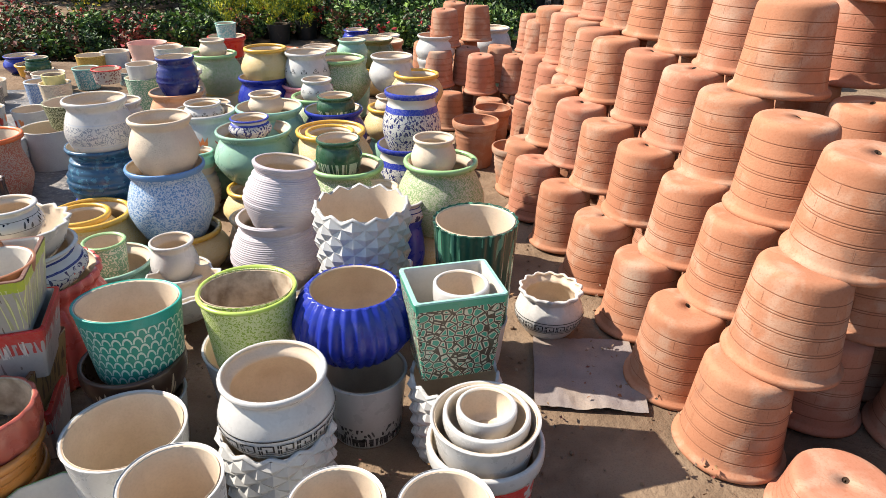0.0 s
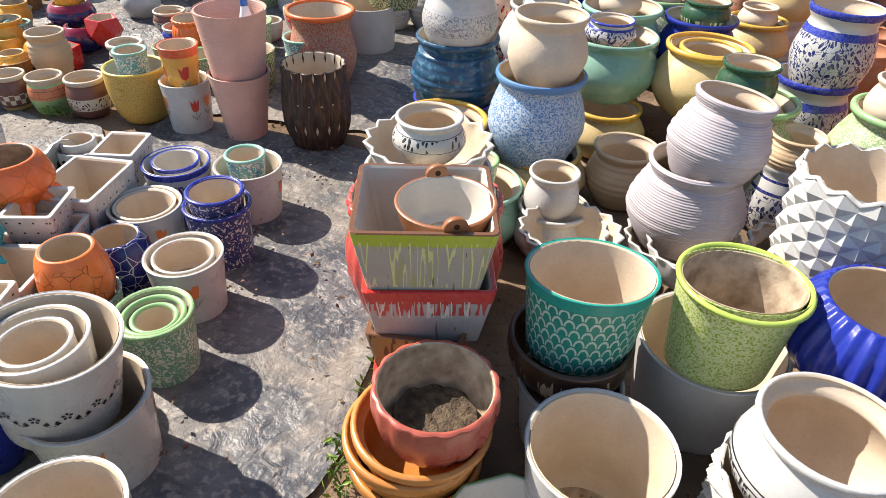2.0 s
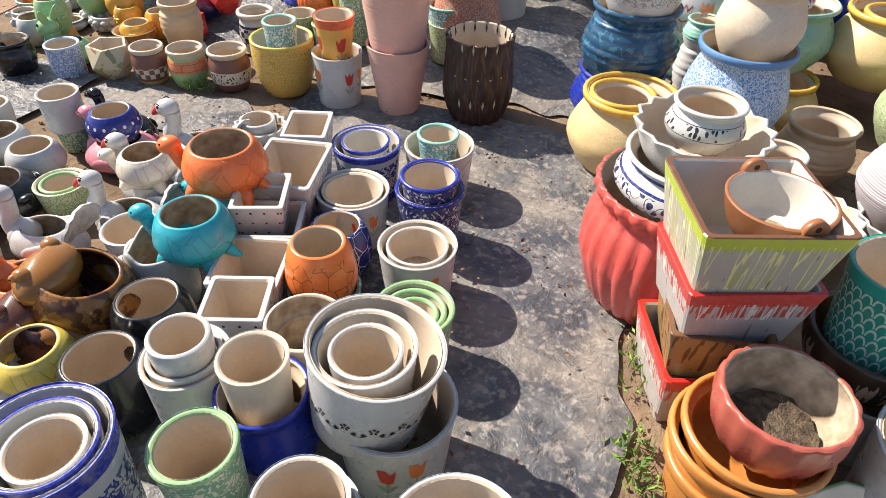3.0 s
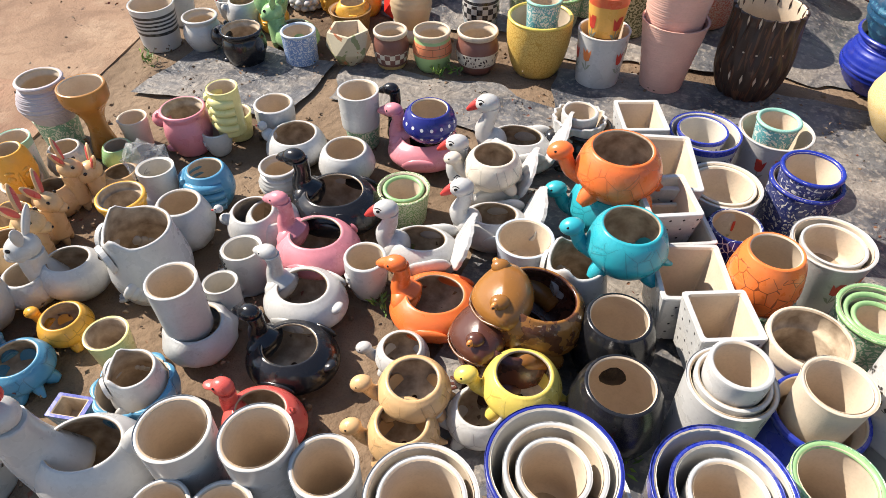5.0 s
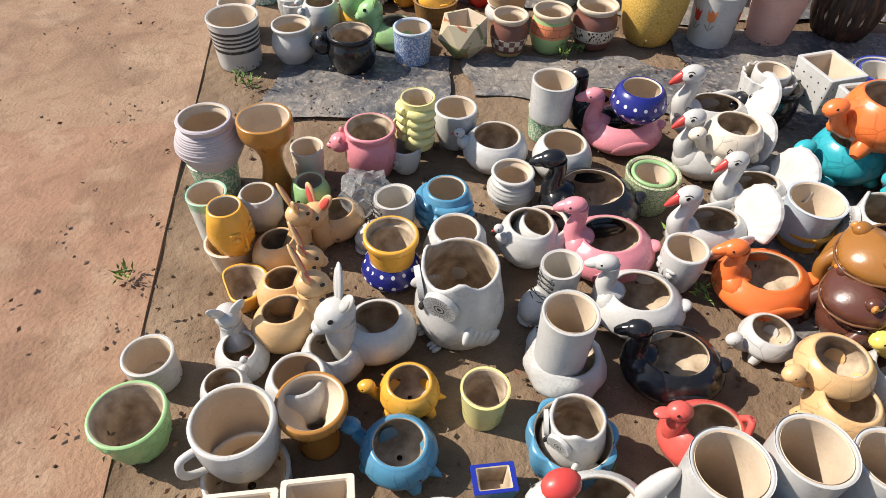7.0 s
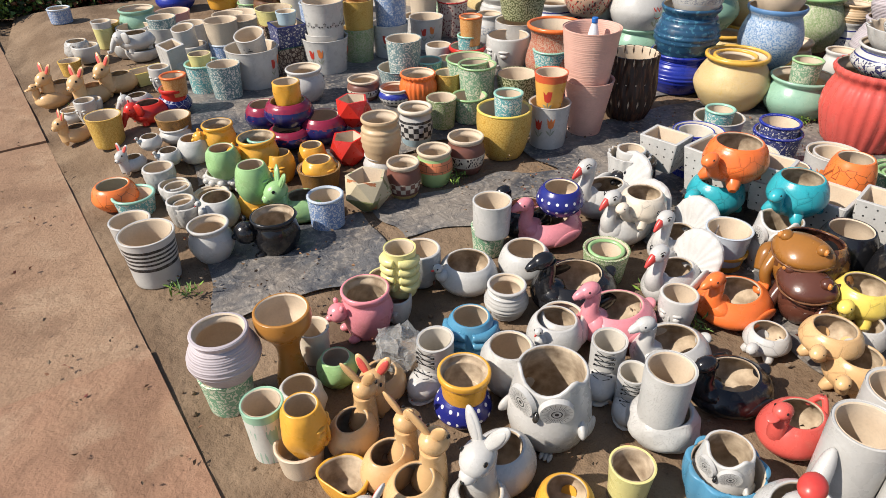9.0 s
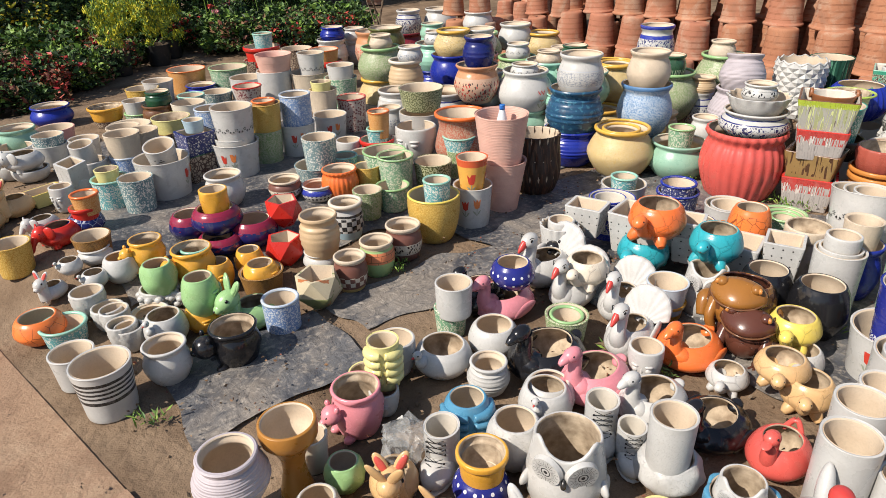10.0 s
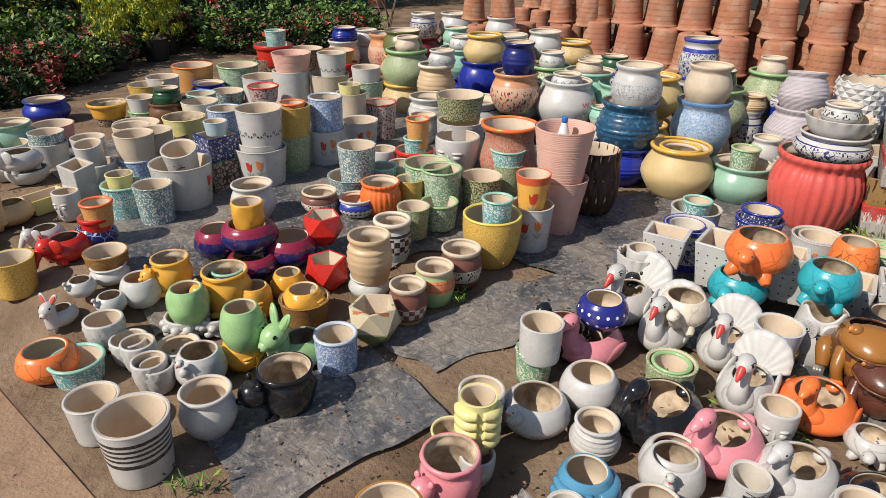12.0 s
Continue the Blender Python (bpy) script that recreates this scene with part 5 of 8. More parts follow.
def rabbit(x, y, z, R, H, rz, mat="peach", word="tan", ear="coral"):
    """A long-eared animal planter with a slim neck and head before a small bowl."""
    ob = base_bowl("long_ear_planter", mat, R, H * 0.5, word + " long-eared animal planter with painted eyes", "body", squash(0.85))
    tube_part("neck", [(R * 1.05, 0, H * 0.18), (R * 1.35, 0, H * 0.45), (R * 1.3, 0, H * 0.66)], [R * 0.85, R * 0.62, R * 0.55], mat, ob)
    blob_part("head", (R * 1.5, 0, H * 0.72), (R * 0.80, R * 0.66, R * 0.62), mat, ob, (0, 25, 0))
    blob_part("muzzle", (R * 2.02, 0, H * 0.62), (R * 0.42, R * 0.36, R * 0.32), mat, ob, (0, 25, 0))
    blob_part("nose", (R * 2.40, 0, H * 0.60), (R * 0.08, R * 0.10, R * 0.07), "eye", ob)
    for s in (-1, 1):
        blob_part("ear", (R * 1.12, s * R * 0.50, H * 0.97), (R * 0.14, R * 0.30, H * 0.21), mat, ob, (s * -30, -14, 0))
        blob_part("ear_lining", (R * 1.21, s * R * 0.51, H * 0.97), (R * 0.09, R * 0.21, H * 0.165), ear, ob, (s * -30, -14, 0), "painted inner ear")
        blob_part("foreleg", (R * 1.5, s * R * 0.34, H * 0.12), (R * 0.26, R * 0.20, H * 0.15), mat, ob)
    eyes(ob, (R * 1.78, 0, H * 0.80), R * 0.54, R * 0.11)
    return place(ob, x, y, z, rz)


def frog(x, y, z, R, H, rz, mat="frog", word="brown"):
    """A squatting frog, open at its back, with a broad raised head."""
    def slope(th, r, h, outer, RR, HH):
        return r * 1.05 * math.cos(th) - 0.18 * RR * h / HH, r * 0.96 * math.sin(th), h * (1 + 0.10 * math.cos(th))
    ob = base_bowl("frog_planter", mat, R, H * 0.80, word + " glazed frog planter with bulging eyes", "ball", slope, inside="frog_dark")
    bm = bmesh.new()
    made = bmesh.ops.create_uvsphere(bm, u_segments=26, v_segments=16, radius=1.0)
    for v in bm.verts:
        f = max(0.0, v.co.x)
        v.co = Vector((v.co.x * R * 0.82, v.co.y * R * (1.08 - 0.34 * f), v.co.z * H * (0.27 - 0.10 * f) - 0.04 * H * f))
        v.co += Vector((R * 0.78, 0, H * 0.74))
    for f in bm.faces:
        f.smooth = True
    part("head", bm, M[mat], ob)
    tube_part("mouth", [(R * 0.80, -R * 1.05, H * 0.72), (R * 1.35, -R * 0.66, H * 0.655), (R * 1.62, 0, H * 0.64), (R * 1.35, R * 0.66, H * 0.655), (R * 0.80, R * 1.05, H * 0.72)], [R * 0.035] * 5, "brown", ob, "dark mouth line")
    for s in (-1, 1):
        blob_part("eye_bulge", (R * 0.86, s * R * 0.62, H * 0.93), (R * 0.26, R * 0.22, R * 0.20), mat, ob)
        blob_part("eye", (R * 0.98, s * R * 0.76, H * 0.94), (R * 0.13, R * 0.09, R * 0.12), "ochre", ob, (0, 0, s * 40), "amber eye")
        blob_part("pupil", (R * 1.02, s * R * 0.82, H * 0.945), (R * 0.06, R * 0.05, R * 0.06), "eye", ob)
        tube_part("thigh", [(-R * 0.7, s * R * 0.95, H * 0.16), (R * 0.1, s * R * 1.30, H * 0.36), (R * 0.62, s * R * 1.25, H * 0.10)], [R * 0.30, R * 0.34, R * 0.20], mat, ob)
        tube_part("foreleg", [(R * 0.72, s * R * 0.78, H * 0.52), (R * 1.20, s * R * 0.82, H * 0.30), (R * 1.18, s * R * 0.66, H * 0.06)], [R * 0.26, R * 0.20, R * 0.18], mat, ob)
        for q in (-1, 0, 1):
            tube_part("toe", [(R * 1.15, s * R * 0.66, H * 0.045), (R * 1.36, s * R * 0.66 + q * R * 0.13, H * 0.035), (R * 1.52, s * R * 0.66 + q * R * 0.22, H * 0.03)], [R * 0.09, R * 0.07, R * 0.07], mat, ob)
    blob_part("belly", (R * 0.75, 0, H * 0.34), (R * 0.62, R * 0.70, H * 0.30), mat, ob)
    return place(ob, x, y, z, rz)


def owl(x, y, z, R, H, rz, mat="white", word="white"):
    """An owl planter: a full body, open at the top, with eye discs and ear tufts."""
    def peaks(th, r, h, outer, RR, HH):
        f = max(0.0, (h / HH - 0.70) / 0.30)
        d = abs((th + math.pi) % TAU - math.pi)
        k = math.exp(-((d - 0.95) / 0.28) ** 2) - 0.55 * math.exp(-(d / 0.45) ** 2)
        return r * (1 + 0.05 * f * math.exp(-((d - 0.6) / 0.5) ** 2)) * math.cos(th), r * math.sin(th), h + f * k * HH * 0.13
    ob = base_bowl("owl_planter", mat, R, H, word + " owl planter with painted eye discs", "owlb", peaks)
    at = surface("owlb", R, H)
    for s in (-1, 1):
        a, zz, rr = s * 0.46, H * 0.77, R * 0.46
        here = pose(at(zz) * 1.06 * math.cos(a), at(zz) * 1.06 * math.sin(a), zz, 0, 6, math.degrees(a))
        bm = bmesh.new()
        bmesh.ops.create_cone(bm, cap_ends=True, segments=36, radius1=rr * 1.06, radius2=rr, depth=R * 0.16, matrix=here @ pose(-R * 0.05, 0, 0, 0, 90, 0))
        disc = part("eye_disc", bm, M[mat], ob, "raised eye disc with fine black rays")
        bm = bmesh.new()
        for i in range(34):
            b = i / 34 * TAU
            far_r = 0.92 if i % 2 else 0.74
            ring = [(0.44, b - 0.03), (far_r, b - 0.012), (far_r, b + 0.012), (0.44, b + 0.03)]
            bm.faces.new([bm.verts.new(here @ Vector((R * 0.034, rr * q * math.sin(w), rr * q * math.cos(w)))) for q, w in ring])
        part("rays", bm, M["ink"], disc, "fine black painted rays")
        for r0, r1 in ((0.34, 0.27), (0.13, 0.0)):
            bm = bmesh.new()
            rim = [[bm.verts.new(here @ Vector((R * 0.036, rr * q * math.sin(i / 20 * TAU), rr * q * math.cos(i / 20 * TAU)))) for i in range(20)] for q in (r0, max(r1, 0.001))]
            for i in range(20):
                bm.faces.new((rim[0][i], rim[0][(i + 1) % 20], rim[1][(i + 1) % 20], rim[1][i]))
            part("pupil", bm, M["ink"], disc, "black painted pupil")
        for q in range(5):
            blob_part("wing_feather", (R * (0.50 - 0.16 * q), s * at(H * 0.35) * (0.90 + 0.02 * q), H * (0.44 - 0.055 * q)), (R * 0.34, R * 0.13, H * 0.085), mat, ob, (0, 26, s * (30 - 9 * q)))
        for q in (-1, 0, 1):
            blob_part("toe", (at(H * 0.08) * 0.98, s * R * 0.34 + q * R * 0.12, H * 0.03), (R * 0.16, R * 0.07, H * 0.032), mat, ob)
    tube_part("beak", [(at(H * 0.72) * 1.02, 0, H * 0.73), (at(H * 0.66) * 1.10, 0, H * 0.66), (at(H * 0.60) * 1.03, 0, H * 0.59)], [R * 0.05, R * 0.085, R * 0.02], "eye", ob, "black beak")
    return place(ob, x, y, z, rz)


def boot(x, y, z, R, H, rz):
    """A white ankle-boot planter with painted black laces."""
    ob = base_bowl("boot_planter", "white", R, H, "white boot planter with painted black laces", "tube", squash(0.9), inside="inside_white", group="boot planters")
    bm = bmesh.new()
    blob(bm, (R * 0.9, 0, H * 0.22), (R * 1.25, R * 0.86, H * 0.28))
    part("toe", bm, M["white"], ob, "rounded white toe")
    blob_part("sole", (R * 0.55, 0, H * 0.035), (R * 1.65, R * 0.86, H * 0.05), "white", ob)
    bm = bmesh.new()
    for i in range(5):
        zz = H * (0.40 + 0.12 * i)
        xx = R * (1.42 - 0.12 * i) if i < 2 else R * 1.04
        for s in (-1, 1):
            tube(bm, [(xx - R * 0.1, -s * R * 0.42, zz), (xx + R * 0.02, 0, zz + H * 0.05), (xx - R * 0.1, s * R * 0.42, zz + H * 0.10)], [R * 0.018] * 3, 6, 6)
            blob(bm, (xx - R * 0.1, s * R * 0.46, zz), (R * 0.06, R * 0.06, R * 0.06), (0, 0, 0), 8, 6)
    part("laces", bm, M["eye"], ob, "black laces and eyelets")
    return place(ob, x, y, z, rz)


def rooster(x, y, z, R, H, rz):
    ob = base_bowl("rooster_planter", "white", R, H * 0.5, "white rooster planter with red comb and wattle", "body", squash(0.8))
    tube_part("neck", [(R * 0.8, 0, H * 0.2), (R * 1.25, 0, H * 0.5), (R * 1.25, 0, H * 0.8)], [R * 0.85, R * 0.62, R * 0.44], "white", ob)
    blob_part("head", (R * 1.36, 0, H * 0.86), (R * 0.52, R * 0.46, R * 0.44), "white", ob)
    blob_part("comb", (R * 1.25, 0, H * 1.06), (R * 0.40, R * 0.30, R * 0.26), "beak", ob, (0, 0, 0), "red comb")
    blob_part("wattle", (R * 1.80, 0, H * 0.72), (R * 0.30, R * 0.30, R * 0.28), "beak", ob, (0, 0, 0), "red wattle")
    blob_part("beak", (R * 1.72, 0, H * 0.88), (R * 0.18, R * 0.08, R * 0.07), "amber", ob, (0, 15, 0), "amber beak")
    eyes(ob, (R * 1.6, 0, H * 0.92), R * 0.38, R * 0.06)
    blob_part("tail", (-R * 1.3, 0, H * 0.5), (R * 0.35, R * 0.25, H * 0.22), "white", ob, (0, -35, 0))
    return place(ob, x, y, z, rz)


def elephant(x, y, z, R, H, rz, mat="red", word="red"):
    """An elephant planter with round ears and a curled trunk before a bowl."""
    ob = base_bowl("elephant_planter", mat, R, H * 0.72, word + " glazed elephant planter with round ears", "body", squash(0.85))
    blob_part("head", (R * 1.35, 0, H * 0.62), (R * 0.62, R * 0.56, H * 0.30), mat, ob)
    tube_part("trunk", [(R * 1.75, 0, H * 0.60), (R * 2.12, 0, H * 0.34), (R * 2.30, 0, H * 0.14), (R * 2.62, 0, H * 0.12)], [R * 0.30, R * 0.21, R * 0.16, R * 0.13], mat, ob)
    for s in (-1, 1):
        blob_part("ear", (R * 1.18, s * R * 0.66, H * 0.64), (R * 0.14, R * 0.46, H * 0.28), mat, ob, (s * -12, 0, s * 28))
        for fx in (-0.7, 0.85):
            tube_part("leg", [(R * fx, s * R * 0.62, H * 0.26), (R * fx, s * R * 0.66, H * 0.10), (R * fx, s * R * 0.66, 0.004)], [R * 0.30, R * 0.28, R * 0.30], mat, ob)
    eyes(ob, (R * 1.70, 0, H * 0.72), R * 0.40, R * 0.05)
    return place(ob, x, y, z, rz)


def duck(x, y, z, R, H, rz, mat="coral", word="coral red"):
    ob = base_bowl("duck_planter", mat, R, H * 0.6, word + " duck planter with a raised rim", "body", squash(0.85))
    tube_part("neck", [(R * 0.9, 0, H * 0.25), (R * 1.2, 0, H * 0.5), (R * 1.15, 0, H * 0.8)], [R * 0.45, R * 0.34, R * 0.3], mat, ob)
    blob_part("head", (R * 1.25, 0, H * 0.88), (R * 0.42, R * 0.34, R * 0.33), mat, ob)
    blob_part("bill", (R * 1.72, 0, H * 0.84), (R * 0.32, R * 0.22, R * 0.09), mat, ob, (0, 8, 0))
    eyes(ob, (R * 1.4, 0, H * 0.94), R * 0.28, R * 0.055)
    tube_part("tail_handle", [(-R * 1.0, -R * 0.4, H * 0.5), (-R * 1.15, 0, H * 0.72), (-R * 1.0, R * 0.4, H * 0.5)], [R * 0.12] * 3, mat, ob)
    return place(ob, x, y, z, rz)


def bird(x, y, z, R, H, rz, mat="white", word="white"):
    """A small bowl with a perched bird at its front."""
    ob = base_bowl("bird_planter", mat, R, H * 0.8, word + " planter with a small moulded bird", "ball")
    blob_part("bird_body", (R * 1.25, 0, H * 0.62), (R * 0.36, R * 0.28, R * 0.30), mat, ob, (0, -20, 0))
    blob_part("bird_head", (R * 1.50, 0, H * 0.88), (R * 0.22, R * 0.20, R * 0.20), mat, ob)
    blob_part("beak", (R * 1.74, 0, H * 0.86), (R * 0.10, R * 0.05, R * 0.05), "beak", ob)
    eyes(ob, (R * 1.6, 0, H * 0.92), R * 0.16, R * 0.04)
    return place(ob, x, y, z, rz)


def heart(x, y, z, R, H, rz):
    def shape(th, r, h, outer, RR, HH):
        k = 1.02 - 0.34 * abs(math.sin(th / 2)) ** 6 * 1.0 + 0.12 * math.cos(th)
        return r * k * math.cos(th), r * 1.06 * math.sin(th), h
    ob = base_bowl("heart_planter", "amber", R, H, "orange glazed heart-shaped planter", "bowl", shape, group="small planters")
    return place(ob, x, y, z, rz)


def gem(x, y, z, R, H, rz, mat="patchwork", label="angular faceted pot in cream and brown"):
    """A pot cut in large triangular facets, five-sided."""
    bm = bmesh.new()
    u1, u2 = bm.loops.layers.uv.new("metre"), bm.loops.layers.uv.new("band")
    rings = []
    for r, h, off in ((0.55, 0, 0.0), (1.15, 0.45, 0.5), (1.0, 1.0, 0.0)):
        rings.append([bm.verts.new((r * R * math.cos((i + off) / 5 * TAU), r * R * math.sin((i + off) / 5 * TAU), h * H)) for i in range(5)])
    for k, (p, q) in enumerate(zip(rings, rings[1:])):
        for i in range(5):
            j = (i + 1) % 5
            if k == 0:
                bm.faces.new((p[i], p[j], q[i]))
                bm.faces.new((p[j], q[j], q[i]))
            else:
                bm.faces.new((p[i], q[j], q[i]))
                bm.faces.new((p[i], p[j], q[j]))
    inn = [bm.verts.new((v.co.x * 0.86, v.co.y * 0.86, v.co.z)) for v in rings[2]]
    low = [bm.verts.new((v.co.x * 0.6, v.co.y * 0.6, 0.1 * H)) for v in rings[2]]
    for i in range(5):
        j = (i + 1) % 5
        bm.faces.new((rings[2][i], rings[2][j], inn[j], inn[i]))
        f = bm.faces.new((inn[i], inn[j], low[j], low[i]))
        f.material_index = 1
    f = bm.faces.new(low)
    f.material_index = 1
    bm.faces.new(list(reversed(rings[0])))
    for f in bm.faces:
        for lp in f.loops:
            lp[u1].uv = (lp.vert.co.x + lp.vert.co.y * 0.7, lp.vert.co.z)
            lp[u2].uv = (0, lp.vert.co.z / H)
    bmesh.ops.recalc_face_normals(bm, faces=bm.faces[:])
    me = bpy.data.meshes.new("faceted_pot")
    bm.to_mesh(me)
    bm.free()
    me.materials.append(M[mat])
    me.materials.append(M["inside"])
    ob = link("faceted_pot", me, None, label, "pot", "pots for sale")
    return place(ob, x, y, z, rz)


# ---------------------------------------------------------------- ground
def sheet(name, x0, x1, y0, y1, nx, ny, height, mat, label, category, edge=0.0):
    """A gridded sheet with a gently uneven surface."""
    vs, fs = [], []
    for j in range(ny + 1):
        for i in range(nx + 1):
            x, y = x0 + (x1 - x0) * i / nx, y0 + (y1 - y0) * j / ny
            if edge:
                x, y = (x + edge * noise.noise(Vector((x * 0.8, y * 2.3, 5))) + 0.25 * edge * noise.noise(Vector((x * 7, y * 7, 5))),
                        y + edge * noise.noise(Vector((x * 2.3, y * 0.8, 9))) + 0.25 * edge * noise.noise(Vector((x * 7, y * 7, 9))))
            vs.append((x, y, height(x, y)))
    for j in range(ny):
        for i in range(nx):
            a = j * (nx + 1) + i
            fs.append((a, a + 1, a + nx + 2, a + nx + 1))
    me = bpy.data.meshes.new(name)
    me.from_pydata(vs, [], fs)
    me.polygons.foreach_set("use_smooth", [True] * len(fs))
    me.materials.append(M[mat])
    return link(name, me, None, label, category, "", "structure")


def path_edge(y):
    """Where the sandstone path ends, at a distance along it."""
    return -4.42 - 0.183 * (y - 0.74)


def ease(a, b, v):
    t = max(0.0, min(1.0, (v - a) / (b - a)))
    return t * t * (3 - 2 * t)


def lift(x, y):
    """The low rise of the ground under the farther pots."""
    return 0.13 * ease(3.0, 3.75, y) * (1 - ease(6.7, 7.6, y)) * (1 - ease(-1.95, -1.45, x)) * ease(0.0, 0.45, x - path_edge(y))


far = bmesh.new()
xs = [-400, -60, -12, -6, -3, 0, 3, 8, 20, 80, 400]
ys = [-400, -60, -12, -3, 0, 3, 6, 10, 16, 30, 100, 400]
grid = [[far.verts.new((x, y, -0.022)) for x in xs] for y in ys]
for r0, r1 in zip(grid, grid[1:]):
    for i in range(len(xs) - 1):
        far.faces.new((r0[i], r0[i + 1], r1[i + 1], r1[i]))
tagged(part("ground", far, M["soil"], None), "bare brown trodden earth of the nursery yard", "ground", "", "structure")
sheet("ground_near", -5.4, 6.0, -1.5, 11.0, 190, 208, lambda x, y: (-0.004 if x > path_edge(y) - 0.11 else -0.05) + lift(x, y) + 0.007 * noise.noise(Vector((x * 2.2, y * 2.2, 0))) + 0.004 * noise.noise(Vector((x * 11, y * 11, 3))),
      "soil", "uneven brown earth with crumbs and footmarks", "ground")


def sheet_height(x, y):
    return lift(x, y) + 0.010 + 0.004 * noise.noise(Vector((x * 4, y * 4, 2))) + 0.004 * abs(noise.noise(Vector((x * 1.5 + y, y * 6, 7))))


tagged(sheet("plastic_sheet", -2.75, -1.13, 0.75, 2.98, 90, 120, sheet_height, "sheet", "dusty black plastic sheet spread on the earth", "sheet", 0.10), kind="structure")
tagged(sheet("plastic_sheet_far", -4.3, -1.2, 3.10, 5.6, 130, 100, lambda x, y: sheet_height(x, y) - 0.002, "sheet", "dusty black plastic sheet spread on the earth", "sheet", 0.16), kind="structure")
tagged(sheet("plastic_sheet_near", -4.42, -3.74, 2.12, 2.62, 50, 40, lambda x, y: sheet_height(x, y) + 0.012 * abs(noise.noise(Vector((x * 5, y * 2, 1)))), "sheet",
             "crumpled black plastic sheet at the edge of the path", "sheet", 0.05), kind="structure")
tagged(sheet("plastic_sheet_middle", -3.70, -2.60, 2.34, 2.66, 70, 30, lambda x, y: sheet_height(x, y) - 0.002, "sheet", "torn dusty plastic sheet half under earth", "sheet", 0.14), kind="structure")

# sandstone slabs of the path, each a piece with its own edges
path = new("path")
tagged(path, "red and buff sandstone slab path", "path", "", "structure")


def slab(cx, cy, w, d, rz, mat):
    bm = bmesh.new()
    n = 10
    rows = [[bm.verts.new((-w / 2 + w * i / n, -d / 2 + d * j / n, 0.012 + 0.0035 * noise.noise(Vector((cx + i * 0.6, cy + j * 0.6, 1))))) for i in range(n + 1)] for j in range(n + 1)]
    for a, b in zip(rows, rows[1:]):
        for i in range(n):
            bm.faces.new((a[i], a[i + 1], b[i + 1], b[i]))
    border = [e for e in bm.edges if e.is_boundary]
    ext = bmesh.ops.extrude_edge_only(bm, edges=border)
    for v in ext["geom"]:
        if isinstance(v, bmesh.types.BMVert):
            v.co.z = -0.05
            v.co.x *= 1.002
            v.co.y *= 1.002
    bmesh.ops.recalc_face_normals(bm, faces=bm.faces[:])
    ob = part("slab", bm, M[mat], path)
    ob.matrix_basis = pose(cx, cy, -0.013 + random.uniform(0, 0.004), random.uniform(-0.4, 0.4), random.uniform(-0.4, 0.4), rz)
    return ob


random.seed(8)
ANG = math.degrees(math.atan2(1.0, -0.183)) - 90
ca, sa_ = math.cos(radians(ANG)), math.sin(radians(ANG))
breaks = [-2.9, 0.05, 2.11, 4.2, 6.3, 8.4, 10.5]
for lane in range(3):
    for k, (lo, hi) in enumerate(zip(breaks, breaks[1:])):
        shift = 0.45 * lane
        w, d = 1.45, hi - lo - 0.006
        mid = (lo + hi) / 2 + shift * (1 if lane % 2 else 0)
        off = -0.006 - w / 2 - lane * (w + 0.006)
        bx, by = path_edge(0), 0.0
        slab(bx + off * ca - mid * sa_, by + off * sa_ + mid * ca, w, d, ANG + random.uniform(-0.1, 0.1), "slab_red" if (k + lane) % 3 == 1 else "slab")
# sack beside the terracotta
tagged(sheet("sack", 0.62, 1.0, 2.13, 2.55, 40, 40, lambda x, y: 0.012 + 0.010 * noise.noise(Vector((x * 11, y * 7, 2))) + 0.007 * abs(noise.noise(Vector((x * 25, y * 16, 4)))), "sheet_grey",
             "crumpled grey plastic sack lying on the earth", "sack", 0.02), kind="thing")


# ---------------------------------------------------------------- the pots, stall by stall
random.seed(11)

# front right cluster
pot("orange_collar", -0.862, 1.515, 0.000, 0.150, 0.170)
pot("orange_collar", -0.868, 1.512, 0.085, 0.152, 0.160)
pot("orange_collar", -0.850, 1.520, 0.150, 0.152, 0.125)
pot("red_lobe_pot", -0.826, 1.532, 0.225, 0.132, 0.155)
pot("white_scale", -0.587, 1.832, 0.000, 0.130, 0.200)
pot("drip_dark", -0.610, 1.865, 0.180, 0.150, 0.135)
pot("scale_teal", -0.595, 1.880, 0.270, 0.151, 0.230, rz=15)
pot("white_scale", -0.283, 2.053, 0.000, 0.188, 0.260)
pot("hanging", -0.925, 1.814, 0.540, 0.113, 0.095, rz=122)
pot("lime", -0.276, 1.980, 0.257, 0.146, 0.247, rz=15)
pot("white_grass", 0.065, 1.992, 0.000, 0.135, 0.227)
pot("blue_lobed", 0.032, 2.042, 0.268, 0.140, 0.225)
pot("white_cyl", -0.481, 1.577, 0.000, 0.156, 0.301)
facet_pot(-0.107, 1.660, 0.000, 0.157, 0.287)
pot("white_key", -0.098, 1.661, 0.234, 0.139, 0.223, rz=200)
pot("white_cyl", -0.248, 1.369, 0.000, 0.118, 0.359)
pot("green_tray", -0.585, 1.385, 0.040, 0.151, 0.090)
pot("green_tray", -0.590, 1.375, 0.080, 0.170, 0.100)
pot("white_cyl", 0.121, 1.394, 0.000, 0.115, 0.300)
pot("white_cyl", 0.372, 1.410, 0.000, 0.115, 0.300)
pot("red_splash", 0.454, 1.680, 0.000, 0.158, 0.265)
pot("white_cyl", 0.451, 1.680, 0.208, 0.146, 0.130)
pot("white_cup", 0.454, 1.687, 0.257, 0.115, 0.090)
pot("white_cup", 0.453, 1.700, 0.275, 0.080, 0.081)
facet_pot(0.353, 1.929, 0.000, 0.140, 0.280)
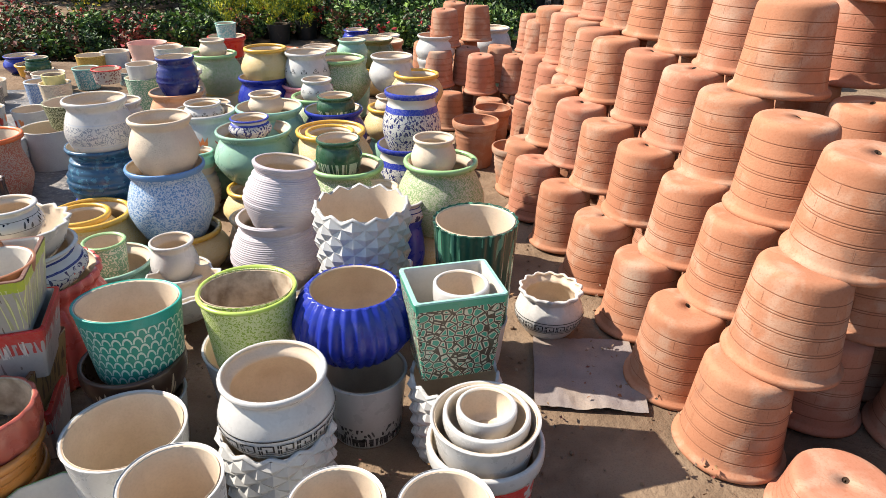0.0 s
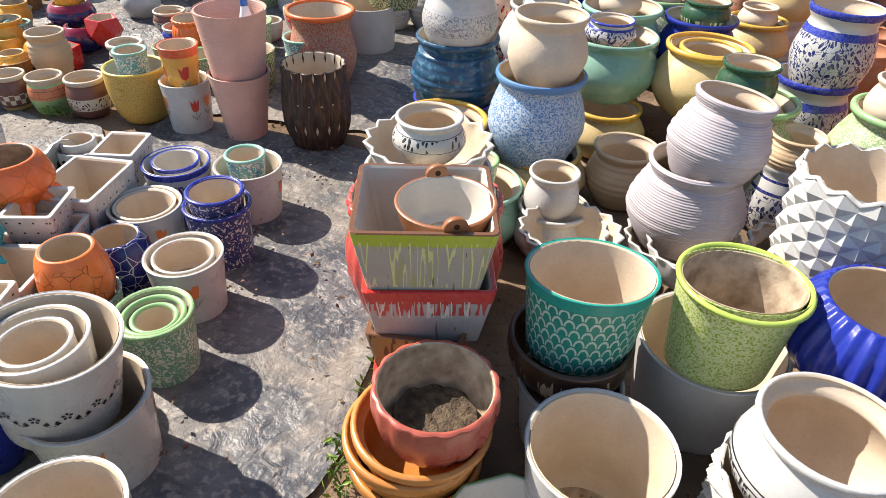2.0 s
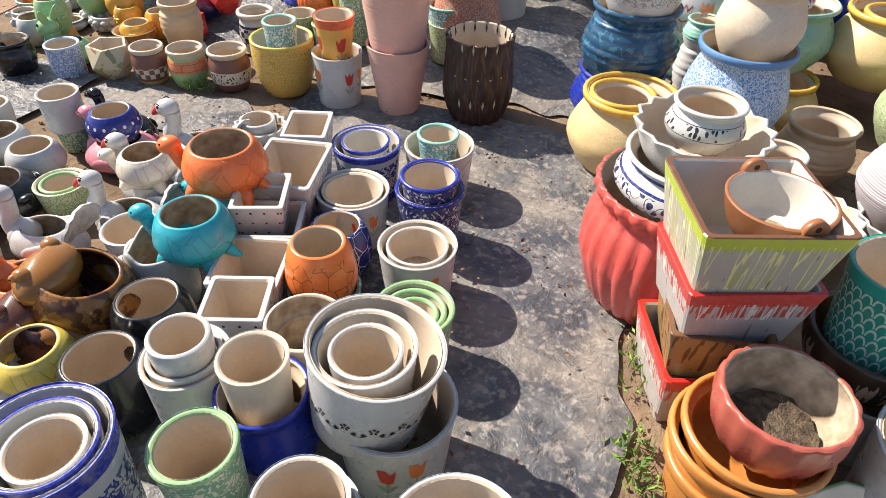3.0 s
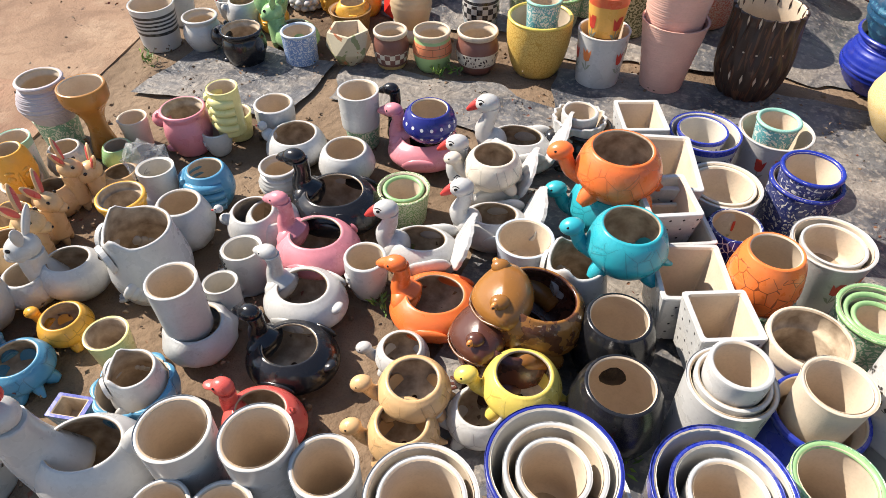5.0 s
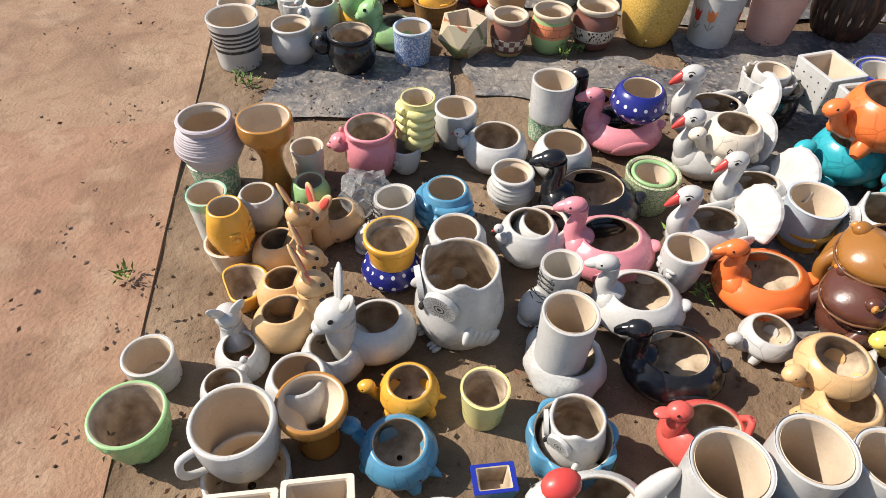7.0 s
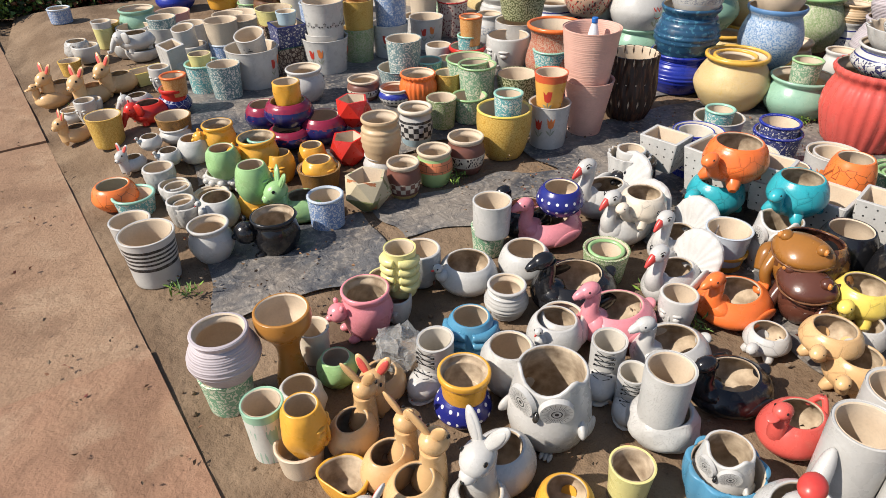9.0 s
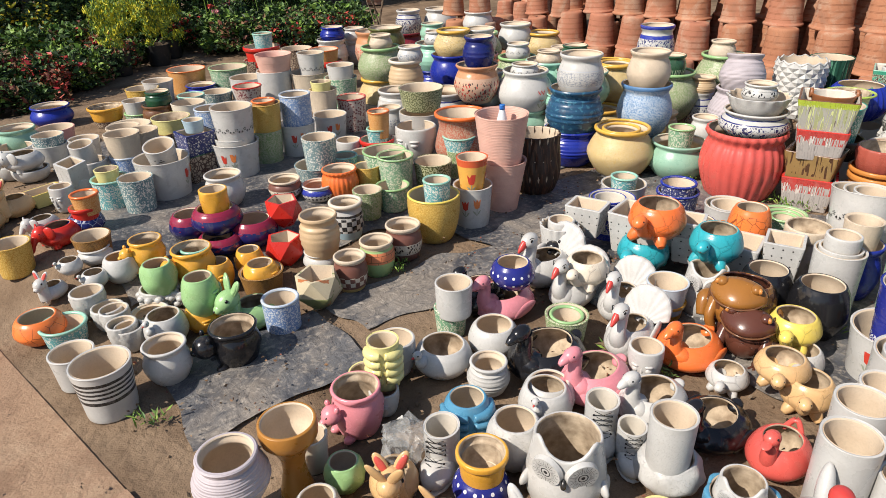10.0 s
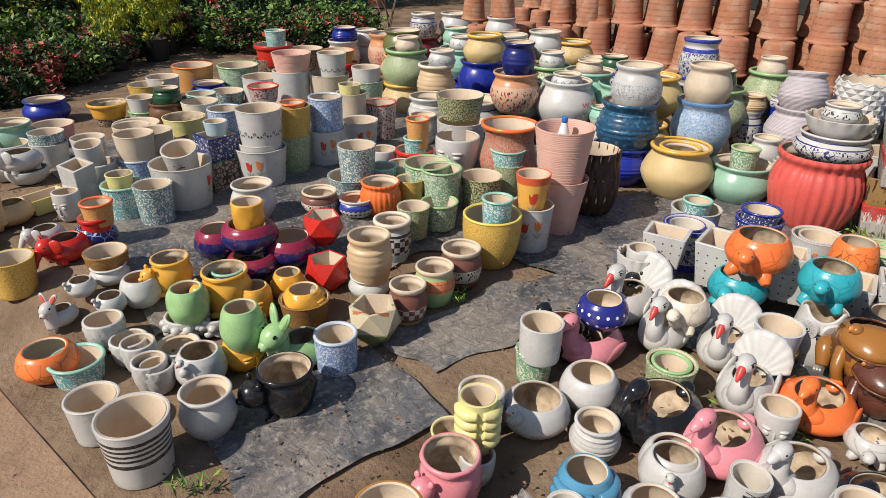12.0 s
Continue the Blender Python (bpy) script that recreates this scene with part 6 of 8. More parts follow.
pot("white_cup", 0.363, 1.974, 0.445, 0.081, 0.120)
pot("white_ruffle_handi", -0.029, 2.596, 0.000, 0.179, 0.240)
facet_pot(-0.014, 2.422, 0.233, 0.172, 0.373)
pot("white_scale", 0.385, 2.400, 0.000, 0.130, 0.180)
pot("malachite", 0.385, 2.400, 0.150, 0.146, 0.420)
pot("white_ruffle_handi", 0.685, 2.625, 0.000, 0.125, 0.196)
pot("white_ruffle", -0.408, 2.545, 0.100, 0.162, 0.120)
pot("lilac_ring", -0.411, 2.630, 0.144, 0.147, 0.308)
pot("lilac_ring", -0.387, 2.633, 0.391, 0.120, 0.274, tx=-8)
pot("white_ruffle", -0.754, 2.458, 0.080, 0.139, 0.140)
pot("white_ruffle", -0.729, 2.421, 0.120, 0.160, 0.120)
pot("white_ruffle", -0.343, 2.490, 0.120, 0.156, 0.120)
pot("grey_ring", -0.654, 3.066, 0.000, 0.129, 0.244)
pot("white_handi", -0.821, 2.601, 0.000, 0.124, 0.200)
pot("white_handi", -0.834, 2.595, 0.140, 0.086, 0.192)
pot("redpot", -1.116, 2.159, 0.000, 0.223, 0.406)
pot("floral_navy", -1.101, 2.136, 0.364, 0.176, 0.155)
pot("white_ruffle", -1.099, 2.134, 0.488, 0.168, 0.114)
pot("floral_black", -1.099, 2.134, 0.550, 0.090, 0.118)
pot("yellow_handi", -1.344, 2.862, 0.000, 0.173, 0.312)
pot("yellow_handi", -1.373, 2.849, 0.143, 0.117, 0.169)
pot("sage_handi", -1.112, 2.584, 0.000, 0.174, 0.231)
pot("leo_green", -1.111, 2.583, 0.181, 0.083, 0.140)
pot("navy_ring", -1.428, 3.220, 0.000, 0.182, 0.248)
pot("blue_ring", -1.421, 3.209, 0.196, 0.174, 0.324)
pot("white_grey_handi", -1.408, 3.188, 0.457, 0.140, 0.282)
pot("yellow_handi", -0.964, 2.976, 0.000, 0.150, 0.206)
pot("woven", -1.000, 2.958, 0.165, 0.168, 0.355)
pot("cream_handi", -0.989, 2.963, 0.468, 0.131, 0.261)
pot("yellow_handi", -0.805, 3.482, 0.000, 0.149, 0.220)
pot("sage_handi", -0.853, 3.654, 0.200, 0.201, 0.280)
pot("floral", -0.869, 3.652, 0.430, 0.103, 0.112)
pot("yellow_handi", -0.445, 3.692, 0.180, 0.179, 0.300)
pot("yellow_handi", -0.441, 3.662, 0.330, 0.124, 0.150)
pot("green_handi", -0.263, 3.262, 0.085, 0.170, 0.360)
pot("fern", -0.297, 3.257, 0.392, 0.104, 0.181)
pot("yellow_handi", 0.187, 3.168, 0.000, 0.163, 0.225)
pot("green_handi", 0.197, 3.128, 0.194, 0.161, 0.337)
pot("cream_handi", 0.166, 3.125, 0.459, 0.093, 0.174)
pot("floral", -0.024, 3.621, 0.089, 0.158, 0.355)
pot("floral", 0.001, 3.624, 0.366, 0.138, 0.354)
pot("floral_navy", -0.089, 3.103, 0.000, 0.100, 0.294)
pot("grey_ring", -0.089, 3.103, 0.249, 0.098, 0.151)
pot("cobalt_handi", 0.062, 2.960, 0.000, 0.075, 0.331)
pot("floral_navy", 0.062, 2.960, 0.286, 0.074, 0.114)
pot("sage_handi", -0.241, 4.438, 0.000, 0.147, 0.242)
pot("yellow_handi", -0.241, 4.438, 0.197, 0.144, 0.223)
pot("cream_handi", -0.247, 4.437, 0.370, 0.089, 0.115)
pot("leo_terra", -2.213, 3.444, 0.083, 0.162, 0.371)
pot("cobalt_handi", -0.512, 4.044, 0.200, 0.171, 0.300)
pot("fern", -0.498, 4.046, 0.440, 0.106, 0.135)
pot("mint_handi", -0.872, 3.974, 0.180, 0.190, 0.340)
pot("cream_handi", -0.886, 3.972, 0.470, 0.092, 0.121)
pot("white_handi", -0.315, 4.953, 0.400, 0.147, 0.240)
pot("green_handi", -0.709, 5.032, 0.300, 0.180, 0.300)
pot("cobalt_handi", -1.189, 4.817, 0.200, 0.176, 0.300)
pot("yellow_handi", -1.162, 4.821, 0.450, 0.138, 0.244)
pot("floral_red", -1.489, 4.135, 0.270, 0.161, 0.280)
pot("navy_pot", -1.469, 4.137, 0.510, 0.110, 0.239)
pot("floral_navy", -1.588, 4.422, 0.000, 0.185, 0.320)
pot("leo_olive", -2.099, 4.020, 0.348, 0.158, 0.146)
pot("white_bead", -2.194, 3.897, 0.130, 0.152, 0.237)
pot("white_ring", -1.157, 3.611, 0.000, 0.079, 0.286)
pot("mint_handi", -1.157, 3.611, 0.241, 0.077, 0.119)
pot("yellow_handi", -0.746, 6.515, 0.000, 0.192, 0.254)
pot("dkgreen_handi", -0.746, 6.515, 0.209, 0.188, 0.291)
pot("terra_up", 0.295, 4.596, 0.000, 0.153, 0.307)
pot("terra_vase", 0.664, 5.370, 0.000, 0.168, 0.237)
pot("terra_up", 0.547, 4.225, 0.000, 0.134, 0.258)
pot("terra_up", 0.921, 4.878, 0.250, 0.152, 0.300)
pot("terra_up", 1.302, 5.834, 0.550, 0.145, 0.300)
pot("terra_up", 0.398, 4.957, 0.000, 0.132, 0.300)

# middle far
pot("sage_handi", -1.219, 3.880, 0.000, 0.175, 0.220)
pot("tulip_ball", -1.221, 3.883, 0.180, 0.175, 0.326)
pot("white_flower_handi", -1.225, 3.889, 0.446, 0.102, 0.103)
pot("black_handi", -1.326, 4.198, 0.000, 0.154, 0.220)
pot("white_flower_handi", -1.325, 4.196, 0.170, 0.126, 0.295)
pot("white_ring", -2.042, 4.416, 0.130, 0.140, 0.273)
pot("sand_stripe", -1.735, 4.725, 0.250, 0.130, 0.289)
pot("white_grey_handi", -1.712, 4.686, 0.499, 0.094, 0.143)
pot("yellow_handi", -1.692, 5.183, 0.000, 0.164, 0.320)
pot("green_handi", -1.683, 5.168, 0.270, 0.161, 0.311)
pot("cream_handi", -1.678, 5.160, 0.541, 0.091, 0.135)
pot("navy_ring", -0.957, 5.365, 0.000, 0.184, 0.265)
pot("mint_handi", -0.957, 5.365, 0.220, 0.181, 0.280)
pot("white_flower_handi", -0.946, 5.347, 0.460, 0.108, 0.142)
pot("mint_handi", -0.749, 5.667, 0.000, 0.116, 0.489)
pot("sage_handi", -0.749, 5.667, 0.444, 0.113, 0.176)
pot("white_grey_handi", -0.885, 4.823, 0.000, 0.182, 0.228)
pot("pink_handi", -0.885, 4.823, 0.183, 0.179, 0.277)
pot("white_flower_handi", -0.881, 4.817, 0.410, 0.142, 0.264)
pot("floral_navy", -0.090, 5.751, 0.000, 0.149, 0.479)
pot("white_handi", -0.090, 5.751, 0.434, 0.146, 0.226)
pot("cobalt_handi", -0.729, 4.490, 0.000, 0.164, 0.255)
pot("green_handi", -0.729, 4.490, 0.210, 0.161, 0.250)
pot("white_flower_handi", -0.726, 4.485, 0.410, 0.097, 0.156)
pot("white_ring", -0.120, 4.780, 0.000, 0.148, 0.379)
pot("yellow_handi", -0.120, 4.780, 0.334, 0.146, 0.226)
pot("mint_handi", 0.327, 6.938, 0.000, 0.185, 0.324)
pot("white_handi", 0.327, 6.938, 0.279, 0.181, 0.281)
pot("black_handi", -0.083, 7.130, 0.000, 0.260, 0.320)
pot("floral_navy", -0.051, 7.070, 0.290, 0.144, 0.276)
pot("floral_red", -0.696, 6.889, 0.000, 0.183, 0.420)
pot("white_grey_handi", -0.719, 7.230, 0.000, 0.122, 0.280)
pot("white_handi", -0.719, 7.230, 0.235, 0.119, 0.185)
pot("white_ring", -1.050, 7.187, 0.000, 0.164, 0.340)
pot("navy_ring", -1.038, 7.166, 0.310, 0.127, 0.162)
pot("white_grey_handi", -2.211, 4.263, 0.130, 0.090, 0.200)

# left cluster
pot("leo_orange", -2.865, 6.689, 0.130, 0.174, 0.216)
pot("leo_green", -2.556, 6.449, 0.130, 0.177, 0.222)
pot("cobalt_handi", -2.854, 6.386, 0.130, 0.134, 0.117)
pot("leo_grey", -2.844, 6.019, 0.130, 0.133, 0.116)
pot("white_tube", -2.595, 5.908, 0.130, 0.152, 0.218)
pot("leo_red", -2.762, 5.513, 0.257, 0.116, 0.109)
pot("white_tube", -2.452, 5.659, 0.130, 0.147, 0.291)
pot("blush", -2.445, 5.647, 0.257, 0.154, 0.298)
pot("cream_cyl", -2.201, 5.504, 0.130, 0.162, 0.263)
pot("white_flower", -2.185, 5.476, 0.320, 0.116, 0.235)
pot("red_bowl", -1.541, 6.395, 0.000, 0.149, 0.280)
pot("leo_orange", -1.560, 6.426, 0.220, 0.150, 0.168)
pot("leo_dark", -2.172, 6.600, 0.130, 0.157, 0.218)
pot("red_bowl", -2.150, 6.566, 0.294, 0.177, 0.181)
pot("leo_teal", -2.135, 6.541, 0.429, 0.095, 0.165)
pot("leo_dark", -1.455, 7.266, 0.000, 0.177, 0.280)
pot("leo_sage", -2.175, 5.014, 0.130, 0.132, 0.291)
pot("white_cyl", -2.171, 5.008, 0.348, 0.110, 0.171)
pot("white_cyl", -2.586, 4.604, 0.130, 0.126, 0.155)
pot("cream_cyl", -2.569, 4.578, 0.239, 0.102, 0.226)
pot("yellow_cyl", -2.574, 4.586, 0.419, 0.075, 0.099)
pot("tulip", -2.927, 4.315, 0.130, 0.125, 0.215)
pot("leo_sky", -2.918, 4.303, 0.272, 0.102, 0.266)
pot("leo_red", -2.358, 4.547, 0.130, 0.110, 0.249)
pot("tulip", -2.639, 4.374, 0.130, 0.118, 0.205)
pot("green_cyl", -3.149, 4.305, 0.130, 0.106, 0.215)
pot("mustard_cyl", -3.140, 4.293, 0.290, 0.102, 0.228)
pot("leo_orange", -3.139, 4.298, 0.445, 0.076, 0.091)
pot("tulip", -3.397, 4.207, 0.130, 0.145, 0.214)
pot("white_tube", -3.396, 4.209, 0.262, 0.121, 0.109)
pot("white_flower", -3.389, 4.199, 0.317, 0.128, 0.242)
pot("leo_sky", -3.174, 5.262, 0.130, 0.118, 0.178)
pot("cream_plain", -3.258, 5.495, 0.130, 0.128, 0.192)
pot("brown_pot", -3.439, 5.654, 0.130, 0.119, 0.182)
pot("dkgreen_bowl", -3.429, 5.638, 0.267, 0.092, 0.145)
pot("white_cyl", -3.207, 6.430, 0.130, 0.131, 0.200)
pot("yellow_cyl", -3.531, 5.026, 0.230, 0.132, 0.126)
pot("blue_cyl", -3.594, 4.315, 0.421, 0.064, 0.073)
pot("tulip", -3.858, 4.158, 0.130, 0.157, 0.227)
pot("printed_cup", -3.835, 4.174, 0.289, 0.089, 0.150, rz=245, tx=4, ty=16)
pot("leo_grey", -4.050, 4.010, 0.130, 0.093, 0.195)
pot("cream_cyl", -3.808, 4.725, 0.130, 0.104, 0.255)
pot("leo_grey", -3.071, 3.791, 0.130, 0.133, 0.096)
pot("leo_grey", -3.048, 3.763, 0.171, 0.106, 0.226)
pot("white_cup", -2.713, 4.010, 0.130, 0.084, 0.121)
pot("leo_teal", -2.904, 3.733, 0.130, 0.081, 0.128)
pot("white_cup", -2.753, 3.760, 0.130, 0.083, 0.109)
pot("red_bowl", -2.570, 3.883, 0.130, 0.116, 0.127)
pot("leo_teal", -2.565, 3.876, 0.212, 0.073, 0.116)
pot("leo_orange", -2.557, 3.864, 0.273, 0.072, 0.170)
pot("white_face", -2.374, 3.714, 0.129, 0.133, 0.214, rz=205)
pot("blush", -2.327, 2.926, 0.000, 0.135, 0.302)
pot("blush", -2.334, 2.936, 0.128, 0.151, 0.437)
pot("tulip", -2.596, 2.878, 0.000, 0.110, 0.236)
pot("tulip_cup", -2.598, 2.881, 0.136, 0.087, 0.256)
pot("brown_ridge", -1.988, 2.994, 0.000, 0.138, 0.375)
pot("green_cyl", -2.273, 3.381, 0.067, 0.101, 0.178)
pot("leo_teal", -2.277, 3.384, 0.186, 0.104, 0.144)
pot("leo_green", -2.731, 3.546, 0.106, 0.133, 0.190)
pot("leo_green", -2.752, 3.399, 0.071, 0.110, 0.236)
pot("leo_olive", -2.543, 3.309, 0.048, 0.117, 0.199)
pot("mustard_cup", -2.869, 2.873, 0.000, 0.138, 0.256)
pot("leo_teal", -2.857, 2.857, 0.159, 0.074, 0.177)
pot("leo_green", -2.857, 3.283, 0.042, 0.099, 0.140)
pot("green_cyl", -3.031, 3.277, 0.040, 0.084, 0.160)
pot("orange_cyl", -3.067, 3.513, 0.099, 0.101, 0.172)
pot("mustard_cyl", -2.886, 3.498, 0.096, 0.079, 0.154)
pot("blue_dot", -3.193, 3.554, 0.108, 0.093, 0.091)
pot("brown_band", -3.344, 3.660, 0.125, 0.091, 0.113)
pot("check", -3.226, 3.182, 0.000, 0.086, 0.216)
pot("white_handi", -3.502, 2.968, 0.000, 0.084, 0.100)
pot("sand_ring", -3.498, 2.963, 0.070, 0.092, 0.222)
pot("brown_check", -3.491, 2.699, 0.000, 0.076, 0.171)
pot("orange_green", -3.314, 2.747, 0.000, 0.083, 0.176)
pot("brown_band", -3.121, 2.800, 0.000, 0.090, 0.184)
pot("white_handi", -3.652, 3.772, 0.130, 0.103, 0.182)
pot("maroon_bowl", -3.861, 3.352, 0.059, 0.088, 0.099)
pot("maroon_bowl", -3.939, 3.530, 0.103, 0.078, 0.133)
pot("maroon_bowl", -3.831, 3.426, 0.147, 0.096, 0.127)
pot("orange_small", -3.827, 3.423, 0.224, 0.070, 0.148)
pot("maroon_bowl", -3.681, 3.343, 0.057, 0.091, 0.139)
pot("leo_sky", -3.891, 2.592, 0.000, 0.078, 0.151)
pot("mint_cyl", -4.036, 3.237, 0.031, 0.073, 0.100)
pot("leo_teal", -4.024, 3.222, 0.087, 0.068, 0.103)
pot("amber_lump", -3.972, 3.094, 0.000, 0.053, 0.150)
pot("basket", -3.819, 2.962, 0.000, 0.104, 0.100)
pot("amber_lump", -3.812, 2.980, 0.030, 0.063, 0.100)
pot("amber_lump", -3.803, 3.132, 0.000, 0.054, 0.140)
pot("white_bubble", -4.241, 3.148, 0.000, 0.077, 0.088)
pot("green_lump", -4.225, 3.127, 0.058, 0.060, 0.155)
pot("white_bubble", -4.135, 3.099, 0.000, 0.078, 0.081)
pot("amber_lump", -4.157, 2.815, 0.000, 0.056, 0.110)
pot("green_face", -4.145, 2.799, 0.080, 0.059, 0.176)
pot("white_dimple", -4.451, 3.017, 0.000, 0.060, 0.119)
pot("white_dimple", -4.437, 2.861, 0.000, 0.058, 0.103)
bird(-4.309, 2.800, 0.000, 0.066, 0.175, 215, "white", "white")
pot("stripe", -4.600, 2.517, 0.000, 0.104, 0.200)
pot("white_cyl", -4.660, 2.759, 0.000, 0.082, 0.139)
pot("orange_bowl", -4.716, 3.180, 0.000, 0.076, 0.113)
pot("leo_teal", -4.639, 3.095, 0.000, 0.093, 0.089)
pot("white_dimple", -4.511, 3.211, 0.023, 0.071, 0.119)
pot("white_dimple", -4.464, 3.087, 0.000, 0.067, 0.102)
pot("white_dimple", -4.455, 2.877, 0.000, 0.059, 0.122)
pot("white_ring", -4.319, 3.012, 0.000, 0.081, 0.056)
pot("white_ball", -4.328, 3.370, 0.064, 0.061, 0.123)
pot("basket", -4.385, 3.600, 0.117, 0.089, 0.112)
pot("white_handi", -4.394, 3.559, 0.109, 0.072, 0.076)
pot("mustard_cyl", -4.708, 3.747, 0.081, 0.089, 0.155)
pot("navy_hex", -4.353, 3.910, 0.130, 0.069, 0.096)
pot("red_bowl", -4.345, 3.892, 0.185, 0.073, 0.092)
pot("leo_orange", -4.330, 3.883, 0.240, 0.069, 0.104)
pot("leo_teal", -4.148, 4.168, 0.130, 0.101, 0.173)
pot("yellow_cyl", -4.153, 4.171, 0.267, 0.065, 0.087)
pot("white_cyl", -4.270, 5.254, 0.130, 0.106, 0.137)
pot("leo_grey", -4.272, 5.253, 0.221, 0.100, 0.109)
pot("white_cup", -4.281, 4.470, 0.130, 0.080, 0.118)
pot("white_cup", -4.154, 4.611, 0.130, 0.096, 0.164)
pot("white_tube", -4.172, 4.607, 0.280, 0.071, 0.127, tx=6, ty=-8)
pot("white_face", -4.381, 4.297, 0.130, 0.062, 0.146, rz=220)
pot("white_face", -4.804, 4.142, 0.071, 0.056, 0.127, rz=235)
pot("white_rough_ball", -4.832, 5.207, 0.126, 0.064, 0.127)
pot("yellow_cyl", -4.659, 5.416, 0.130, 0.064, 0.137)
pot("white_cyl", -4.659, 5.416, 0.230, 0.068, 0.082)
pot("leo_sky", -3.958, 4.561, 0.130, 0.096, 0.164)
pot("cream_cyl", -3.958, 4.561, 0.248, 0.105, 0.182)
pot("white_cyl", -4.095, 5.049, 0.130, 0.096, 0.184)
pot("cream_cyl", -3.846, 5.038, 0.130, 0.110, 0.217)
pot("sage_bowl", -4.412, 5.605, 0.130, 0.126, 0.200)
pot("white_cup", -4.464, 5.400, 0.130, 0.119, 0.127)
pot("mustard_cyl", -4.618, 5.519, 0.130, 0.076, 0.146)
pot("white_cup", -4.536, 5.113, 0.130, 0.083, 0.091)
pot("white_cup", -4.782, 5.118, 0.130, 0.085, 0.109)
pot("mustard_cyl", -4.889, 4.989, 0.099, 0.071, 0.091)
pot("leo_sky", -4.968, 6.339, 0.130, 0.087, 0.109)
pot("cobalt_handi", -4.087, 6.321, 0.130, 0.145, 0.160)
pot("pinkplain", -4.165, 5.671, 0.130, 0.127, 0.137)
pot("amber_bowl", -3.749, 5.990, 0.185, 0.137, 0.100)
pot("leo_dark", -3.749, 5.990, 0.130, 0.109, 0.073)
pot("leo_green", -3.549, 5.808, 0.130, 0.114, 0.109)
pot("white_cyl", -3.558, 5.817, 0.203, 0.100, 0.127)
pot("mustard_cyl", -3.376, 6.308, 0.130, 0.137, 0.182)
pot("leo_teal", -3.130, 5.808, 0.130, 0.109, 0.173)
pot("cream_plain", -3.731, 5.380, 0.130, 0.146, 0.137)
pot("leo_orange", -4.760, 4.407, 0.108, 0.071, 0.073)
pot("white_cup", -4.783, 4.204, 0.085, 0.065, 0.091)
pot("white_handi", -4.896, 4.266, 0.042, 0.056, 0.073)

# animal cluster plain pots
pot("white_tube", -3.358, 2.096, 0.100, 0.077, 0.140)
pot("leo_sage", -3.362, 2.113, 0.000, 0.071, 0.120)
pot("polka", -3.066, 2.061, 0.135, 0.072, 0.112)
pot("green_cyl", -3.048, 1.764, 0.000, 0.088, 0.124)
pot("leo_green", -3.048, 1.764, 0.024, 0.068, 0.100)
pot("white_ball", -3.322, 1.892, 0.000, 0.076, 0.130)
pot("white_ring", -3.496, 1.727, 0.000, 0.069, 0.131)
pot("blue_fist", -3.700, 1.602, 0.000, 0.063, 0.155, rz=240)
pot("white_face", -3.852, 1.871, 0.000, 0.053, 0.100, rz=215)
pot("white_cup", -3.690, 2.034, 0.000, 0.075, 0.152)
pot("yellow_cyl", -3.848, 1.994, 0.000, 0.063, 0.100)
pot("yellow_fist", -3.813, 1.919, 0.080, 0.057, 0.180, rz=235)
pot("lilac_ring", -4.443, 1.717, 0.120, 0.084, 0.165)
pot("leo_sage", -4.455, 1.721, 0.000, 0.080, 0.130)
pot("goblet", -4.261, 1.726, 0.000, 0.085, 0.288)
pot("cream_plain", -4.168, 1.804, 0.000, 0.055, 0.126)
pot("green_lump", -4.134, 1.663, 0.000, 0.047, 0.103)
pot("white_rough_ball", -4.271, 1.566, 0.000, 0.053, 0.128)
pot("mint_drip", -4.386, 1.484, 0.000, 0.059, 0.191)
pot("cream_cyl", -4.320, 1.399, 0.000, 0.069, 0.087)
pot("amber_lump", -4.298, 1.391, 0.057, 0.047, 0.175)
pot("mug", -4.111, 0.776, 0.030, 0.092, 0.170, rz=222)
pot("white_tube", -4.089, 0.719, 0.000, 0.096, 0.080)
pot("green_cabbage", -4.371, 0.812, 0.000, 0.087, 0.131)
pot("white_tube", -4.402, 0.991, 0.000, 0.064, 0.096)
pot("white_rough_ball", -4.010, 0.925, 0.000, 0.063, 0.153)
pot("goblet", -3.960, 0.843, 0.000, 0.081, 0.177)
pot("yellow_cyl", -3.574, 0.943, 0.000, 0.060, 0.114)
pot("white_rough_ball", -3.370, 1.057, 0.000, 0.076, 0.112)
pot("white_bead", -3.391, 1.053, 0.093, 0.068, 0.183)
pot("white_face", -3.021, 1.406, 0.000, 0.063, 0.153, rz=205)
pot("white_ball", -3.405, 1.518, 0.000, 0.070, 0.120)
pot("white_rough_ball", -3.663, 1.413, 0.000, 0.069, 0.169)
pot("polka", -3.844, 1.366, 0.000, 0.064, 0.098)
pot("amber_bowl", -3.841, 1.365, 0.075, 0.077, 0.109)
pot("black_ball", -2.293, 1.360, 0.000, 0.082, 0.229)
pot("black_ball", -2.256, 1.160, 0.000, 0.086, 0.232)
pot("amber_bowl", -2.591, 1.620, 0.000, 0.084, 0.081)
pot("grey_cyl", -2.600, 1.617, 0.040, 0.087, 0.132)
pot("white_ruffle", -2.570, 2.256, 0.000, 0.094, 0.204)
pot("white_cup", -2.570, 2.246, 0.123, 0.064, 0.108)
pot("white_rough_ball", -3.957, 1.045, 0.000, 0.060, 0.108)
pot("sky_bowl", -3.382, 0.824, 0.000, 0.097, 0.141)

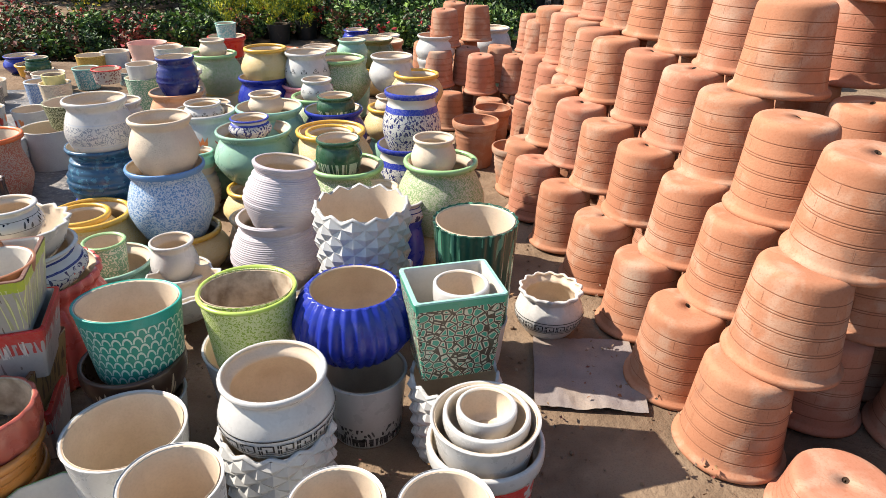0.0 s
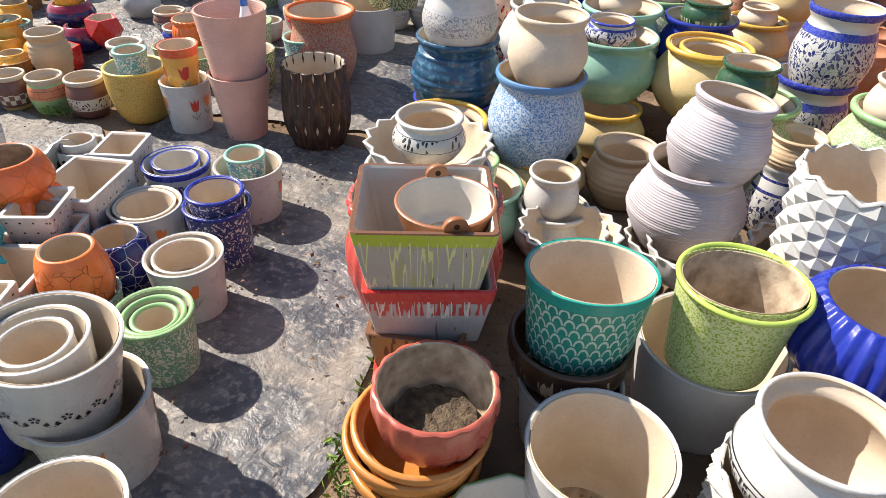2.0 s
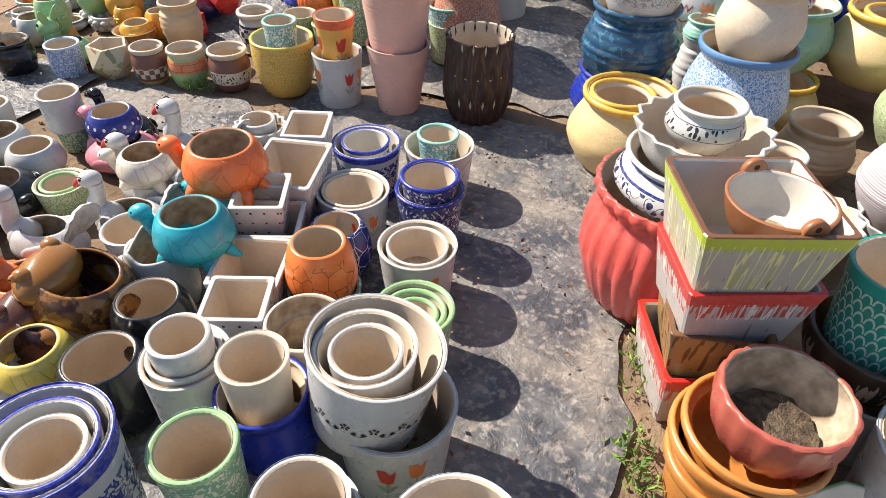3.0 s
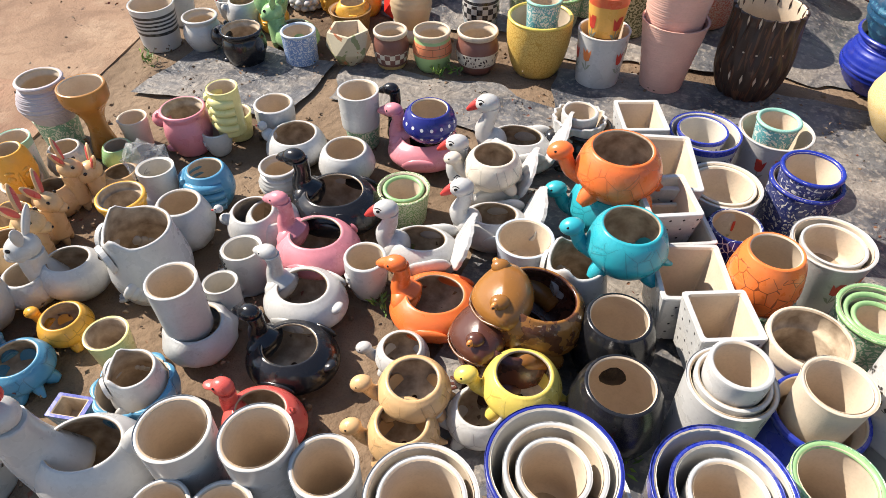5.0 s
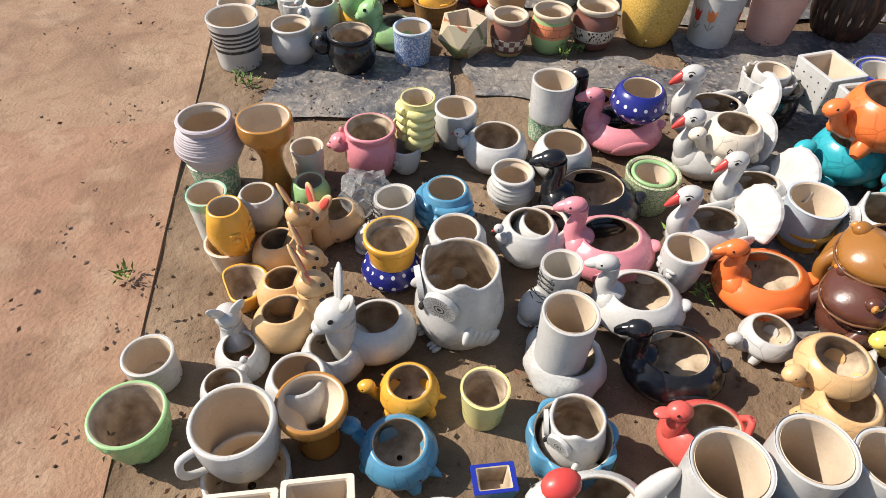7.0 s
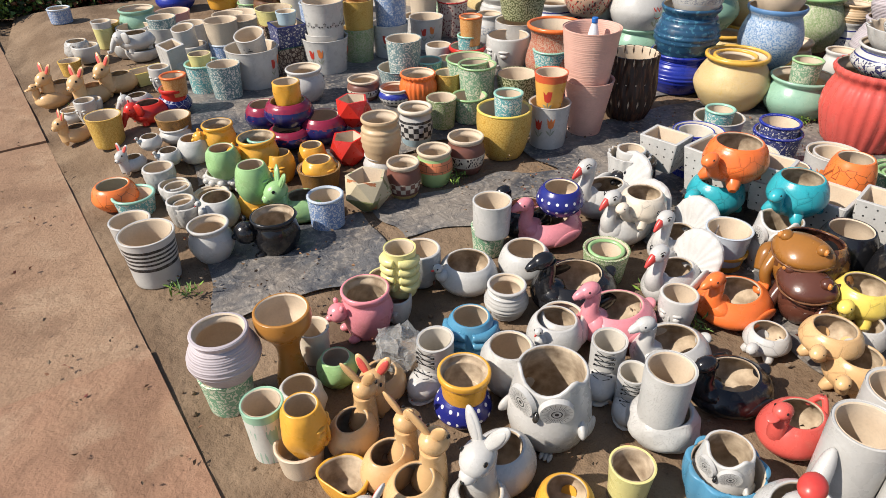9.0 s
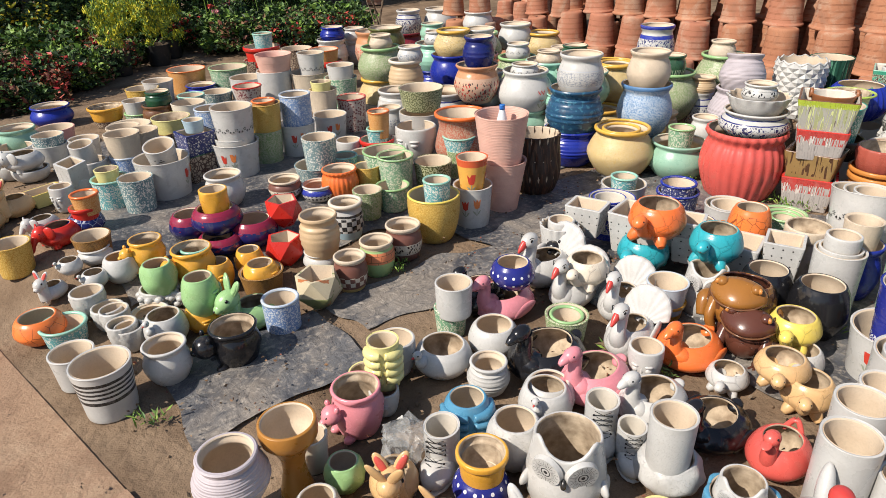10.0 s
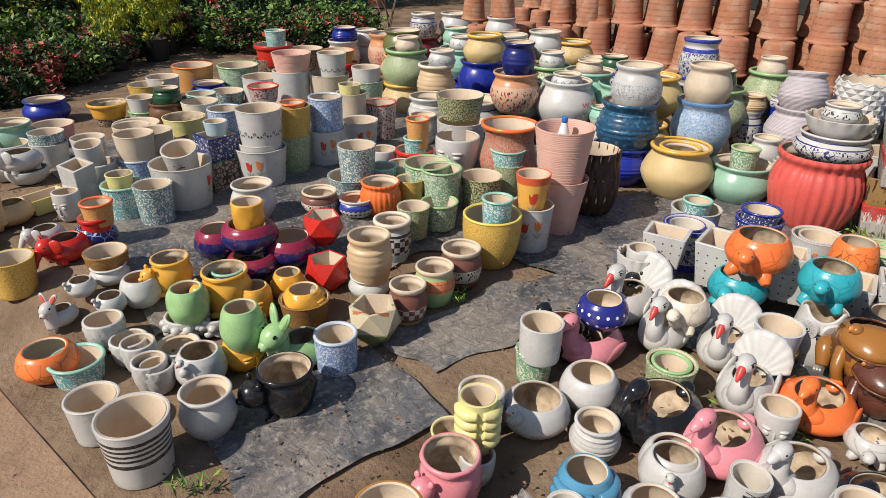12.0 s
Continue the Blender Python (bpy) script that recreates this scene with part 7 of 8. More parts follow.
# aisle edge
pot("lace", -2.147, 2.282, 0.000, 0.121, 0.218)
pot("lace", -2.156, 2.291, 0.090, 0.086, 0.128)
pot("tulip", -1.916, 2.388, 0.000, 0.124, 0.208)
pot("leo_teal", -1.920, 2.386, 0.139, 0.073, 0.113)
pot("tulip", -2.069, 2.031, 0.000, 0.119, 0.200)
pot("cream_plain", -2.069, 2.031, 0.080, 0.099, 0.120)
pot("leo_blue", -1.832, 2.105, 0.000, 0.110, 0.226)
pot("leo_blue", -1.832, 2.105, 0.142, 0.093, 0.132)
pot("navy_hex", -2.024, 1.848, 0.000, 0.077, 0.200)
pot("leo_sage", -1.950, 1.640, 0.000, 0.102, 0.155)
pot("orange_bowl", -1.952, 1.639, 0.100, 0.073, 0.215)
pot("tulip", -1.763, 1.853, 0.000, 0.116, 0.207)
pot("white_tube", -1.762, 1.849, 0.103, 0.090, 0.103)
pot("leo_green", -1.667, 1.614, 0.000, 0.105, 0.208)
pot("leo_green", -1.667, 1.614, 0.090, 0.084, 0.108)
pot("leo_green", -1.665, 1.613, 0.099, 0.062, 0.090)
pot("tan_stack", -1.834, 1.367, 0.000, 0.093, 0.135)
pot("tan_stack", -1.860, 1.414, 0.000, 0.099, 0.270)
pot("tulip", -1.579, 1.309, 0.000, 0.141, 0.240)
pot("white_flower", -1.641, 1.293, 0.185, 0.145, 0.227, ty=-6, tx=-6)
pot("white_flower", -1.627, 1.289, 0.247, 0.107, 0.165)
pot("white_tube", -1.622, 1.281, 0.268, 0.076, 0.144)
pot("white_tube", -2.035, 1.206, 0.000, 0.099, 0.287)
pot("white_tube", -2.035, 1.206, 0.161, 0.083, 0.138)
pot("white_cup", -2.035, 1.206, 0.218, 0.068, 0.138)
pot("cobalt_handi", -1.845, 1.211, 0.000, 0.105, 0.261)
pot("cream_cyl", -1.848, 1.209, 0.157, 0.076, 0.208)
pot("leo_green", -1.848, 1.010, 0.000, 0.084, 0.330)
pot("white_tube", -1.587, 0.971, 0.000, 0.102, 0.324)
pot("white_tube", -1.587, 0.971, 0.108, 0.086, 0.270)
pot("lace", -2.065, 0.884, 0.000, 0.129, 0.390)
pot("lace", -2.059, 0.883, 0.210, 0.100, 0.180)
pot("white_tube", -2.053, 0.882, 0.240, 0.073, 0.140)
pot("navy_lace", -2.358, 0.823, 0.160, 0.126, 0.240)
pot("white_tube", -2.353, 0.817, 0.200, 0.096, 0.200)
pot("white_tube", -2.355, 0.811, 0.220, 0.069, 0.180)
pot("white_tube", -3.120, 0.696, 0.000, 0.080, 0.290)
pot("white_tube", -2.948, 0.738, 0.000, 0.079, 0.290)
pot("white_tube", -2.794, 0.736, 0.000, 0.072, 0.270)
pot("white_tube", -2.585, 0.738, 0.000, 0.114, 0.280)
pot("white_tube", -2.583, 0.736, 0.080, 0.089, 0.200)
pot("white_tube", -3.082, 0.564, 0.000, 0.063, 0.220)
pot("white_tube", -2.961, 0.598, 0.000, 0.068, 0.220)
pot("tulip", -2.330, 0.861, 0.000, 0.148, 0.200)
pot("white_flower", -3.655, 0.525, 0.000, 0.115, 0.200)
pot("white_tube", -3.655, 0.525, 0.080, 0.080, 0.120)
pot("white_cup", -3.660, 0.522, 0.120, 0.056, 0.080)
pot("white_tube", -3.935, 0.455, 0.000, 0.085, 0.160)
pot("white_tube", -1.327, 1.027, 0.140, 0.124, 0.200)
pot("leo_green", -1.478, 1.022, 0.000, 0.085, 0.220)

# animal and figure planters
turtle(-2.317, 1.589, 0.180, 0.082, 0.157, 190, "turq", "turquoise")
turtle(-2.390, 1.843, 0.225, 0.094, 0.168, 190, "tangerine", "orange")
turtle(-2.405, 1.884, 0.056, 0.087, 0.155, 190, "turq", "turquoise")
owl(-2.432, 1.540, 0.000, 0.081, 0.211, 200, "white", "white")
turtle(-2.783, 1.900, 0.109, 0.072, 0.123, 195, "cream", "cream")
turtle(-2.481, 1.145, 0.068, 0.074, 0.120, 195, "yellow", "yellow")
turtle(-2.730, 1.054, 0.068, 0.069, 0.099, 200, "peach", "tan")
turtle(-2.723, 0.960, 0.000, 0.067, 0.127, 200, "peach", "tan")
turtle(-2.822, 1.192, 0.000, 0.056, 0.080, 195, "white", "white")
turtle(-2.562, 1.065, 0.000, 0.062, 0.117, 200, "white", "white")
turtle(-3.756, 0.963, 0.000, 0.056, 0.089, 185, "amber", "orange")
turtle(-3.765, 0.803, 0.000, 0.067, 0.095, 160, "sky", "light blue")
goose(-3.099, 2.085, 0.000, 0.088, 0.198, 180, "pink", "pink")
goose(-3.223, 1.472, 0.000, 0.085, 0.225, 175, "pink", "pink")
goose(-3.162, 1.272, 0.000, 0.079, 0.202, 170, "white", "white")
goose(-2.795, 1.374, 0.000, 0.085, 0.198, 180, "tangerine", "orange")
goose(-3.257, 1.671, 0.000, 0.098, 0.233, 178, "black", "black")
goose(-3.162, 2.176, 0.000, 0.075, 0.224, 180, "black", "black")
goose(-3.101, 1.083, 0.000, 0.081, 0.183, 175, "black", "black")
swan(-2.764, 2.159, 0.000, 0.083, 0.241, 185)
swan(-2.812, 1.942, 0.000, 0.075, 0.216, 190)
swan(-2.731, 1.743, 0.000, 0.073, 0.212, 195)
swan(-2.905, 1.559, 0.000, 0.074, 0.215, 190)
bird(-3.547, 1.928, 0.000, 0.084, 0.148, 185, "white", "white")
bird(-4.194, 0.923, 0.000, 0.047, 0.126, 60, "white", "white")
bird(-3.450, 1.489, 0.000, 0.069, 0.171, 205, "white", "white")
pot("white_handi", -4.378, 2.556, 0.000, 0.082, 0.158)
duck(-3.061, 0.879, 0.000, 0.071, 0.198, 182)
rooster(-3.355, 0.640, 0.000, 0.092, 0.362, 203)
frog(-2.513, 1.343, 0.070, 0.099, 0.227, 195, "frog", "amber brown")
frog(-2.553, 1.268, 0.000, 0.095, 0.219, 195, "frog_dark", "dark brown")
dog(-2.537, 2.246, 0.000, 0.093, 0.176, 195, "black", "black")
dog(-4.130, 2.510, 0.000, 0.094, 0.158, 178, "black", "black", 1.25)
dog(-3.965, 1.858, 0.000, 0.084, 0.178, 185, "pink", "pink")
dog(-4.054, 3.170, 0.040, 0.093, 0.177, 185, "amber", "amber")
elephant(-4.486, 3.851, 0.130, 0.068, 0.137, 205, "red", "red")
elephant(-4.532, 4.042, 0.130, 0.056, 0.118, 205, "white", "white")
elephant(-4.459, 5.007, 0.203, 0.077, 0.146, 200, "white", "white")
pot("white_cup", -4.441, 5.007, 0.130, 0.109, 0.077)
duck(-5.005, 4.643, 0.026, 0.068, 0.155, 200, "peach", "orange and tan")
dog(-4.201, 3.364, 0.092, 0.077, 0.147, 185, "amber", "amber")
owl(-3.645, 1.219, 0.000, 0.098, 0.236, 218, "white", "white")
owl(-3.378, 0.836, 0.053, 0.060, 0.137, 205, "white", "white")
boot(-3.852, 1.542, 0.000, 0.063, 0.163, 215)
boot(-3.376, 1.312, 0.000, 0.061, 0.158, 222)
boot(-3.377, 1.191, 0.000, 0.051, 0.133, 225)
rabbit(-4.029, 1.550, 0.000, 0.058, 0.186, 235, "peach", "tan")
rabbit(-4.172, 1.391, 0.000, 0.053, 0.230, 40, "peach", "tan")
rabbit(-4.122, 1.246, 0.000, 0.053, 0.231, 25, "peach", "tan")
rabbit(-4.095, 1.131, 0.000, 0.059, 0.254, 30, "peach", "tan")
rabbit(-3.853, 1.121, 0.000, 0.068, 0.262, 205, "white", "white", "white")
rabbit(-4.191, 1.040, 0.000, 0.052, 0.167, 120, "white", "white")
rabbit(-3.971, 2.704, 0.000, 0.070, 0.224, 185, "green", "light green", "green")
rabbit(-4.612, 3.425, 0.058, 0.041, 0.131, 220, "white", "white")
rabbit(-4.604, 4.417, 0.130, 0.066, 0.209, 215, "peach", "tan")
rabbit(-4.942, 4.685, 0.054, 0.064, 0.203, 215, "peach", "tan")
rabbit(-4.866, 3.996, 0.033, 0.050, 0.159, 200, "peach", "tan")
rabbit(-4.755, 4.352, 0.106, 0.065, 0.206, 220, "peach", "tan")
bird(-4.517, 3.487, 0.120, 0.041, 0.084, 200, "white", "white")
bird(-4.449, 3.346, 0.087, 0.044, 0.088, 200, "white", "white")
heart(-4.248, 1.253, 0.000, 0.070, 0.077, 30)
gem(-3.513, 3.334, 0.114, 0.086, 0.146, 20, "red", "angular red faceted pot")
gem(-3.616, 3.131, 0.000, 0.087, 0.147, 50, "red", "angular red faceted pot")
gem(-3.681, 2.661, 0.000, 0.095, 0.162, 10)

# square planters
square("drip_red", -0.978, 1.815, 0.000, 0.118, 0.190, 23, 1.20, inside="inside_white", rim="red", label="grey square planter with red drips")
square("drip_brown", -0.970, 1.815, 0.170, 0.118, 0.160, 12, 1.20, inside="brown", rim="brown", label="brown dripped square planter")
square("drip_red", -0.962, 1.812, 0.300, 0.150, 0.170, 24, 0.86, inside="inside_white", rim="red", label="grey square planter with red drips")
square("drip_lime", -0.974, 1.811, 0.455, 0.155, 0.180, 23, 0.95, inside="inside_white", rim="brown", label="grey square planter with lime green drips")
square("mosaic_teal", 0.336, 1.985, 0.290, 0.136, 0.275, 20, 0.80, inside="inside_white", rim="mint", label="square planter with teal and cream mosaic relief")
square("dotted_white", -2.239, 1.798, 0.162, 0.078, 0.135, 24, 1.18, inside="inside", rim="white", label="white square planter with black dots")
square("dotted_white", -2.204, 1.761, 0.095, 0.103, 0.135, 23, 0.88, inside="inside", rim="white", label="white square planter with black dots")
square("dotted_white", -2.138, 1.584, 0.041, 0.098, 0.189, 18, 1.06, inside="inside", rim="white", label="white square planter with black dots")
square("dotted_white", -2.057, 1.418, 0.094, 0.081, 0.175, 22, 0.99, inside="inside", rim="white", label="white square planter with black dots")
square("dotted_white", -2.366, 2.259, 0.101, 0.078, 0.152, 20, 1.21, inside="inside", rim="white", label="white square planter with black dots")
square("dotted_white", -2.273, 1.994, 0.068, 0.109, 0.203, 14, 1.29, inside="inside", rim="white", label="white square planter with black dots")
square("leopard_dark", -3.612, 4.306, 0.130, 0.109, 0.173, 12, 0.95, taper=0.92, rim="dkgreen", label="brown speckled square planter with a dark green rim")
square("leopard_blue", -3.599, 4.311, 0.280, 0.096, 0.146, 6, 0.95, taper=0.92, rim="navy", label="navy speckled square planter with a navy rim")
square("leopard_dark", -3.549, 5.051, 0.130, 0.137, 0.137, 20, 0.9, taper=0.92, rim="brown", label="brown speckled square planter with a brown rim")
square("lemon", -4.445, 4.506, 0.130, 0.105, 0.082, 20, 0.62, rim="yellow", label="pale yellow oblong planter beside white cups")
square("white", -4.281, 4.456, 0.235, 0.062, 0.123, 25, 1.0, taper=0.96, rim="white", label="white cube planter tilted on a cup", tx=8, ty=-7)
square("cream", -4.057, 0.592, 0.020, 0.075, 0.130, 10, 0.76, inside="inside", rim="cream", label="cream square planter with rounded rim")
square("cream", -3.907, 0.625, 0.020, 0.075, 0.130, 10, 0.86, inside="inside", rim="cream", label="cream square planter with rounded rim")
square("sky", -3.549, 0.750, 0.000, 0.050, 0.060, 10, 0.70, inside="inside_dirty", rim="cobalt", label="small blue square dish")

# a clear bottle standing in the pink planter
bm = bmesh.new()
tube(bm, [(0, 0, 0), (0, 0, 0.10), (0, 0, 0.15), (0, 0, 0.20)], [0.034, 0.034, 0.026, 0.013], 16, 12)
bottle = tagged(part("bottle", bm, M["bottle"], None), "clear plastic water bottle standing in the pink planter", "bottle")
place(bottle, -2.29, 2.98, 0.38)
bm = bmesh.new()
tube(bm, [(0, 0, 0.195), (0, 0, 0.205), (0, 0, 0.215), (0, 0, 0.222)], [0.016] * 4, 16, 4)
part("cap", bm, M["cap"], bottle, "blue screw cap")

# clear wrap round the deer figures
bm = bmesh.new()
bmesh.ops.create_uvsphere(bm, u_segments=20, v_segments=12, radius=0.07, matrix=pose(0, 0, 0.07))
for v in bm.verts:
    v.co += Vector((noise.noise(v.co * 30), noise.noise(v.co * 30 + Vector((3, 0, 0))), noise.noise(v.co * 30 + Vector((0, 5, 0))))) * 0.035
place(tagged(part("plastic_wrap", bm, M["wrap"], None), "crumpled clear plastic wrap on a deer planter", "wrap"), -3.95, 1.6, 0.05)

# ---------------------------------------------------------------- the stack of upturned terracotta
random.seed(21)
PH = 0.312


FRONT = [
    [(1.22, 2.01), (1.13, 2.34), (1.05, 2.70), (0.93, 3.08), (0.79, 3.43), (0.67, 3.81), (0.62, 4.16), (0.82, 4.50), (0.75, 4.84), (0.68, 5.18)],
    [(1.34, 2.08), (1.28, 2.42), (1.20, 2.76), (1.09, 3.13), (0.98, 3.48), (0.87, 3.84), (0.78, 4.18), (0.88, 4.52), (0.80, 4.86), (0.72, 5.20)],
    [(1.47, 2.14), (1.39, 2.47), (1.31, 2.84), (1.25, 3.22), (1.15, 3.60), (1.04, 3.96), (0.98, 4.30), (0.96, 4.64), (0.88, 4.98), (0.80, 5.30)],
    [(1.88, 2.55), (1.47, 2.87), (1.42, 3.28), (1.34, 3.68), (1.26, 4.06), (1.16, 4.40), (1.08, 4.74), (0.98, 5.08)],
    [(1.93, 2.66), (1.86, 3.02), (1.78, 3.40), (1.70, 3.78), (1.60, 4.14), (1.50, 4.48), (1.40, 4.82)],
]
for level, spots in enumerate(FRONT):
    for k, (x, y) in enumerate(spots):
        for back in range(3 if level < 2 else 2):
            R = (0.168 if k < 3 else 0.163) * random.uniform(0.98, 1.02)
            terra(x + 0.33 * back + random.uniform(-0.012, 0.012), y + 0.18 * (back % 2) + 0.06 * back + random.uniform(-0.012, 0.012), level * PH, R, PH * 1.02,
                  "terra_red" if random.random() < 0.25 else "terra")
HEAP = [
    [(-0.16, 5.62), (0.06, 5.44), (0.36, 5.30), (0.62, 5.44), (0.92, 5.36), (-0.28, 5.92), (0.02, 5.80), (0.34, 5.66), (0.68, 5.80), (0.96, 5.70), (-0.10, 6.24), (0.24, 6.04), (0.52, 6.12), (0.20, 6.44)],
    [(-0.06, 5.66), (0.30, 5.48), (0.56, 5.52), (-0.20, 6.00), (0.17, 5.78), (0.78, 5.56), (0.44, 5.90), (0.12, 6.20), (0.92, 5.86)],
    [(-0.03, 5.80), (0.22, 6.08), (0.71, 5.32), (0.66, 5.66), (0.02, 6.28)],
]
for level, spots in enumerate(HEAP):
    for x, y in spots:
        terra(x + random.uniform(-0.015, 0.015), y + random.uniform(-0.015, 0.015), level * 0.285, 0.13, 0.285, "terra_red" if random.random() < 0.65 else "terra", "upturned dusty red terracotta pot")
for level in range(3):
    for k in range(3, 11 - level):
        for back in range(2):
            terra(0.35 + 0.30 * k + 0.15 * level + random.uniform(-0.03, 0.03), 6.1 + 0.16 * k + 0.3 * back + random.uniform(-0.04, 0.04), level * 0.28, 0.14, 0.28,
                  "terra_red" if random.random() < 0.7 else "terra", "upturned dusty red terracotta pot")
terra(1.30, 5.83, 0, 0.15, 0.28, "terra_red")
terra(1.30, 5.83, 0.28, 0.15, 0.28, "terra_red")
terra(0.92, 4.88, 0, 0.15, 0.25, "terra_red")
terra(1.43, 1.74, 0, 0.17, 0.15, "terra_red", "upturned pinkish terracotta bowl on the ground")
terra(2.72, 12.2, 0, 0.17, 0.34, "terra", "single upturned terracotta pot on bare earth")


def saucers(x, y, n, R, h, mat="terra"):
    for i in range(n):
        prof = [(0.002, 0, 0), (R * 0.62, 0, 0), (R * 0.68, h * 0.1, 0), (R * 0.95, h * 0.85, 0), (R, h, 0), (R * 0.96, h * 1.03, 0), (R * 0.88, h * 0.9, 0), (R * 0.6, h * 0.22, 0), (0.002, h * 0.2, 0)]
        ob = link("terracotta_bowl", lathe("terracotta_bowl", prof, [M[mat]], h, 36), None, "terracotta bowl in a leaning stack", "bowl", "stacked terracotta bowls")
        place(ob, x + random.uniform(-0.015, 0.015), y + random.uniform(-0.015, 0.015), i * h * 0.55, random.uniform(0, 360), random.uniform(-3, 3), random.uniform(-3, 3))


for sx, sy, n, R, h in ((1.85, 1.55, 9, 0.15, 0.09), (2.15, 1.32, 7, 0.17, 0.10), (2.3, 1.75, 8, 0.16, 0.10), (1.72, 1.22, 5, 0.14, 0.08), (2.6, 1.45, 10, 0.16, 0.09)):
    saucers(sx, sy, n, R, h)
for i in range(7):
    ob = pot("terra_up", 2.25 + 0.11 * i, 2.15 - 0.02 * i, 0.16 + 0.03 * i, 0.19, 0.16, tx=0, ty=-62, label="wide terracotta bowl leaning on its side")
ob = pot("nursery", 1.02, 1.48, 0.06, 0.09, 0.14, tx=78, ty=20, label="black plastic pot lying on its side")

# ---------------------------------------------------------------- plants
def leaves(name, spots, size, mats, label, category, kind="thing", long=1.6, up=0.4, seed=1):
    """Many small folded leaves round clump centres (x, y, z, spread, how many)."""
    rng = np.random.default_rng(seed)
    vs, fs, fm = [], [], []
    for x, y, z, spread, n in spots:
        c = rng.normal(size=(n, 3))
        c /= np.linalg.norm(c, axis=1)[:, None]
        c *= (rng.random((n, 1)) ** 0.45) * np.array([spread, spread, spread * 0.9])
        c += (x, y, z)
        for p in c:
            if p[2] < 0.01:
                p[2] = 0.01 + rng.random() * 0.05
            d = rng.normal(size=3)
            d[2] = abs(d[2]) * up + 0.15
            d /= np.linalg.norm(d)
            s = np.cross(d, rng.normal(size=3))
            s /= np.linalg.norm(s)
            nn = np.cross(d, s)
            L = size * rng.uniform(0.6, 1.3)
            w = L / long / 2
            k = len(vs)
            vs += [p, p + d * L * 0.5 + s * w + nn * w * 0.4, p + d * L, p + d * L * 0.5 - s * w + nn * w * 0.4]
            fs += [(k, k + 1, k + 2), (k, k + 2, k + 3)]
            m = int(rng.random() * len(mats))
            fm += [m, m]
    me = bpy.data.meshes.new(name)
    me.from_pydata([tuple(map(float, v)) for v in vs], [], fs)
    for m in mats:
        me.materials.append(M[m])
    me.polygons.foreach_set("material_index", fm)
    return link(name, me, None, label, category, "", kind)


def clumps(seed, n, cx, cy, cz, rx, ry, rz, spread, count):
    r = random.Random(seed)
    return [(cx + r.uniform(-rx, rx), cy + r.uniform(-ry, ry), cz + r.uniform(-rz, rz), spread * r.uniform(0.6, 1.3), count) for _ in range(n)]


for i, (x, y) in enumerate(((-3.00, 8.72), (-2.46, 9.02), (-2.70, 9.45), (-2.20, 9.40))):
    leaves("yellow_shrub", clumps(i, 26, x, y, 0.50, 0.17, 0.17, 0.27, 0.085, 90), 0.05, ["leaf_yellow", "leaf_yellow", "leaf_bright", "leaf"], "yellow-leaved shrub in a black nursery pot", "shrub", long=3.2, up=2.2, seed=i)
    pot("nursery", x, y, 0, 0.15, 0.24)
for i in range(9):
    x, y = -3.6 + 0.52 * i, 8.7 + 0.10 * i
    if -3.7 < x < -1.6:
        y += 1.1
    leaves("bedding_plant", clumps(20 + i, 14, x, y, 0.24, 0.30, 0.35, 0.14, 0.17, 110), 0.075, ["leaf", "leaf", "leaf_bright", "leaf_dark"], "leafy green bedding plant", "plant", seed=30 + i)
for i in range(16):
    x, y = -4.7 + 0.30 * i, 7.95 + 0.22 * (i % 3) + 0.04 * i
    if -3.5 < x < -1.7:
        y += 1.4
    leaves("bedding_plant", clumps(220 + i, 13, x, y, 0.22, 0.24, 0.24, 0.14, 0.15, 95), 0.065, [["leaf", "leaf_dark", "leaf_dark", "petal_red"], ["leaf", "leaf_dark", "leaf_bright"], ["leaf_dark", "leaf", "leaf_red"]][i % 3],
           ["green bedding plant with small red flowers", "leafy green bedding plant", "dark-leaved low bedding plant"][i % 3], "plant", seed=230 + i)
for i in range(34):
    x = -6.1 + 0.225 * (i % 17)
    y = 7.2 + 1.03 * (x + 4.23) * (1 if x > -4.23 else 0.25) + 0.22 + 0.55 * (i // 17) + 0.06 * (i % 3)
    leaves("bedding_plant", clumps(320 + i, 9, x, y, 0.17, 0.16, 0.16, 0.10 + 0.05 * (i // 17), 0.11, 80), 0.055, [["leaf_dark", "leaf", "leaf_red"], ["leaf", "leaf_dark", "leaf_dark"], ["leaf_red", "leaf_dark", "leaf_red", "petal_red"], ["leaf_dark", "leaf", "leaf_dark", "leaf_bright"]][i % 4],
           ["dark-leaved low bedding plant", "leafy green bedding plant", "red-brown leaved bedding plant", "leafy green bedding plant"][i % 4], "plant", seed=330 + i)
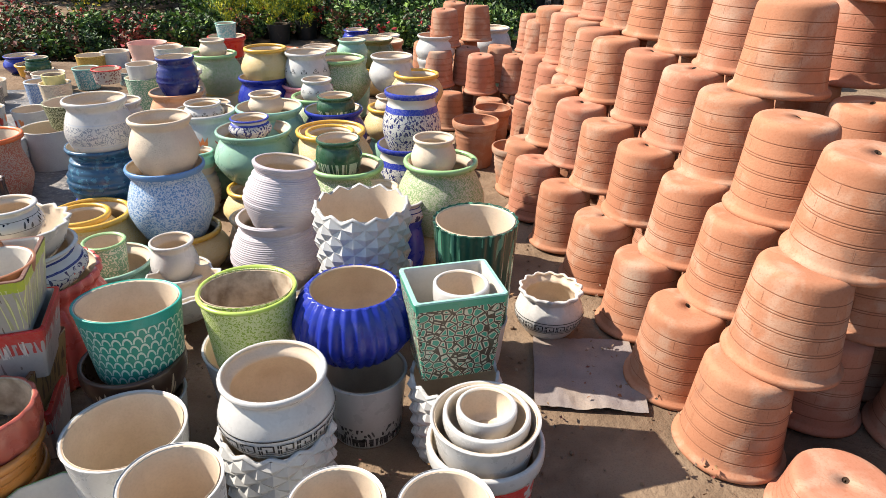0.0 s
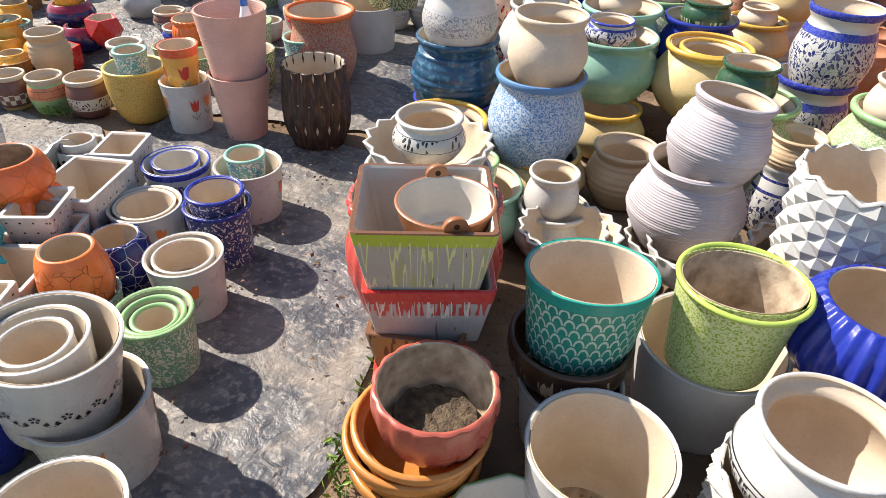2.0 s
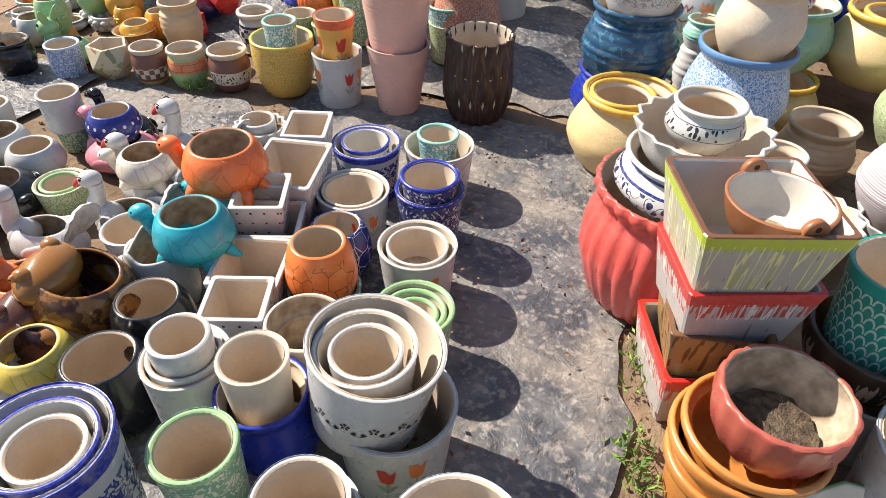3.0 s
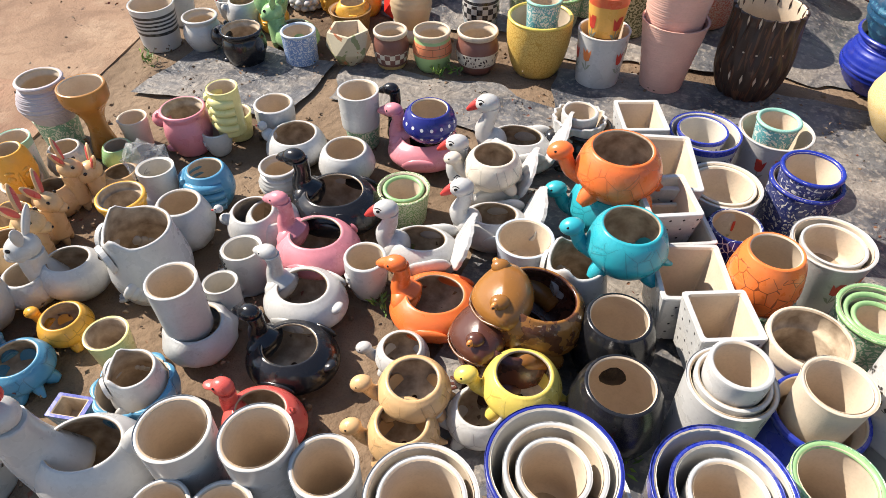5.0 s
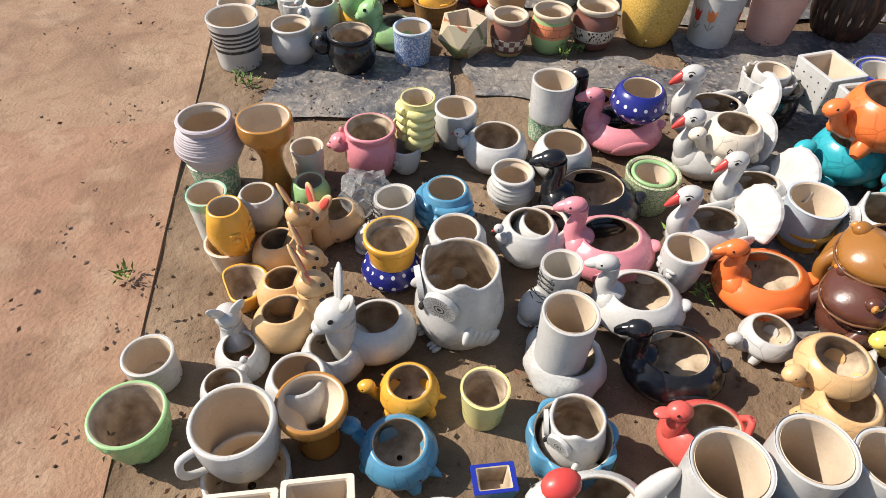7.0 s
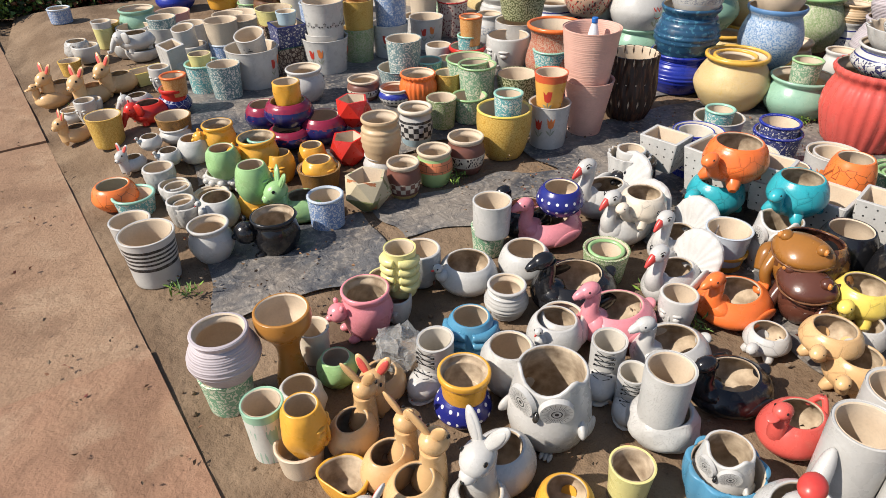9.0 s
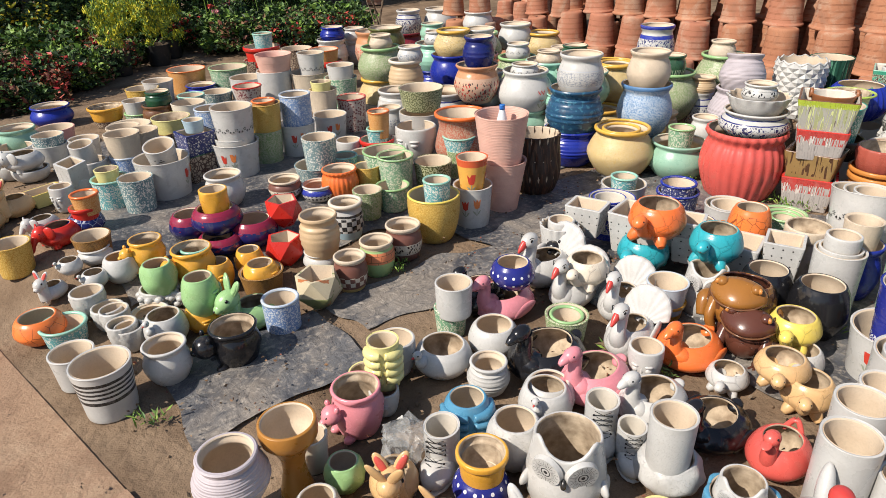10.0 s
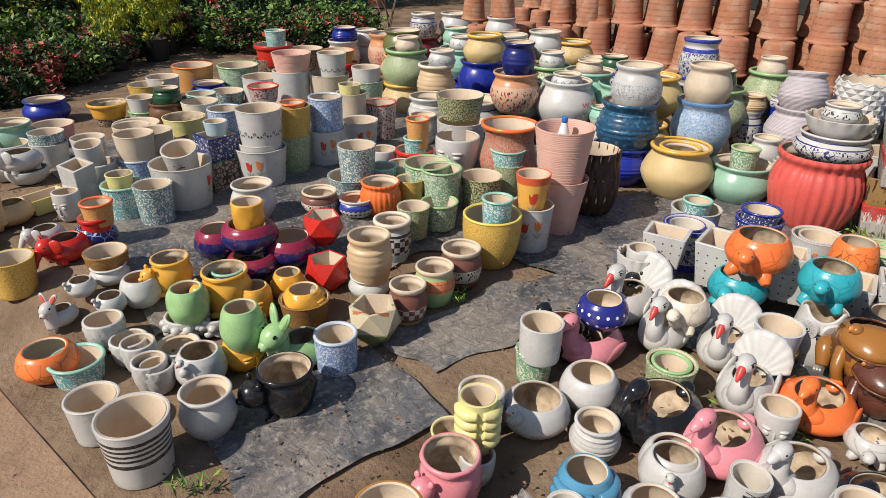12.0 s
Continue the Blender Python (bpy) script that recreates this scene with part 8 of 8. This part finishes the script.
for i in range(10):
    x, y = -1.55 + 0.20 * i, 9.5 + 0.10 * i
    r = random.Random(i)
    ob = leaves("flowering_plant", clumps(40 + i, 8, x, y, 0.4, 0.2, 0.2, 0.25, 0.13, 60), 0.06, ["leaf", "leaf_dark"], "tall flowering plant with pink and white blooms", "plant", seed=50 + i)
    for k in range(5):
        bx, by, bz = x + r.uniform(-0.25, 0.25), y + r.uniform(-0.25, 0.25), r.uniform(0.45, 0.85)
        bm = bmesh.new()
        tube(bm, [(bx, by, 0.05), (bx + 0.02, by, bz * 0.5), (bx, by, bz)], [0.006, 0.005, 0.004], 5, 6)
        part("stem", bm, M["leaf_bright"], ob)
        bm = bmesh.new()
        for q in range(14):
            a, t = r.uniform(0, TAU), r.uniform(0.2, 1.2)
            bmesh.ops.create_circle(bm, cap_ends=True, segments=6, radius=0.035,
                                    matrix=pose(bx + 0.035 * math.cos(a), by + 0.035 * math.sin(a), bz + 0.02, r.uniform(-60, 60), r.uniform(-60, 60), math.degrees(a)) @ Matrix.Diagonal((1.0, 0.6, 1, 1)))
        part("bloom", bm, M[("petal_pink", "petal_white", "petal_pink", "petal_white", "petal_red")[(k + i) % 5]], ob, "ruffled bloom")
for i in range(14):
    x, y = -7.2 + 0.42 * (i % 7), 7.4 + 0.9 * (i // 7) + 0.1 * (i % 3)
    leaves("low_bush", clumps(70 + i, 12, x, y, 0.22, 0.28, 0.4, 0.12, 0.17, 110), 0.06, ["leaf_red", "leaf", "leaf_dark", "petal_red"] if i % 2 else ["leaf", "leaf_dark", "leaf_red"],
           "low bedding bush with red-brown leaves", "bush", seed=80 + i)
for i in range(10):
    x, y = -6.6 + 0.8 * i, 11.8 + 0.12 * i
    leaves("bedding_plant", clumps(90 + i, 14, x, y, 0.32, 0.42, 0.4, 0.2, 0.22, 90), 0.08, ["leaf", "leaf_dark", "leaf_dark", "petal_yellow" if i % 4 == 0 else "leaf"], "dense green bedding plant", "plant", seed=110 + i)
for i in range(24):
    # from the fifteenth on: a second row, added to shade the ground below
    x, y = (-9.5 + 1.0 * i, 14.6 - 0.02 * i) if i < 14 else (-9.0 + 1.15 * (i - 14), 13.1)
    t = new("tree")
    tagged(t, "dark shady tree behind the flower beds", "tree", "trees at the back")
    bm = bmesh.new()
    tube(bm, [(x, y, -0.03), (x + 0.05, y, 0.9), (x - 0.06, y, 1.8), (x + 0.1, y, 2.6)], [0.09, 0.07, 0.05, 0.03], 8, 8)
    part("trunk", bm, M["bark"], t)
    cr = leaves("crown", clumps(130 + i, 30, x, y, 1.75, 0.75, 0.6, 1.6, 0.42, 70), 0.18, ["leaf_dark", "leaf_dark", "leaf"], "", "", "", long=3.0, seed=150 + i)
    cr.parent = t
    del_keys = [k for k in ("label", "category", "kind") if k in cr]
    for k in del_keys:
        del cr[k]
for i in range(10):
    pot("nursery", -5 + 0.75 * i, 13.1 + 0.05 * (i % 3), 0, 0.2, 0.32)

# shade net on poles, and the wall that closes the yard
bm = bmesh.new()
n = 60
rows = []
for j, z in enumerate((0.0, 0.7, 1.4, 2.2, 3.0)):
    rows.append([bm.verts.new((2.6 + 14 * i / n, 12.9 + 0.5 * i / n + 0.10 * math.sin(i * 1.1 + j * 0.4) + 0.05 * math.sin(i * 2.7), z)) for i in range(n + 1)])
uvm = bm.loops.layers.uv.new("metre")
uvb = bm.loops.layers.uv.new("band")
for a, b in zip(rows, rows[1:]):
    for i in range(n):
        f = bm.faces.new((a[i], a[i + 1], b[i + 1], b[i]))
        f.smooth = True
        for lp in f.loops:
            lp[uvm].uv = (lp.vert.co.x, lp.vert.co.z)
            lp[uvb].uv = (0.5, 0.5)
tagged(part("shade_net", bm, M["net"], None), "green shade net hung as a fence", "net", "", "structure")
for i in range(5):
    bm = bmesh.new()
    tube(bm, [(3.0 + 3.2 * i, 12.8 + 0.1 * i, -0.05), (3.0 + 3.2 * i, 12.8 + 0.1 * i, 1.5), (3.0 + 3.2 * i, 12.8 + 0.1 * i, 3.1)], [0.03] * 3, 8, 3)
    tagged(part("fence_post", bm, M["pole"], None), "thin metal post holding the shade net", "post", "posts of the net")
bm = bmesh.new()
tube(bm, [(-1.55, 11.3, -0.05), (-1.6, 11.3, 1.2), (-1.66, 11.3, 2.6)], [0.04] * 3, 10, 3)
tagged(part("pole", bm, M["pole"], None), "pale leaning pole among the flowers", "pole")
bm = bmesh.new()
bmesh.ops.create_cube(bm, size=1.0, matrix=pose(9.3, 6.0, 1.4) @ Matrix.Diagonal((0.2, 18.0, 2.8, 1)))
tagged(part("wall_east", bm, M["wall_dark"], None), "weathered dark boundary wall", "wall", "", "structure")


def sapling(x, y, seed, h=1.1, label="thin bare-branched sapling in the earth"):
    r = random.Random(seed)
    ob = None
    for k in range(7):
        bm = bmesh.new()
        a = r.uniform(0, TAU)
        s = r.uniform(0.15, 0.45)
        z0 = 0 if k == 0 else r.uniform(0.2, 0.6) * h
        tube(bm, [(0, 0, z0), (s * 0.4 * math.cos(a), s * 0.4 * math.sin(a), z0 + 0.3 * h), (s * math.cos(a), s * math.sin(a), z0 + r.uniform(0.45, 0.7) * h)],
             [0.016 if k == 0 else 0.009, 0.008, 0.004], 6, 7)
        if ob is None:
            ob = tagged(part("sapling", bm, M["bark"], None), label, "sapling")
        else:
            part("branch", bm, M["bark"], ob)
    return place(ob, x, y, 0)


sapling(0.05, 7.9, 3)
sapling(4.2, 12.3, 5, 1.5)
pl = sapling(2.95, 1.95, 9, 1.25, "potted sapling with broad bright leaves")
lv = leaves("foliage", [(0.2, 0.1, 1.05, 0.28, 22), (-0.2, 0.0, 0.95, 0.26, 18), (0.0, -0.2, 1.2, 0.25, 18)], 0.15, ["leaf_bright"], "", "", "", long=2.2, seed=7)
lv.parent = pl
for k in ("label", "category", "kind"):
    if k in lv:
        del lv[k]
pot("terra_up", 2.95, 1.95, 0, 0.2, 0.2, label="terracotta pot holding a sapling")

# weeds and litter
rng = random.Random(5)
spots = []
for i in range(46):
    y = rng.uniform(1.0, 2.6)
    spots.append((-1.13 + 0.05 * rng.random() - 0.16 * (y - 1.9) * 0.9, y, 0.012, 0.045, 16))
for x, y in ((0.55, 1.55), (0.6, 1.5), (0.52, 1.62), (-4.55, 2.35), (-4.5, 2.3), (-3.2, 2.7), (-3.25, 2.66), (-2.95, 1.35), (-2.98, 1.6), (-4.0, 0.62), (-3.3, 0.8), (-4.6, 1.3), (-4.95, 4.4), (-4.9, 4.5), (-2.2, 1.1), (-2.3, 0.95), (-1.3, 2.75)):
    spots.append((x, y, 0.012, 0.035, 22))
leaves("weeds", spots, 0.034, ["leaf_bright", "leaf"], "small green weeds along the sheet's edge", "weeds", "stuff", long=4.0, up=1.4, seed=3)
spots = [(rng.uniform(-4.6, 1.2), rng.uniform(0.5, 3.0), 0.012, 0.05, 3) for _ in range(900)]
spots += [(path_edge(y) - rng.uniform(0.0, 1.3), y, 0.008, 0.03, 2) for y in [rng.uniform(0.0, 5.5) for _ in range(150)]]
leaves("leaf_litter", spots, 0.017, ["bark", "leaf_red", "soil"], "scattered dry leaf litter on the earth", "litter", "stuff", up=0.1, seed=4)
stones = bmesh.new()
for i in range(2200):
    x, y = rng.uniform(-4.6, 1.6), rng.uniform(0.3, 3.4) if i % 3 else rng.uniform(3.4, 5.5)
    s = rng.uniform(0.003, 0.006 + 0.010 * rng.random() ** 3)
    bmesh.ops.create_icosphere(stones, subdivisions=1, radius=s, matrix=pose(x, y, lift(x, y) + s * 0.3, rng.uniform(0, 90), rng.uniform(0, 90), 0))
tagged(part("pebbles", stones, M["soil"], None), "crumbs of earth and small pebbles", "pebbles", "", "stuff")
